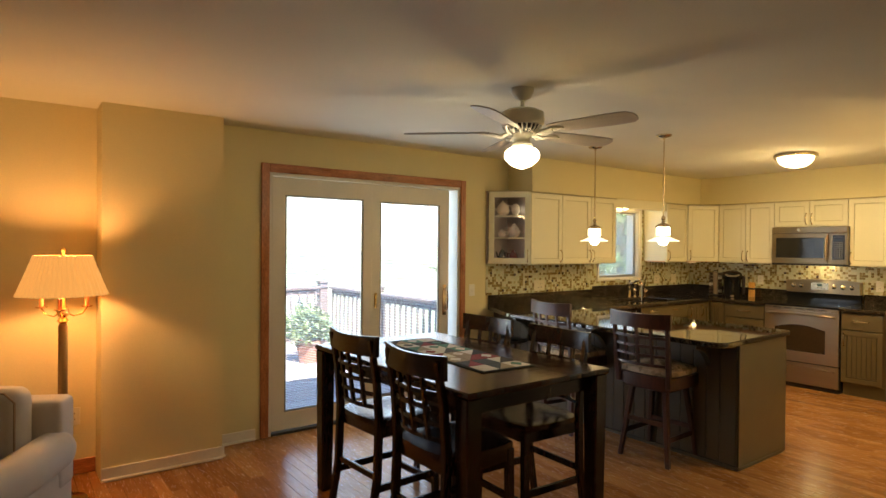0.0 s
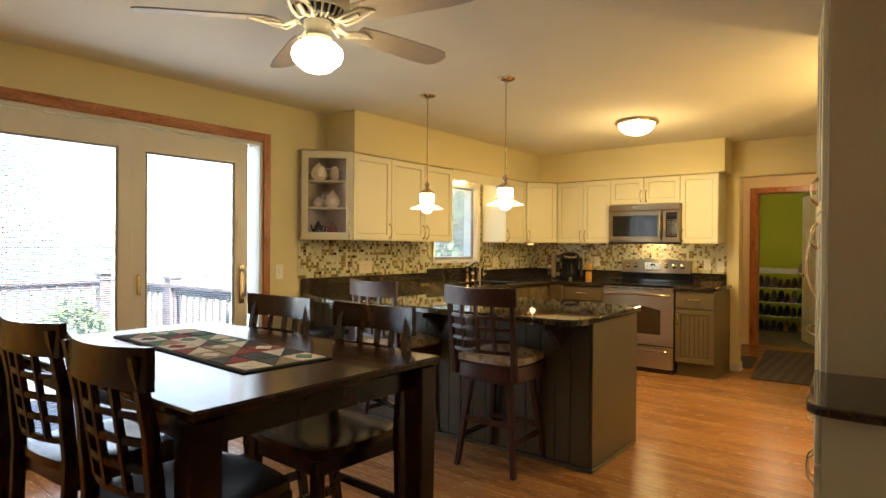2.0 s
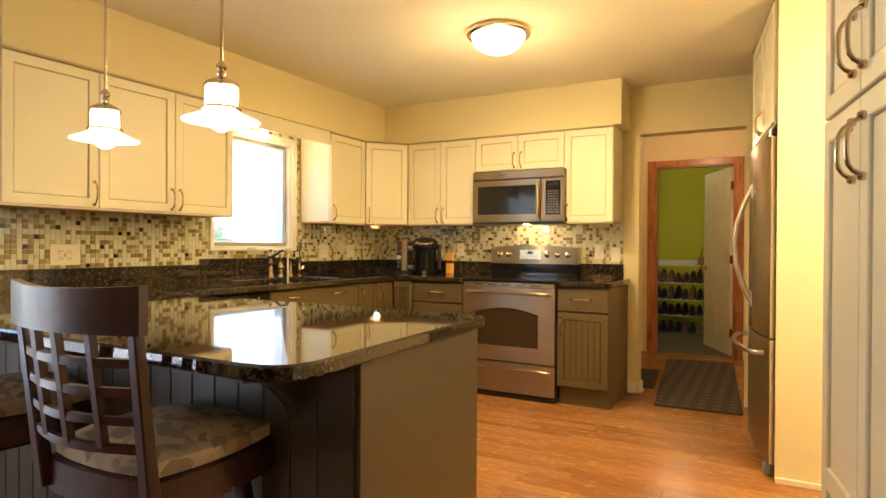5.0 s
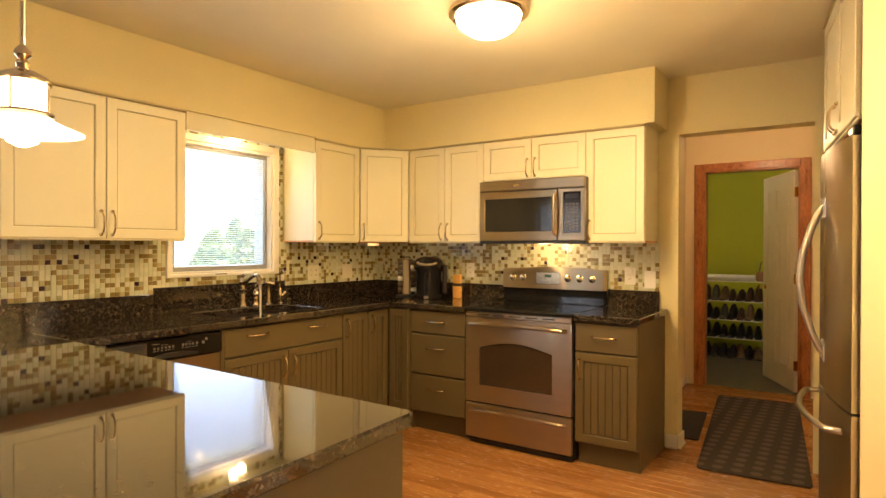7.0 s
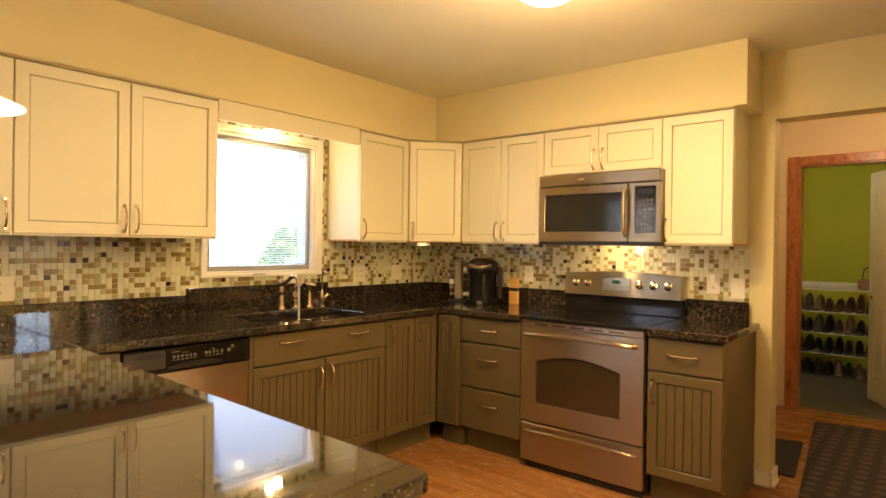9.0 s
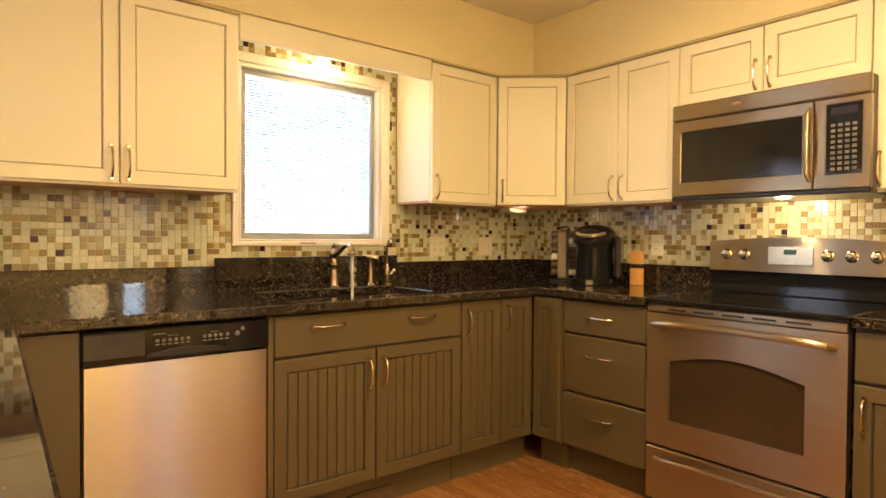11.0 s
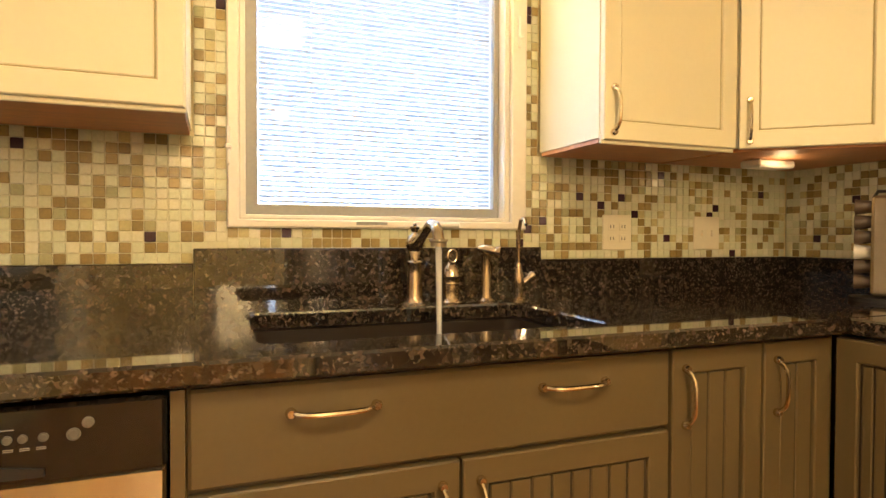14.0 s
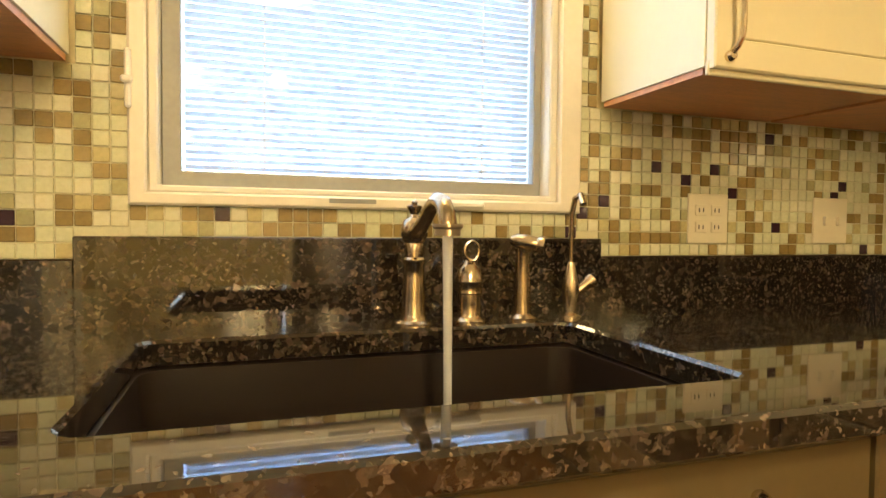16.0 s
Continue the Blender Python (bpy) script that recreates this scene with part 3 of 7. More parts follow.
def local(pts, at, rz):
    m = pose(at[0], at[1], 0, 0, 0, rz).inverted()
    return [tuple((m @ Vector((p[0], p[1], 0))).xy) for p in pts]


# diagonal corner wall cabinet
ang = math.degrees(math.atan2(4.37 - 4.63, 8.10 - 7.805))
cor = thing("corner_wall_cabinet", "cream diagonal corner wall cabinet with one framed door", "kitchen cabinet", (7.805, 4.63, UZ0), ang)
L = math.hypot(0.295, 0.26)
k = 0.022
nx, ny = -math.sin(radians(ang)) * k, math.cos(radians(ang)) * k
part("body", prism(local([(7.805 + nx, 4.63 + ny), (8.10 + nx, 4.37 + ny), (8.43, 4.372), (8.43, 4.97), (7.807, 4.97)], (7.805, 4.63), ang), 0.012, 0.75), CREAM, cor)
part("underside", prism(local([(7.815 + nx, 4.63 + ny), (8.10 + nx, 4.38 + ny), (8.42, 4.38), (8.42, 4.96), (7.815, 4.96)], (7.805, 4.63), ang), 0.0, 0.0115), WOODU, cor, "bare maple underside")
part("crown_strip", B((-0.002, -0.008, 0.738), (L + 0.002, 0.0215, 0.75), 0.004), mat_glaze, cor, "thin glazed moulding along the top")
pull(shaker(cor, 0.004, L - 0.004, 0.006, 0.734), 0.032, 0.085)

# window valance
val = part("window_valance", B((6.322, 4.640, 2.012), (7.333, 4.660, 2.121), 0.003), CREAM, None, "cream painted valance board spanning between the wall cabinets over the window", category="valance")

# base cabinets
FY, FX = 4.29, 7.775
base(6.325, FY, 0, 0.932, [("drawer", 0, 0.932, 0.720, 0.878, (0.227, 0.693)), ("door", 0, 0.457, 0.150, 0.711, 0.419), ("door", 0.457, 0.932, 0.150, 0.711, 0.494)],
     label="wide taupe sink cabinet with false drawer front and two beadboard doors", body_top=0.66)
base(7.259, FY, 0, 0.513, [("door", 0, 0.260, 0.150, 0.878, 0.035), ("door", 0.262, 0.484, 0.150, 0.878, 0.300)], label="narrow taupe corner cabinet with tall beadboard doors")
base(FX - 0.028, 4.2885, -90, 0.178, [("door", 0.0, 0.176, 0.150, 0.878, None)], depth=0.64, label="taupe corner filler panel with beadboard")
base(FX, 4.109, -90, 0.475, [("drawer", 0, 0.475, 0.717, 0.878, (0.232,)), ("drawer", 0, 0.475, 0.422, 0.706, (0.232,)), ("drawer", 0, 0.475, 0.150, 0.411, (0.232,))],
     depth=0.65, label="taupe bank of three drawers with nickel pulls")
base(FX, 2.847, -90, 0.382, [("drawer", 0, 0.382, 0.705, 0.878, (0.186,)), ("door", 0, 0.382, 0.150, 0.695, 0.035)], depth=0.655,
     label="taupe end cabinet with one drawer and a beadboard door", right=True)


# ---- peninsula ----
# TAUPE copied darker: the peninsula's shade is put into its paint.
TAUPE_SHADE = mat("taupe_paint_shaded_copy", (0.074, 0.058, 0.032), 0.36, var=0.05, scale=4, bump=0.04)
pen = thing("peninsula_cabinet", "shade-darkened taupe peninsula with beadboard panels and drawers toward the sink", "kitchen island", (5.470, 2.405, 0), 90)
# local: x runs north, y runs west
part("body", B((0.012, 0.022, 0.102), (1.885, 0.700, 0.882)), TAUPE_SHADE, pen)
part("end_panel", B((-0.006, 0.004, 0.0), (0.010, 0.716, 0.880), 0.002), TAUPE_SHADE, pen, "plain taupe end panel")
# Plinth near-black: the recess's shade is put into its colour.
part("toe_kick", B((0.012, 0.075, 0.0), (1.885, 0.70, 0.1015)), DARKIN, pen, "recessed plinth, darkened for shade")
part("shoe_moulding", boxes([((-0.018, 0.07, 0.0), (-0.0065, 0.73, 0.022)), ((-0.018, 0.7305, 0.0), (2.60, 0.742, 0.022))], 0.004), TAUPE_SHADE, pen, "thin moulding at the floor")
nb = 24
bw = 2.455 / nb
part("corner_stile", B((0.0105, 0.7085, 0.025), (0.130, 0.726, 0.880), 0.003), TAUPE_SHADE, pen)
back = part("back_rail", boxes([((0.012, 0.7005, 0.025), (2.60, 0.708, 0.880))]), TAUPE_SHADE, pen)
for i in range(nb):
    part("board", B((0.132 + i * bw + 0.0015, 0.7085, 0.025), (0.132 + (i + 1) * bw - 0.0015, 0.722, 0.880), 0.003), TAUPE_SHADE, back)
part("side_wing", B((1.89, 0.10, 0.0), (2.60, 0.70, 0.880)), TAUPE_SHADE, pen)
for i, (a, b2) in enumerate([(0.03, 0.70), (0.50, 0.97), (0.97, 1.44)]):
    for z0, z1 in [(0.715, 0.872), (0.425, 0.708), (0.115, 0.418)]:
        d = drawer_front(pen, a + 0.003, b2 - 0.003, z0, z1, paint=TAUPE_SHADE)
        pull(d, (a + b2) / 2, (z0 + z1) / 2, False)
for k2 in (0.22, 1.15, 2.05):
    bm = bmesh.new()
    pts = [(0.724, 0.878), (0.724, 0.70)] + [(0.724 + 0.20 * (1 - math.cos(a)) + 0.02 * math.sin(2 * a), 0.70 + 0.14 * math.sin(a)) for a in [math.pi / 2 * j / 8 for j in range(1, 9)]] + [(0.924, 0.878)]
    rr = [[bm.verts.new((k2 + dx, p[0], p[1])) for p in pts] for dx in (-0.022, 0.022)]
    for i in range(len(pts)):
        j = (i + 1) % len(pts)
        bm.faces.new((rr[0][i], rr[0][j], rr[1][j], rr[1][i]))
    bm.faces.new(rr[0]), bm.faces.new(rr[1])
    part("corbel", bm, TAUPE_SHADE, pen, "curved bracket under the overhang")

# ---- worktops ----
ZT, ZB = 0.928, 0.890


def rounded(pts, radii, n=5):
    """An outline with its corners rounded by the radius given for each."""
    out = []
    m = len(pts)
    for i in range(m):
        p0, p1, p2 = Vector(pts[i - 1]), Vector(pts[i]), Vector(pts[(i + 1) % m])
        r = radii[i]
        if r <= 0:
            out.append(tuple(p1))
            continue
        a1, a2 = p1 + (p0 - p1).normalized() * r, p1 + (p2 - p1).normalized() * r
        for j in range(n + 1):
            s = j / n
            out.append(tuple(a1 * (1 - s) ** 2 + p1 * 2 * s * (1 - s) + a2 * s * s))
    return out


SK = (6.44, 4.375, 7.165, 4.80)     # sink opening


def worktop_sink():
    """North run: one slab with an eased edge outside and round the sink's opening."""
    bm = bmesh.new()
    x0, x1, y0, y1, b, r = 5.534, 8.428, 4.255, 4.958, 0.005, 0.028

    def corners(g):
        """Five points at each corner of the opening, widened by g."""
        pts = []
        for cx, cy, a0 in ((SK[2] - r, SK[3] - r, 0), (SK[0] + r, SK[3] - r, 90), (SK[0] + r, SK[1] + r, 180), (SK[2] - r, SK[1] + r, 270)):
            pts += [(cx + (r + g) * math.cos(radians(a0 + 22.5 * j)), cy + (r + g) * math.sin(radians(a0 + 22.5 * j))) for j in range(5)]
        return pts

    def outside(g):
        a, b2, c, d = x0 + g, x1 - g, y0 + g, y1 - g
        q = corners(0)
        rows = [[(b2, q[0][1]), (b2, (q[0][1] + d) / 2), (b2, d), ((q[4][0] + b2) / 2, d), (q[4][0], d)],
                [(q[5][0], d), ((q[5][0] + a) / 2, d), (a, d), (a, (q[9][1] + d) / 2), (a, q[9][1])],
                [(a, q[10][1]), (a, (q[10][1] + c) / 2), (a, c), ((q[14][0] + a) / 2, c), (q[14][0], c)],
                [(q[15][0], c), ((q[15][0] + b2) / 2, c), (b2, c), (b2, (q[19][1] + c) / 2), (b2, q[19][1])]]
        return [p for row in rows for p in row]

    layers = [(corners(0), ZB), (corners(0), ZT - b), (corners(b), ZT), (outside(b), ZT), (outside(0), ZT - b), (outside(0), ZB + b), (outside(b), ZB)]
    rings = [[bm.verts.new((*p, z)) for p in pts] for pts, z in layers]
    for r0, r1 in zip(rings, rings[1:] + rings[:1]):
        for i in range(20):
            bm.faces.new((r0[i], r0[(i + 1) % 20], r1[(i + 1) % 20], r1[i]))
    return bm


part("worktop", worktop_sink(), GRANITE, None, "polished dark speckled granite worktop round the sink", category="countertop")
bm = bmesh.new()
slab(bm, rounded([(4.41, 2.335), (5.492, 2.375), (5.533, 4.253), (5.533, 4.958), (4.66, 4.958), (4.41, 4.42)], [0.13, 0.03, 0, 0, 0, 0.1]), ZB, ZT)
part("peninsula_worktop", bm, GRANITE, None, "polished dark speckled granite peninsula top with rounded corners", category="countertop")
part("worktop", boxes([((7.745, 3.631, ZB), (8.428, 4.2545, ZT))], 0.005), GRANITE, None, "polished dark granite worktop beside the stove", category="countertop")
part("worktop", boxes([((7.745, 2.445, ZB), (8.428, 2.846, ZT))], 0.005), GRANITE, None, "short polished granite worktop on the end cabinet", category="countertop")
GZ = 1.043
for lo, hi in (((4.66, 4.958, ZB), (6.318, 4.9775, GZ)), ((7.337, 4.958, ZT - 0.03), (8.405, 4.9775, GZ))):
    part("granite_upstand", B(lo, hi, 0.002), GRANITE, None, "dark granite upstand along the wall", category="backsplash")
part("granite_upstand", B((6.3185, 4.952, ZT - 0.03), (7.3365, 4.9775, 1.082), 0.002), GRANITE, None, "taller dark granite upstand behind the sink", category="backsplash")
for lo, hi in (((8.4075, 3.640, ZT - 0.03), (8.4275, 4.9775, GZ)), ((8.4075, 2.50, ZT - 0.03), (8.4275, 2.846, GZ))):
    part("granite_upstand", B(lo, hi, 0.002), GRANITE, None, "dark granite upstand beside the stove", category="backsplash")

# sink bowl
bm = bmesh.new()
def ring(x0, y0, x1, y1, z, r, n=4):
    pts = []
    for cx, cy, a0 in ((x1 - r, y1 - r, 0), (x0 + r, y1 - r, 90), (x0 + r, y0 + r, 180), (x1 - r, y0 + r, 270)):
        for j in range(n + 1):
            a = radians(a0 + 90 * j / n)
            pts.append(bm.verts.new((cx + r * math.cos(a), cy + r * math.sin(a), z)))
    return pts
rs = [ring(SK[0] - 0.012, SK[1] - 0.012, SK[2] + 0.012, SK[3] + 0.012, ZB - 0.002, 0.03), ring(SK[0] + 0.004, SK[1] + 0.004, SK[2] - 0.004, SK[3] - 0.004, ZB - 0.006, 0.04),
      ring(SK[0] + 0.012, SK[1] + 0.012, SK[2] - 0.012, SK[3] - 0.012, ZB - 0.18, 0.05), ring(SK[0] + 0.04, SK[1] + 0.04, SK[2] - 0.04, SK[3] - 0.04, ZB - 0.205, 0.05)]
for r0, r1 in zip(rs, rs[1:]):
    for i in range(len(r0)):
        bm.faces.new((r0[i], r0[(i + 1) % len(r0)], r1[(i + 1) % len(r0)], r1[i]))
bm.faces.new(rs[-1])
sk = thing("sink", "black composite undermount kitchen sink set in the granite", "sink", (0, 0, 0))
part("bowl", bm, mat("black_composite", (0.020, 0.014, 0.011), 0.32, fine=300), sk, smooth=True)
part("drain", lathe(bmesh.new(), [(0.045, 0.0), (0.045, 0.003), (0.035, 0.003), (0.03, 0.001)], 20, (6.62, 4.58, ZB - 0.2045)), STEEL, sk, "steel drain ring", smooth=True)


# ---- patio door and what lies outside ----
pd = thing("patio_door", "white sliding patio door with built-in blinds in stained oak frame", "patio door", ((DX0 + DX1) / 2, YN, 0))
pd.location = (0, 0, 0)
pd["kind"] = "structure"
TY = YN - 0.018
trim_bm = boxes([((DX0 - 0.065, TY, 0.0), (DX0 + 0.004, YN - 0.001, DZ + 0.067)), ((DX1 - 0.004, TY, 0.0), (DX1 + 0.062, YN - 0.001, DZ + 0.067))], 0.005)
part("casing", trim_bm, OAK, pd, "stained oak casing")
part("head_casing", boxes([((DX0 + 0.0045, TY, DZ - 0.004), (DX1 - 0.0045, YN - 0.001, DZ + 0.067))], 0.005), OAKH, pd, "stained oak head casing")
part("frame", boxes([((DX0 + 0.001, YN + 0.001, 0.0), (DX0 + 0.03, YN + 0.15, DZ)), ((DX1 - 0.03, YN + 0.001, 0.0), (DX1 - 0.001, YN + 0.15, DZ)),
                     ((DX0 + 0.03, YN + 0.001, DZ - 0.03), (DX1 - 0.03, YN + 0.15, DZ - 0.001))], 0.003), VINYL, pd)
part("track", boxes([((DX0 + 0.03, YN - 0.01, 0.0), (DX1 - 0.03, YN + 0.15, 0.022))], 0.004), DARKIN, pd, "dark metal sill track")
slat_me = bpy.data.meshes.new("slat")


def slat_mesh(name, w):
    bm = B((-w / 2, -0.0062, -0.0003), (w / 2, 0.0062, 0.0003))
    for v in bm.verts:
        v.co.z += 0.0012 - 0.0012 * (v.co.y / 0.0062) ** 2
    bmesh.ops.recalc_face_normals(bm, faces=bm.faces)
    me = bpy.data.meshes.new(name)
    bm.to_mesh(me)
    bm.free()
    me.materials.append(SLATM)
    return me


def blinds(parent, x0, x1, y, z0, z1, pitch, tilt):
    me = slat_mesh("slat", x1 - x0)
    n = int((z1 - z0) / pitch)
    for i in range(n):
        s = new("slat", me)
        s.parent = parent
        s.matrix_basis = pose((x0 + x1) / 2, y, z0 + (i + 0.5) * pitch, tilt, 0, 0)


def leaf(x0, x1, gx0, gx1, gz0, gz1, y):
    d = part("leaf", framed((x0, x1, 0.03, DZ - 0.035), (gx0, gx1, gz0, gz1), y, y + 0.045, 0.004), VINYL, pd)
    part("glass_bead", boxes([((gx0, y + 0.006, gz0), (gx0 + 0.014, y + 0.012, gz1)), ((gx1 - 0.014, y + 0.006, gz0), (gx1, y + 0.012, gz1)),
                              ((gx0 + 0.014, y + 0.006, gz0), (gx1 - 0.014, y + 0.012, gz0 + 0.014)), ((gx0 + 0.014, y + 0.006, gz1 - 0.014), (gx1 - 0.014, y + 0.012, gz1))]), GREYF, d)
    for yy in (y + 0.013, y + 0.034):
        g = part("pane", B((gx0, yy, gz0), (gx1, yy + 0.003, gz1)), PANE, d, "clear glass")
        g.visible_shadow = False
    blinds(d, gx0 + 0.015, gx1 - 0.015, y + 0.025, gz0 + 0.01, gz1 - 0.01, 0.0142, -34)
    return d


l1 = leaf(2.362, 3.290, 2.475, 3.200, 0.175, 1.960, YN + 0.012)
l2 = leaf(3.292, 4.175, 3.385, 4.060, 0.175, 1.950, YN + 0.030)
bm = tube(bmesh.new(), [(4.118, YN + 0.030, 0.90), (4.118, YN - 0.02, 0.93), (4.118, YN - 0.028, 1.02), (4.118, YN - 0.02, 1.11), (4.118, YN + 0.03, 1.14)], 0.010, 10)
box(bm, (4.095, YN + 0.020, 0.87), (4.141, YN + 0.030, 1.17), 0.004)
part("door_handle", bm, NICKEL, l2, "satin metal grip handle", smooth=True)
part("lock", B((3.325, YN + 0.018, 0.98), (3.35, YN + 0.0295, 1.12), 0.004), BRASS, l2, "small brass latch plate")
part("blind_slider", B((4.078, YN + 0.020, 1.42), (4.095, YN + 0.0295, 1.52), 0.003), WHITEP, l2)

# outside
GRASS = mat("sunlit_lawn", (0.20, 0.23, 0.15), 0.9, scale=0.4, fine=12, var=0.3, bump=0.5)
DECK = mat("weathered_deck_boards", (0.22, 0.20, 0.20), 0.7, scale=3, fine=40, stretch=(1, 8, 1), var=0.25, rand=0.12)
RAILM = mat("brown_stained_rail", (0.16, 0.125, 0.125), 0.6, scale=4, fine=40, var=0.25)
RAILW = mat("mauve_baluster_paint", (0.17, 0.14, 0.14), 0.6)
LEAF = mat("green_leaves", (0.075, 0.12, 0.03), 0.6, scale=8, fine=30, var=0.4)
BARK = mat("grey_bark", (0.14, 0.10, 0.07), 0.9, scale=6, fine=30, var=0.3, bump=0.4)
part("lawn", boxes([((-300, 5.16, -0.9), (300, 600, -0.62)), ((3.85, -300, -0.9), (300, -1.02, -0.62))]), GRASS, None, "sunlit green lawn", "structure")
deck = thing("deck", "weathered brown wooden deck behind the house", "deck", (0, 0, 0))
deck["kind"] = "structure"
part("joists", boxes([((-2.6 + i * 1.2, 5.17, -0.62), (-2.55 + i * 1.2, 9.6, -0.16)) for i in range(7)]), DECK, deck)
dm = bpy.data.meshes.new("deck_board")
bmd = B((0, 0, 0), (7.85, 0.135, 0.03), 0.004)
bmesh.ops.recalc_face_normals(bmd, faces=bmd.faces)
bmd.to_mesh(dm)
bmd.free()
dm.materials.append(DECK)
for i in range(31):
    o = new("deck_board", dm)
    o.parent = deck
    o.location = (-2.6, 5.18 + i * 0.142, -0.155)


def railing(x0, y0, x1, y1, posts):
    L = math.hypot(x1 - x0, y1 - y0)
    r = thing("deck_railing", "brown deck railing with dull mauve square balusters", "railing", (x0, y0, -0.125), math.degrees(math.atan2(y1 - y0, x1 - x0)))
    part("top_rail", B((0, -0.07, 0.93), (L, 0.07, 0.97), 0.006), RAILM, r)
    part("rail", B((0, -0.02, 0.84), (L, 0.02, 0.93), 0.004), RAILM, r)
    part("rail", B((0, -0.02, 0.08), (L, 0.02, 0.17), 0.004), RAILM, r)
    for p in posts:
        part("post", boxes([((p - 0.07, -0.07, 0), (p + 0.07, 0.07, 1.03)), ((p - 0.085, -0.085, 1.03), (p + 0.085, 0.085, 1.06))], 0.006), RAILM, r, "brown square post")
    n = int(L / 0.14)
    for i in range(n):
        x = (i + 0.5) * L / n
        if all(abs(x - p) > 0.1 for p in posts):
            part("baluster", B((x - 0.019, -0.045, 0.05), (x + 0.019, -0.021, 0.90), 0.002), RAILW, r)


railing(-2.5, 9.55, 5.02, 9.55, [0.1, 2.5, 5.0, 7.45])
railing(5.10, 9.47, 5.10, 5.25, [1.5, 3.9])


def clump(bm, c, rx, rz, n, size, rnd):
    """Many small leaf faces spread through an uneven ball."""
    for _ in range(n):
        d = Vector((rnd.gauss(0, 1), rnd.gauss(0, 1), rnd.gauss(0, 1))).normalized()
        k = rnd.uniform(0.55, 1.0) * (1 + 0.18 * math.sin(5 * d.x + 3 * d.z))
        p = Vector((c[0] + d.x * rx * k, c[1] + d.y * rx * k, c[2] + d.z * rz * k))
        e = Euler((rnd.uniform(0, 6), rnd.uniform(0, 6), rnd.uniform(0, 6))).to_matrix()
        s = size * rnd.uniform(0.6, 1.3)
        vs = [bm.verts.new(p + e @ Vector(q)) for q in ((-s, 0, 0), (0, -s * 0.5, s * 0.1), (s, 0, 0), (0, s * 0.5, s * 0.1))]
        bm.faces.new(vs)


rnd = random.Random(4)
bush = thing("potted_bush", "round green bush in a planter on the deck", "plant", (4.15, 8.25, -0.125))
part("pot", lathe(bmesh.new(), [(0.15, 0), (0.20, 0.28), (0.215, 0.28), (0.215, 0.31), (0.18, 0.31)], 24), mat("clay_pot", (0.25, 0.12, 0.08), 0.8), bush, smooth=True)
part("trunk", tube(bmesh.new(), [(0, 0, 0.25), (0.01, 0, 0.55)], 0.02), BARK, bush)
bm = bmesh.new()
clump(bm, (0, 0, 0.52), 0.36, 0.30, 1500, 0.035, rnd)
# Leaves paled: the haze of the blinds is put into their colour.
part("foliage", bm, mat("haze_paled_leaves", (0.13, 0.17, 0.08), 0.6, scale=8, fine=30, var=0.3), bush, kind="stuff", flip=False)
for i, (x, y, h, r) in enumerate([(31, 37, 3.9, 2.2), (35, 40.5, 3.3, 2.6), (28.5, 36, 3.0, 2.8), (38, 42, 3.2, 3.0), (28.4, 21.0, 9, 4.2)]):
    tr = thing("conifer", "tall dark green conifer far across the lawn", "tree", (x, y, -0.63), i * 40, "far trees")
    part("trunk", tube(bmesh.new(), [(0, 0, 0), (0.05, 0, h * 0.5), (0, 0, h * 0.97)], [0.22, 0.13, 0.03]), BARK, tr)
    bm = bmesh.new()
    for j in range(14):
        z = h * (0.10 + 0.065 * j)
        rr = r * 0.5 * (1.05 - j / 14) * rnd.uniform(0.8, 1.2) + 0.12
        clump(bm, (rnd.uniform(-.15, .15), rnd.uniform(-.15, .15), z), rr, h * 0.055, 110, 0.30, rnd)
    part("crown", bm, LEAF, tr, kind="stuff", flip=False)
# ---- sink window ----
sw = thing("window", "white casement window with built-in white blinds over the sink", "window", (0, 0, 0))
sw["kind"] = "structure"


def frame_boxes(o, i, y0, y1):
    """Four pieces between an outer and an inner rectangle (x0, x1, z0, z1)."""
    return [((o[0], y0, o[2]), (i[0], y1, o[3])), ((i[1], y0, o[2]), (o[1], y1, o[3])), ((i[0], y0, o[2]), (i[1], y1, i[2])), ((i[0], y0, i[3]), (i[1], y1, o[3]))]


part("window_frame", framed((6.400, 7.285, 1.137, 2.064), (6.430, 7.232, 1.160, 2.018), YN - 0.022, YN + 0.03, 0.004), TRIMW, sw, "white painted casing")
part("sash", framed((6.4305, 7.2315, 1.1605, 2.0175), (6.447, 7.213, 1.173, 1.997), YN - 0.010, YN + 0.055, 0.003), VINYL, sw, "off-white sash")
part("gasket", framed((6.4475, 7.2125, 1.1735, 1.9965), (6.480, 7.195, 1.201, 1.974), YN + 0.030, YN + 0.055, 0.002), GREYF, sw, "grey inner rim")
for yy in (YN + 0.038, YN + 0.074):
    g = part("pane", B((6.462, yy, 1.205), (7.200, yy + 0.003, 1.978)), PANE, sw, "clear glass")
    g.visible_shadow = False
blinds(sw, 6.484, 7.192, YN + 0.058, 1.205, 1.970, 0.0142, -38)
for cx in (6.627, 7.080):
    part("ladder_cord", B((cx - 0.0009, YN + 0.0485, 1.212), (cx + 0.0009, YN + 0.0492, 1.972)), WHITEP, sw, "thin white blind cord")
part("outer_frame", framed((6.419, 7.241, 1.173, 2.021), (6.462, 7.200, 1.205, 1.978), YN + 0.0555, YN + 0.155, 0.003), VINYL, sw)
part("operator", B((6.955, YN - 0.038, 1.140), (7.055, YN - 0.0225, 1.158), 0.006), WHITEP, sw, "white crank cover")
part("vent_label", B((6.742, YN - 0.0235, 1.147), (6.832, YN - 0.0225, 1.156)), GREYF, sw, "small grey maker's strip")
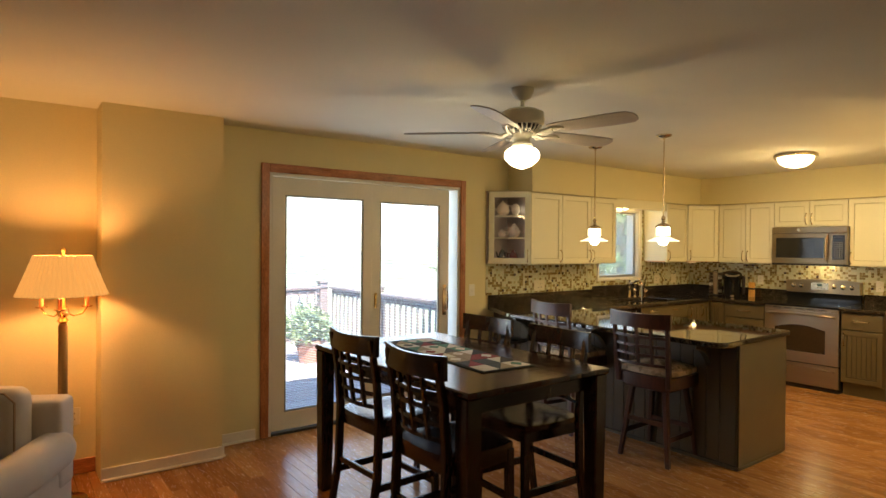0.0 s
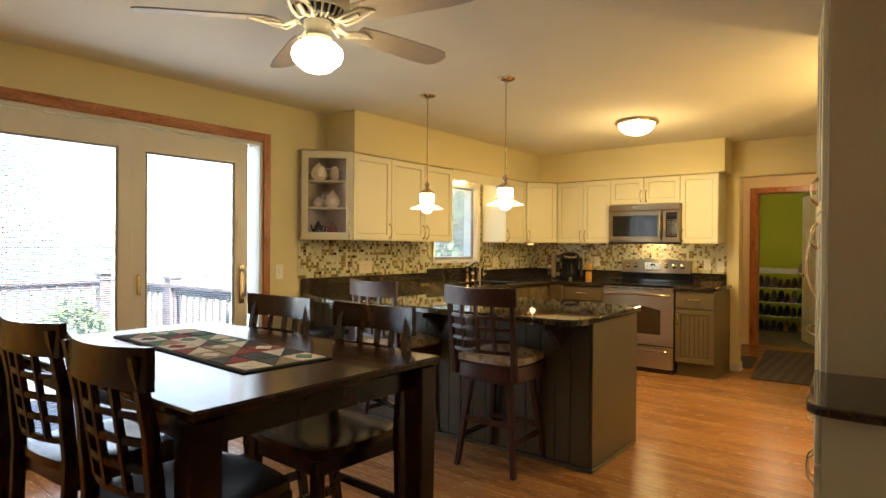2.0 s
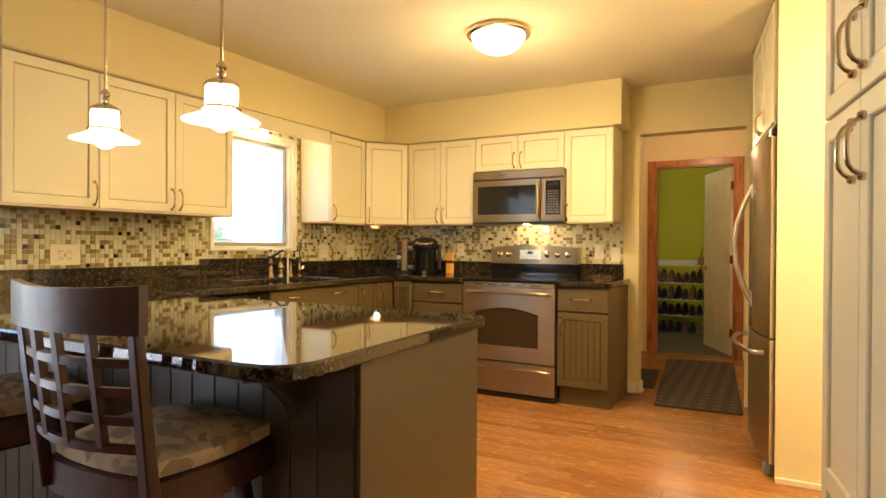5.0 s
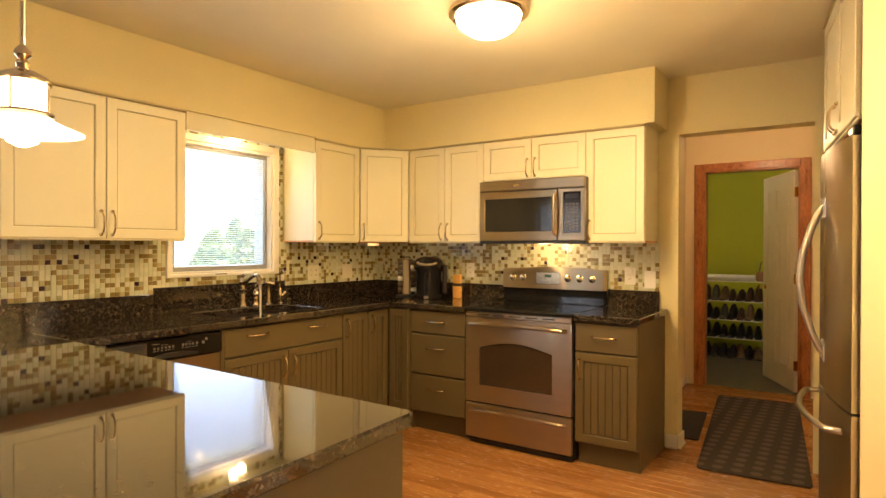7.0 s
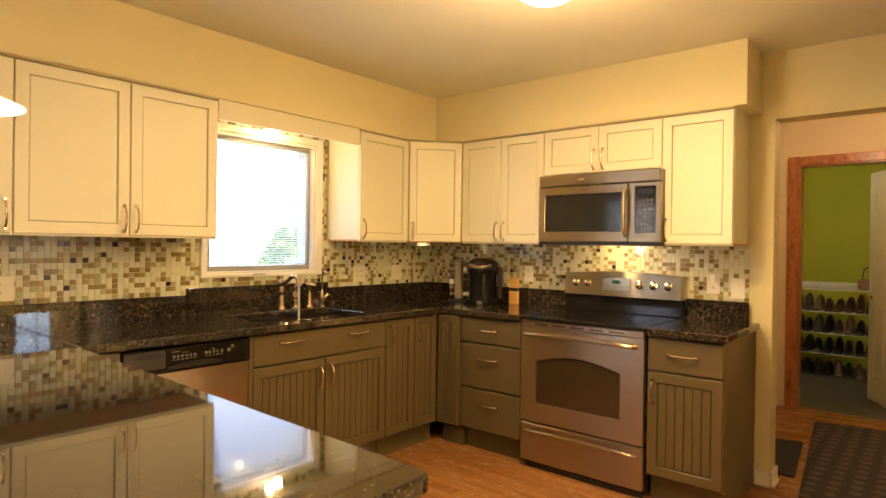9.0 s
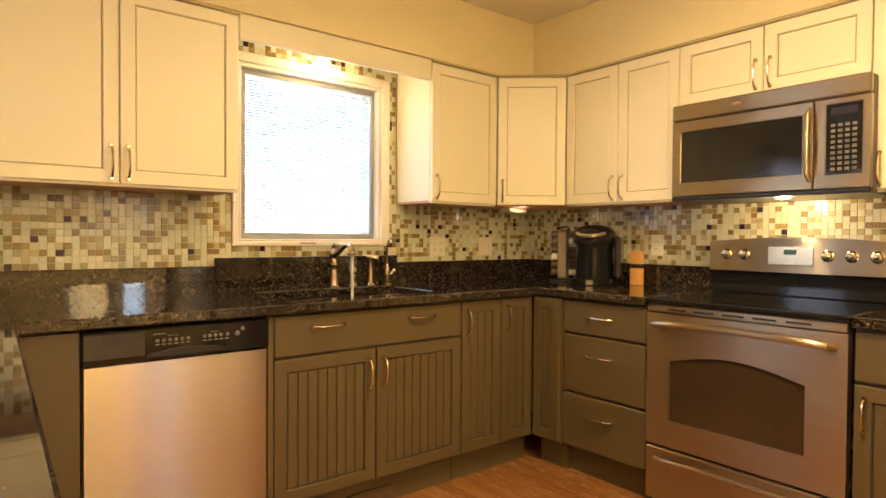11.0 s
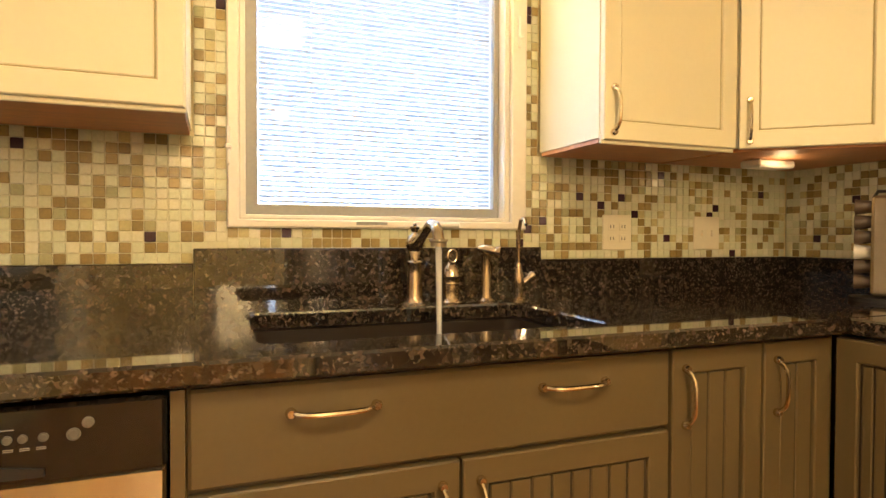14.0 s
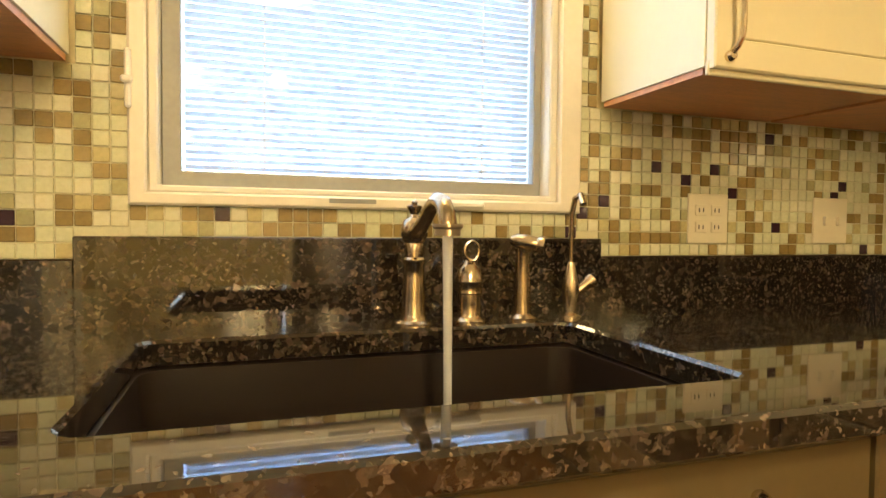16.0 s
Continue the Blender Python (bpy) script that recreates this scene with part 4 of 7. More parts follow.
part("latch", boxes([((6.398, YN - 0.034, 1.30), (6.408, YN - 0.0225, 1.40)), ((6.394, YN - 0.046, 1.34), (6.412, YN - 0.034, 1.352))], 0.003), WHITEP, sw)
part("latch", boxes([((7.250, YN - 0.034, 1.70), (7.260, YN - 0.0225, 1.80)), ((7.246, YN - 0.046, 1.73), (7.264, YN - 0.034, 1.742))], 0.003), WHITEP, sw)

# ---- glass-fronted end cabinet ----
gx0, gy0, gx1, gy1 = 4.622, 4.93, 4.930, 4.63
gang = math.degrees(math.atan2(gy1 - gy0, gx1 - gx0))
GL = math.hypot(gx1 - gx0, gy1 - gy0)
gc = thing("glass_cabinet", "cream diagonal end cabinet with glass door, shelves of teapots inside", "kitchen cabinet", (gx0, gy0, UZ0), gang)
k = 0.021
ox, oy = -math.sin(radians(gang)) * k, math.cos(radians(gang)) * k
tri = local([(gx0 + ox + 0.004, gy0 + oy), (gx1 + ox - 0.004, gy1 + oy), (4.932, 4.97), (4.640, 4.97)], (gx0, gy0), gang)
cabin = mat("purplish_brown_cabinet_inside", (0.50, 0.40, 0.33), 0.5)
for nm, z0, z1 in (("bottom", 0.0, 0.018), ("shelf", 0.262, 0.276), ("shelf", 0.488, 0.502), ("top", 0.735, 0.753)):
    part(nm, prism(tri, z0, z1), CREAM, gc)
q = local([(4.9115, 4.66), (4.932, 4.66), (4.932, 4.972), (4.9115, 4.972)], (gx0, gy0), gang)
part("side_panel", prism(q, 0.0, 0.753), cabin, gc, "dull brown inner side")
q = local([(4.626, 4.960), (4.911, 4.960), (4.911, 4.974), (4.626, 4.974)], (gx0, gy0), gang)
part("back_panel", prism(q, 0.0, 0.753), cabin, gc, "dull brown inner back")
d = part("door", framed((0.003, GL - 0.003, 0.006, 0.744), (0.060, GL - 0.060, 0.064, 0.686), 0.0, 0.02), CREAM, gc)
part("glass", B((0.056, 0.011, 0.060), (GL - 0.056, 0.014, 0.690)), CABGL, d, "clear glass").visible_shadow = False
pull(d, GL - 0.030, 0.085)
part("crown_strip", B((-0.002, -0.008, 0.744), (GL + 0.002, 0.018, 0.7535), 0.003), mat_glaze, gc)


def pot_thing(name, label, at, rz, r, h, spout=True, lid=True, material=PORC):
    t = thing(name, label, "teapot" if spout else "jug", at, rz)
    part("body", lathe(bmesh.new(), [(r * 0.55, 0), (r * 0.95, h * 0.2), (r, h * 0.45), (r * 0.8, h * 0.75), (r * 0.5, h * 0.86), (r * 0.55, h * 0.9)], 20), material, t, smooth=True)
    if spout:
        part("spout", tube(bmesh.new(), [(r * 0.8, 0, h * 0.35), (r * 1.3, 0, h * 0.55), (r * 1.55, 0, h * 0.85)], [0.012, 0.009, 0.006]), material, t, smooth=True)
    if lid:
        part("lid", lathe(bmesh.new(), [(r * 0.52, h * 0.905), (r * 0.4, h * 0.98), (0.006, h * 1.02), (0.010, h * 1.08), (0.002, h * 1.14)], 16), material, t, smooth=True)
    part("handle", tube(bmesh.new(), [(-r * 0.8, 0, h * 0.75), (-r * 1.4, 0, h * 0.72), (-r * 1.5, 0, h * 0.45), (-r * 0.9, 0, h * 0.28)], 0.006), material, t, smooth=True)
    return t


pot_thing("teapot", "cream porcelain teapot with faded flowers on the top shelf", (4.755, 4.86, UZ0 + 0.5025), 150, 0.068, 0.135)
pot_thing("jug", "small cream porcelain jug on the top shelf", (4.865, 4.79, UZ0 + 0.5025), 150, 0.045, 0.135, False, False)
pot_thing("teapot", "rounded white porcelain teapot on the middle shelf", (4.855, 4.80, UZ0 + 0.2765), -30, 0.062, 0.135)
pot_thing("sugar_bowl", "small lidded white porcelain bowl on the middle shelf", (4.755, 4.87, UZ0 + 0.2765), 140, 0.042, 0.08, False)
REDG = mat("dark_red_pottery", (0.20, 0.05, 0.035), 0.12, bump=0)
pot_thing("jug", "dark red glazed jug on the bottom shelf", (4.85, 4.80, UZ0 + 0.0185), -30, 0.045, 0.12, False, True, REDG)
pot_thing("teapot", "dark pewter teapot on the bottom shelf", (4.755, 4.865, UZ0 + 0.0185), 150, 0.040, 0.13, True, True, mat("dark_pewter", (0.10, 0.09, 0.085), 0.25, 1.0))

# ---- appliances ----
# microwave: front faces the room
mw = thing("microwave", "stainless steel over-range microwave with black door window", "microwave", (8.03, 3.674, 1.362), -90)
W = 0.794
part("body", B((0.0, 0.025, 0.004), (W, 0.39, 0.444), 0.003), mat("dark_steel_case", (0.12, 0.11, 0.10), 0.4, 0.6), mw)
part("vent_band", B((0.0, -0.004, 0.372), (W, 0.0245, 0.446), 0.006), STEEL, mw, "brushed steel top band")
md = part("door", framed((0.0, 0.600, 0.022, 0.368), (0.045, 0.560, 0.085, 0.318), 0.0, 0.0245, 0.003), STEEL, mw, "brushed steel door frame")
part("window", B((0.043, 0.006, 0.083), (0.562, 0.012, 0.320)), BLACKG, md, "black glass window")
part("handle", tube(bmesh.new(), [(0.592, -0.002, 0.06), (0.592, -0.032, 0.08), (0.592, -0.040, 0.20), (0.592, -0.032, 0.315), (0.592, -0.002, 0.335)], 0.0125, 12), STEEL, md, smooth=True)
pn = part("control_panel", framed((0.604, W, 0.022, 0.368), (0.645, 0.765, 0.075, 0.345), 0.0, 0.0245, 0.003), STEEL, mw)
part("keypad", B((0.643, 0.006, 0.073), (0.767, 0.012, 0.347)), BLACKG, pn, "black keypad")
part("display", B((0.660, 0.004, 0.302), (0.750, 0.0065, 0.332)), mat("dark_clock_display", (0.02, 0.018, 0.03), 0.2, bump=0), pn, "dim blue display")
part("buttons", boxes([((0.660 + i * 0.024, 0.004, 0.09 + j * 0.021), (0.676 + i * 0.024, 0.0065, 0.102 + j * 0.021)) for i in range(4) for j in range(9)], 0.001),
     mat("grey_key_print", (0.12, 0.11, 0.09), 0.5), pn, kind="stuff")
part("bottom_grille", B((0.0, 0.0, 0.0), (W, 0.38, 0.0035)), BLACKM, mw, "black underside")
part("bottom_lip", B((0.0, 0.0, 0.004), (W, 0.0245, 0.020), 0.004), BLACKM, mw)
part("badge", lathe(bmesh.new(), [(0.018, 0), (0.018, 0.003)], 16, (0, 0, 0), Matrix.Translation((0.30, -0.004, 0.41)) @ pose(0, 0, 0, 90, 0, 0) @ Matrix.Diagonal((1.4, 0.5, 1, 1))), NICKEL, mw, "small oval badge")

# range
rg = thing("range", "free-standing stainless steel electric range with black glass cooktop", "stove", (7.76, 3.628, 0), -90)
W = 0.776
part("body", B((0.002, 0.03, 0.03), (W - 0.002, 0.65, 0.905)), mat("black_enamel", (0.015, 0.014, 0.014), 0.25), rg)
bm = B((0.0, -0.012, 0.9055), (W, 0.640, 0.928), 0.005)
ck = part("cooktop", bm, BLACKG, rg, "black ceramic glass cooktop")
for i, (cx, cy, r) in enumerate([(0.20, 0.16, 0.10), (0.56, 0.16, 0.08), (0.20, 0.44, 0.08), (0.56, 0.44, 0.10)]):
    bm = bmesh.new()
    for rr in (r, r * 0.62):
        a0 = [bm.verts.new((cx + rr * math.cos(t), cy + rr * math.sin(t), 0.9284)) for t in [2 * math.pi * j / 40 for j in range(40)]]
        a1 = [bm.verts.new((cx + (rr - 0.002) * math.cos(t), cy + (rr - 0.002) * math.sin(t), 0.9284)) for t in [2 * math.pi * j / 40 for j in range(40)]]
        for j in range(40):
            bm.faces.new((a0[j], a0[(j + 1) % 40], a1[(j + 1) % 40], a1[j]))
    part("burner_ring", bm, NICKEL, ck, "thin printed burner ring")
part("vent_strip", B((0.008, 0.0, 0.868), (W - 0.008, 0.0295, 0.902), 0.003), STEEL, rg)
for i in range(5):
    part("vent_slot", B((0.10 + i * 0.118, -0.001, 0.880), (0.185 + i * 0.118, 0.004, 0.888)), BLACKM, rg)


def arched(x0, x1, z0, z1, rise, y0, y1, hole=None, n=12):
    """A plate with an arched top; hole: the same figures for an opening with an arched top."""
    def outline(a, b2, c, d2, rs, y):
        pts = [(a, y, c), (b2, y, c)]
        for j in range(n + 1):
            s = j / n
            pts.append((b2 + (a - b2) * s, y, d2 + rs * math.sin(math.pi * s)))
        return pts
    bm = bmesh.new()
    o0, o1 = [[bm.verts.new(p) for p in outline(x0, x1, z0, z1, rise, y)] for y in (y0, y1)]
    m = len(o0)
    for i in range(m):
        bm.faces.new((o0[i], o0[(i + 1) % m], o1[(i + 1) % m], o1[i]))
    if hole:
        h0, h1 = [[bm.verts.new(p) for p in outline(*hole, y)] for y in (y0, y1)]
        for i in range(m):
            j = (i + 1) % m
            bm.faces.new((h0[i], h0[j], h1[j], h1[i]))
            bm.faces.new((o0[i], o0[j], h0[j], h0[i]))
            bm.faces.new((o1[i], o1[j], h1[j], h1[i]))
    else:
        bm.faces.new(o0), bm.faces.new(o1)
    return bm


od = part("oven_door", arched(0.006, W - 0.006, 0.292, 0.864, 0.0, 0.0, 0.029, (0.113, W - 0.137, 0.407, 0.662, 0.045)), STEEL, rg, "brushed steel oven door")
part("oven_window", arched(0.108, W - 0.132, 0.402, 0.665, 0.046, 0.010, 0.018), OVENG, od, "smoked arched oven window")
def bar_handle(parent, z, x0=0.05, x1=W - 0.05, d=0.052, r=0.014):
    pts = [(x0, 0.0, z - 0.006), (x0 + 0.012, -d * 0.8, z)] + [(x0 + (x1 - x0) * s, -d - 0.006 * math.sin(math.pi * s), z + 0.012 * math.sin(math.pi * s)) for s in (0.08, 0.25, 0.5, 0.75, 0.92)] + [(x1 - 0.012, -d * 0.8, z), (x1, 0.0, z - 0.006)]
    return part("handle", tube(bmesh.new(), pts, r, 12), STEEL, parent, "curved brushed steel handle", smooth=True)
bar_handle(od, 0.822)
sd = part("storage_drawer", B((0.006, 0.0, 0.050), (W - 0.006, 0.029, 0.280), 0.005), STEEL, rg, "brushed steel storage drawer")
bar_handle(sd, 0.235, d=0.03, r=0.011)
part("kick_plate", B((0.02, 0.04, 0.0), (W - 0.02, 0.60, 0.0295)), BLACKM, rg)
bg = part("backguard", B((0.0, 0.575, 0.9285), (W, 0.640, 1.035), 0.004), BLACKG, rg, "black backguard")
cp = part("console", arched(0.0, W, 1.0355, 1.176, 0.020, 0.555, 0.645), STEEL, rg, "arched brushed steel control console")
for kx in (0.085, 0.170, 0.520, 0.610, 0.700):
    part("knob", lathe(bmesh.new(), [(0.026, 0), (0.026, 0.006), (0.020, 0.010), (0.018, 0.026), (0.014, 0.028)], 20, (0, 0, 0),
                       Matrix.Translation((kx, 0.5549, 1.115)) @ pose(0, 0, 0, 90, 0, 0)), NICKEL, cp, "polished round knob", smooth=True)
part("display_panel", B((0.275, 0.550, 1.070), (0.465, 0.5545, 1.155), 0.003), NICKEL, cp)
part("clock", B((0.345, 0.546, 1.118), (0.395, 0.5495, 1.140)), mat("dark_green_clock", (0.02, 0.05, 0.03), 0.2, bump=0), cp, "dark clock window")

# dishwasher
dw = thing("dishwasher", "stainless steel dishwasher with black control panel", "dishwasher", (5.697, 4.282, 0), 0)
W = 0.605
part("body", B((0.004, 0.03, 0.045), (W - 0.004, 0.60, 0.880)), BLACKM, dw)
part("toe_kick", B((0.004, 0.07, 0.0), (W - 0.004, 0.60, 0.0995)), BLACKM, dw)
part("door", B((0.004, 0.0, 0.110), (W - 0.004, 0.0295, 0.7695), 0.005), STEELD, dw, "brushed steel door")
bm = B((0.002, -0.012, 0.770), (W - 0.002, 0.0295, 0.880), 0.006)
mat_dial = mat("grey_dial", (0.12, 0.11, 0.10), 0.3)
cpn = part("control_panel", bm, mat("black_panel", (0.009, 0.008, 0.007), 0.06, bump=0), dw, "glossy black control panel")
part("vent_plate", B((0.006, -0.0145, 0.790), (0.180, -0.0122, 0.868), 0.001), mat("charcoal_plastic", (0.035, 0.03, 0.025), 0.35), cpn, "charcoal vent plate")
part("vent", boxes([((0.056 + i * 0.0095, -0.0165, 0.839), (0.062 + i * 0.0095, -0.0147, 0.862)) for i in range(12)]), BLACKM, cpn, kind="stuff")
part("pocket_handle", arched(0.19, 0.45, 0.782, 0.792, 0.014, -0.017, -0.0122), BLACKM, cpn, "recessed grip")
KEYM = mat("grey_key", (0.13, 0.12, 0.10), 0.3)
for bx, bz, br in [(0.2186 + i * 0.0195, 0.835, 0.0062) for i in range(6)] + [(0.370, 0.836, 0.0062), (0.388, 0.836, 0.0062), (0.407, 0.836, 0.0062), (0.425, 0.836, 0.0062), (0.449, 0.836, 0.0065), (0.485, 0.836, 0.009), (0.503, 0.851, 0.008)]:
    part("button", lathe(bmesh.new(), [(br, 0), (br, 0.002), (br * 0.75, 0.003), (br * 0.6, 0.0015)], 14, (0, 0, 0), Matrix.Translation((bx, -0.0125, bz)) @ pose(0, 0, 0, 90, 0, 0)), KEYM, cpn)
part("marks", boxes([((bx - 0.006, -0.0132, bz), (bx + 0.006, -0.0124, bz + 0.0012)) for bx in [0.2186 + i * 0.0195 for i in range(6)] + [0.370 + i * 0.019 for i in range(5)] for bz in (0.822, 0.8195)] +
                    [((0.205, -0.0132, 0.856), (0.245, -0.0124, 0.858)), ((0.252, -0.0132, 0.849), (0.285, -0.0124, 0.8502)), ((0.39, -0.0132, 0.849), (0.415, -0.0124, 0.8502))]), mat("pale_print", (0.30, 0.28, 0.24), 0.5), cpn, kind="stuff")
part("filler_panel", B((5.5345, 4.285, 0.0), (5.695, 4.305, 0.880)), TAUPE, None, "taupe filler panel between dishwasher and peninsula", category="cabinet panel")

part("filler_panel", B((6.3035, 4.290, 0.0), (6.3245, 4.310, 0.880)), TAUPE, None, "narrow taupe filler strip beside the dishwasher", category="cabinet panel")

# refrigerator, its housing and the tall cupboards on the south side
part("fridge_panel", B((6.925, 0.662, 0.0), (6.950, 1.432, CZ - 0.002), 0.002), CREAM, None, "tall cream painted panel beside the refrigerator", category="cabinet panel")
part("baseboard", B((6.911, 0.662, 0.0), (6.9245, 1.43, 0.03), 0.003), TRIMW, None, "white floor moulding", "structure")
SILVERP = mat("silver_plastic", (0.4, 0.37, 0.33), 0.35, 0.4)
fr = thing("refrigerator", "stainless steel french-door refrigerator with freezer drawer below", "refrigerator", (7.880, 1.588, 0), 187)
W = 0.905
part("body", B((0.0, 0.065, 0.03), (W, 0.74, 1.765), 0.004), mat("grey_fridge_case", (0.16, 0.15, 0.14), 0.45), fr, "dark grey case")
part("kick_plate", B((0.02, 0.07, 0.0), (W - 0.02, 0.72, 0.0295)), BLACKM, fr)
def bowed(x0, x1, z0, z1, bow=0.040, n=8):
    bm = bmesh.new()
    f, bk = [], []
    for j in range(n + 1):
        s = j / n
        x = x0 + (x1 - x0) * s
        y = 0.015 - bow * math.sin(math.pi * x / 0.905)
        if j in (0, n):
            y += 0.006
        f.append((bm.verts.new((x, y, z0)), bm.verts.new((x, y, z1))))
        bk.append((bm.verts.new((x, 0.06, z0)), bm.verts.new((x, 0.06, z1))))
    for j in range(n):
        bm.faces.new((f[j][0], f[j + 1][0], f[j + 1][1], f[j][1]))
        bm.faces.new((bk[j][0], bk[j + 1][0], bk[j + 1][1], bk[j][1]))
        bm.faces.new((f[j][0], f[j + 1][0], bk[j + 1][0], bk[j][0]))
        bm.faces.new((f[j][1], f[j + 1][1], bk[j + 1][1], bk[j][1]))
    bm.faces.new((f[0][0], f[0][1], bk[0][1], bk[0][0]))
    bm.faces.new((f[n][0], f[n][1], bk[n][1], bk[n][0]))
    return bm
for x0, x1, hx in ((0.003, W / 2 - 0.003, W / 2 - 0.045), (W / 2 + 0.003, W - 0.003, W / 2 + 0.045)):
    d = part("door", bowed(x0, x1, 0.720, 1.760), STEELH, fr, "brushed steel door", smooth=True)
    bm = tube(bmesh.new(), [(hx, 0.005, 0.86), (hx, -0.030, 0.88)] + [(hx, -0.045 - 0.070 * math.sin(math.pi * s), 0.90 + 0.60 * s) for s in (0.1, 0.3, 0.5, 0.7, 0.9)] + [(hx, -0.030, 1.52), (hx, 0.005, 1.54)], 0.013, 10)
    part("handle", bm, STEELH, d, "long curved steel handle", smooth=True)
    for fz in (0.84, 1.47):
        part("handle_foot", B((hx - 0.02, -0.03, fz), (hx + 0.02, 0.002, fz + 0.09), 0.006), SILVERP, d)
d = part("freezer_drawer", bowed(0.003, W - 0.003, 0.070, 0.708), STEELH, fr, "brushed steel freezer drawer", smooth=True)
part("handle", tube(bmesh.new(), [(0.07, 0.0, 0.63), (0.09, -0.05, 0.63)] + [(0.12 + (W - 0.24) * s, -0.065 - 0.050 * math.sin(math.pi * s), 0.63) for s in (0, 0.25, 0.5, 0.75, 1)] + [(W - 0.09, -0.05, 0.63), (W - 0.07, 0.0, 0.63)], 0.013, 10), STEELH, d, "curved steel drawer handle", smooth=True)
part("hinge_cover", B((W - 0.10, 0.02, 1.765), (W - 0.01, 0.12, 1.80), 0.006), BLACKM, fr)
part("foot", B((W - 0.10, 0.0, 0.0), (W - 0.01, 0.055, 0.06), 0.01), mat("grey_foot", (0.2, 0.19, 0.18), 0.4), fr, "grey plastic roller cover")
part("badge", lathe(bmesh.new(), [(0.012, 0), (0.012, 0.003)], 16, (0, 0, 0), Matrix.Translation((W - 0.18, 0.001, 1.68)) @ pose(0, 0, 0, 90, 0, 0)), NICKEL, fr)

upper(7.880, 1.565, 187, 0.918, [(0, 0.459, 0.430), (0.459, 0.918, 0.490)], z0=1.822, z1=2.462, depth=0.60, label="tall cream two-door cabinet above the refrigerator")
part("cabinet_panel", B((8.010, 0.662, 0.0), (8.030, 1.50, CZ - 0.002)), CREAM, None, "cream painted panel beside the refrigerator", category="cabinet panel")

PZ = 1.498
pt = thing("pantry_cabinet", "tall cream pantry cupboard with framed doors and nickel pulls", "kitchen cabinet", (5.255, 1.346, 0), 188)
W = 0.60
part("body", B((0.0, 0.022, 0.10), (W, 0.68, CZ - 0.003)), CREAM, pt)
part("toe_kick", B((0.0, 0.07, 0.0), (W, 0.68, 0.0995)), CREAM, pt)
part("end_strip", boxes([((W + 0.0005, 0.024, 0.0), (W + 0.012, 0.684, CZ - 0.003))], 0.003), mat("tan_end_panel", (0.50, 0.40, 0.26), 0.5, var=0.05), pt, "tan painted end panel")
for x0, x1, hx in ((0.002, W / 2 - 0.001, W / 2 - 0.035), (W / 2 + 0.001, W - 0.002, W / 2 + 0.035)):
    d = shaker(pt, x0, x1, PZ + 0.004, CZ - 0.012)
    pull(d, hx, PZ + 0.11)
    d = shaker(pt, x0, x1, 0.104, PZ - 0.004)
    part("mid_rail", B((x0 + 0.05, 0.0, 0.60), (x1 - 0.05, 0.02, 0.655), 0.003), CREAM, d)
    pull(d, hx, PZ - 0.11)
base(4.652, 1.262, 184.3, 0.66, [("drawer", 0.0, 0.66, 0.545, 0.715, (0.33,)), ("door", 0.0, 0.33, 0.115, 0.535, 0.29), ("door", 0.33, 0.66, 0.115, 0.535, 0.37)], depth=0.60, ztop=0.728,
     label="low cream painted desk cabinet under the granite top", name="desk_cabinet", paint=CREAM, right=True)
bm = bmesh.new()
slab(bm, rounded([(3.955, 0.615), (4.640, 0.615), (4.720, 1.289), (3.955, 1.238)], [0, 0, 0, 0.09]), 0.7285, 0.765)
part("desk_worktop", bm, GRANITE, None, "polished dark granite desk top with a rounded corner", category="countertop")

sw2 = thing("window", "white gridded window in the side passage", "window", (0, 0, 0))
sw2["kind"] = "structure"
part("window_frame", boxes(frame_boxes((6.89, 7.57, 0.94, 2.16), (6.97, 7.49, 1.02, 2.08), -0.868, -0.845) + frame_boxes((6.96, 7.50, 1.0, 2.1), (7.00, 7.46, 1.04, 2.06), -0.97, -0.91), 0.003), TRIMW, sw2, "white painted frame")
part("muntin", boxes([((7.22, -0.95, 1.04), (7.24, -0.93, 2.06))] + [((7.00, -0.949, z), (7.22, -0.931, z + 0.018)) for z in (1.38, 1.72)] + [((7.24, -0.949, z), (7.46, -0.931, z + 0.018)) for z in (1.38, 1.72)]), TRIMW, sw2)
part("pane", B((7.00, -0.942, 1.04), (7.46, -0.939, 2.06)), PANE, sw2, "clear glass").visible_shadow = False


# Added unseen window: its sunlit shade makes the warm patch mirrored in the granite.
sh = thing("window", "unseen white window with cream cloth shade, added in the side passage", "window", (0, 0, 0))
sh["kind"] = "structure"
CLOTHS = mat("cream_shade_cloth", (0.60, 0.52, 0.38), 0.8, fine=200)
tl3, mx3 = CLOTHS.node_tree.nodes.new("ShaderNodeBsdfTranslucent"), CLOTHS.node_tree.nodes.new("ShaderNodeMixShader")
tl3.inputs[0].default_value, mx3.inputs[0].default_value = (0.90, 0.74, 0.46, 1), 0.75
CLOTHS.node_tree.links.new(CLOTHS.node_tree.nodes["Principled BSDF"].outputs[0], mx3.inputs[1])
CLOTHS.node_tree.links.new(tl3.outputs[0], mx3.inputs[2])
CLOTHS.node_tree.links.new(mx3.outputs[0], CLOTHS.node_tree.nodes["Material Output"].inputs[0])
part("window_frame", boxes(frame_boxes((6.31, 6.87, 1.13, 2.17), (6.39, 6.79, 1.21, 2.09), -0.868, -0.845), 0.003), TRIMW, sh, "white painted frame")
part("shade", boxes([((6.385, -0.932, 1.205), (6.795, -0.929, 2.095))]), CLOTHS, sh, "cream cloth shade lit by the sun")

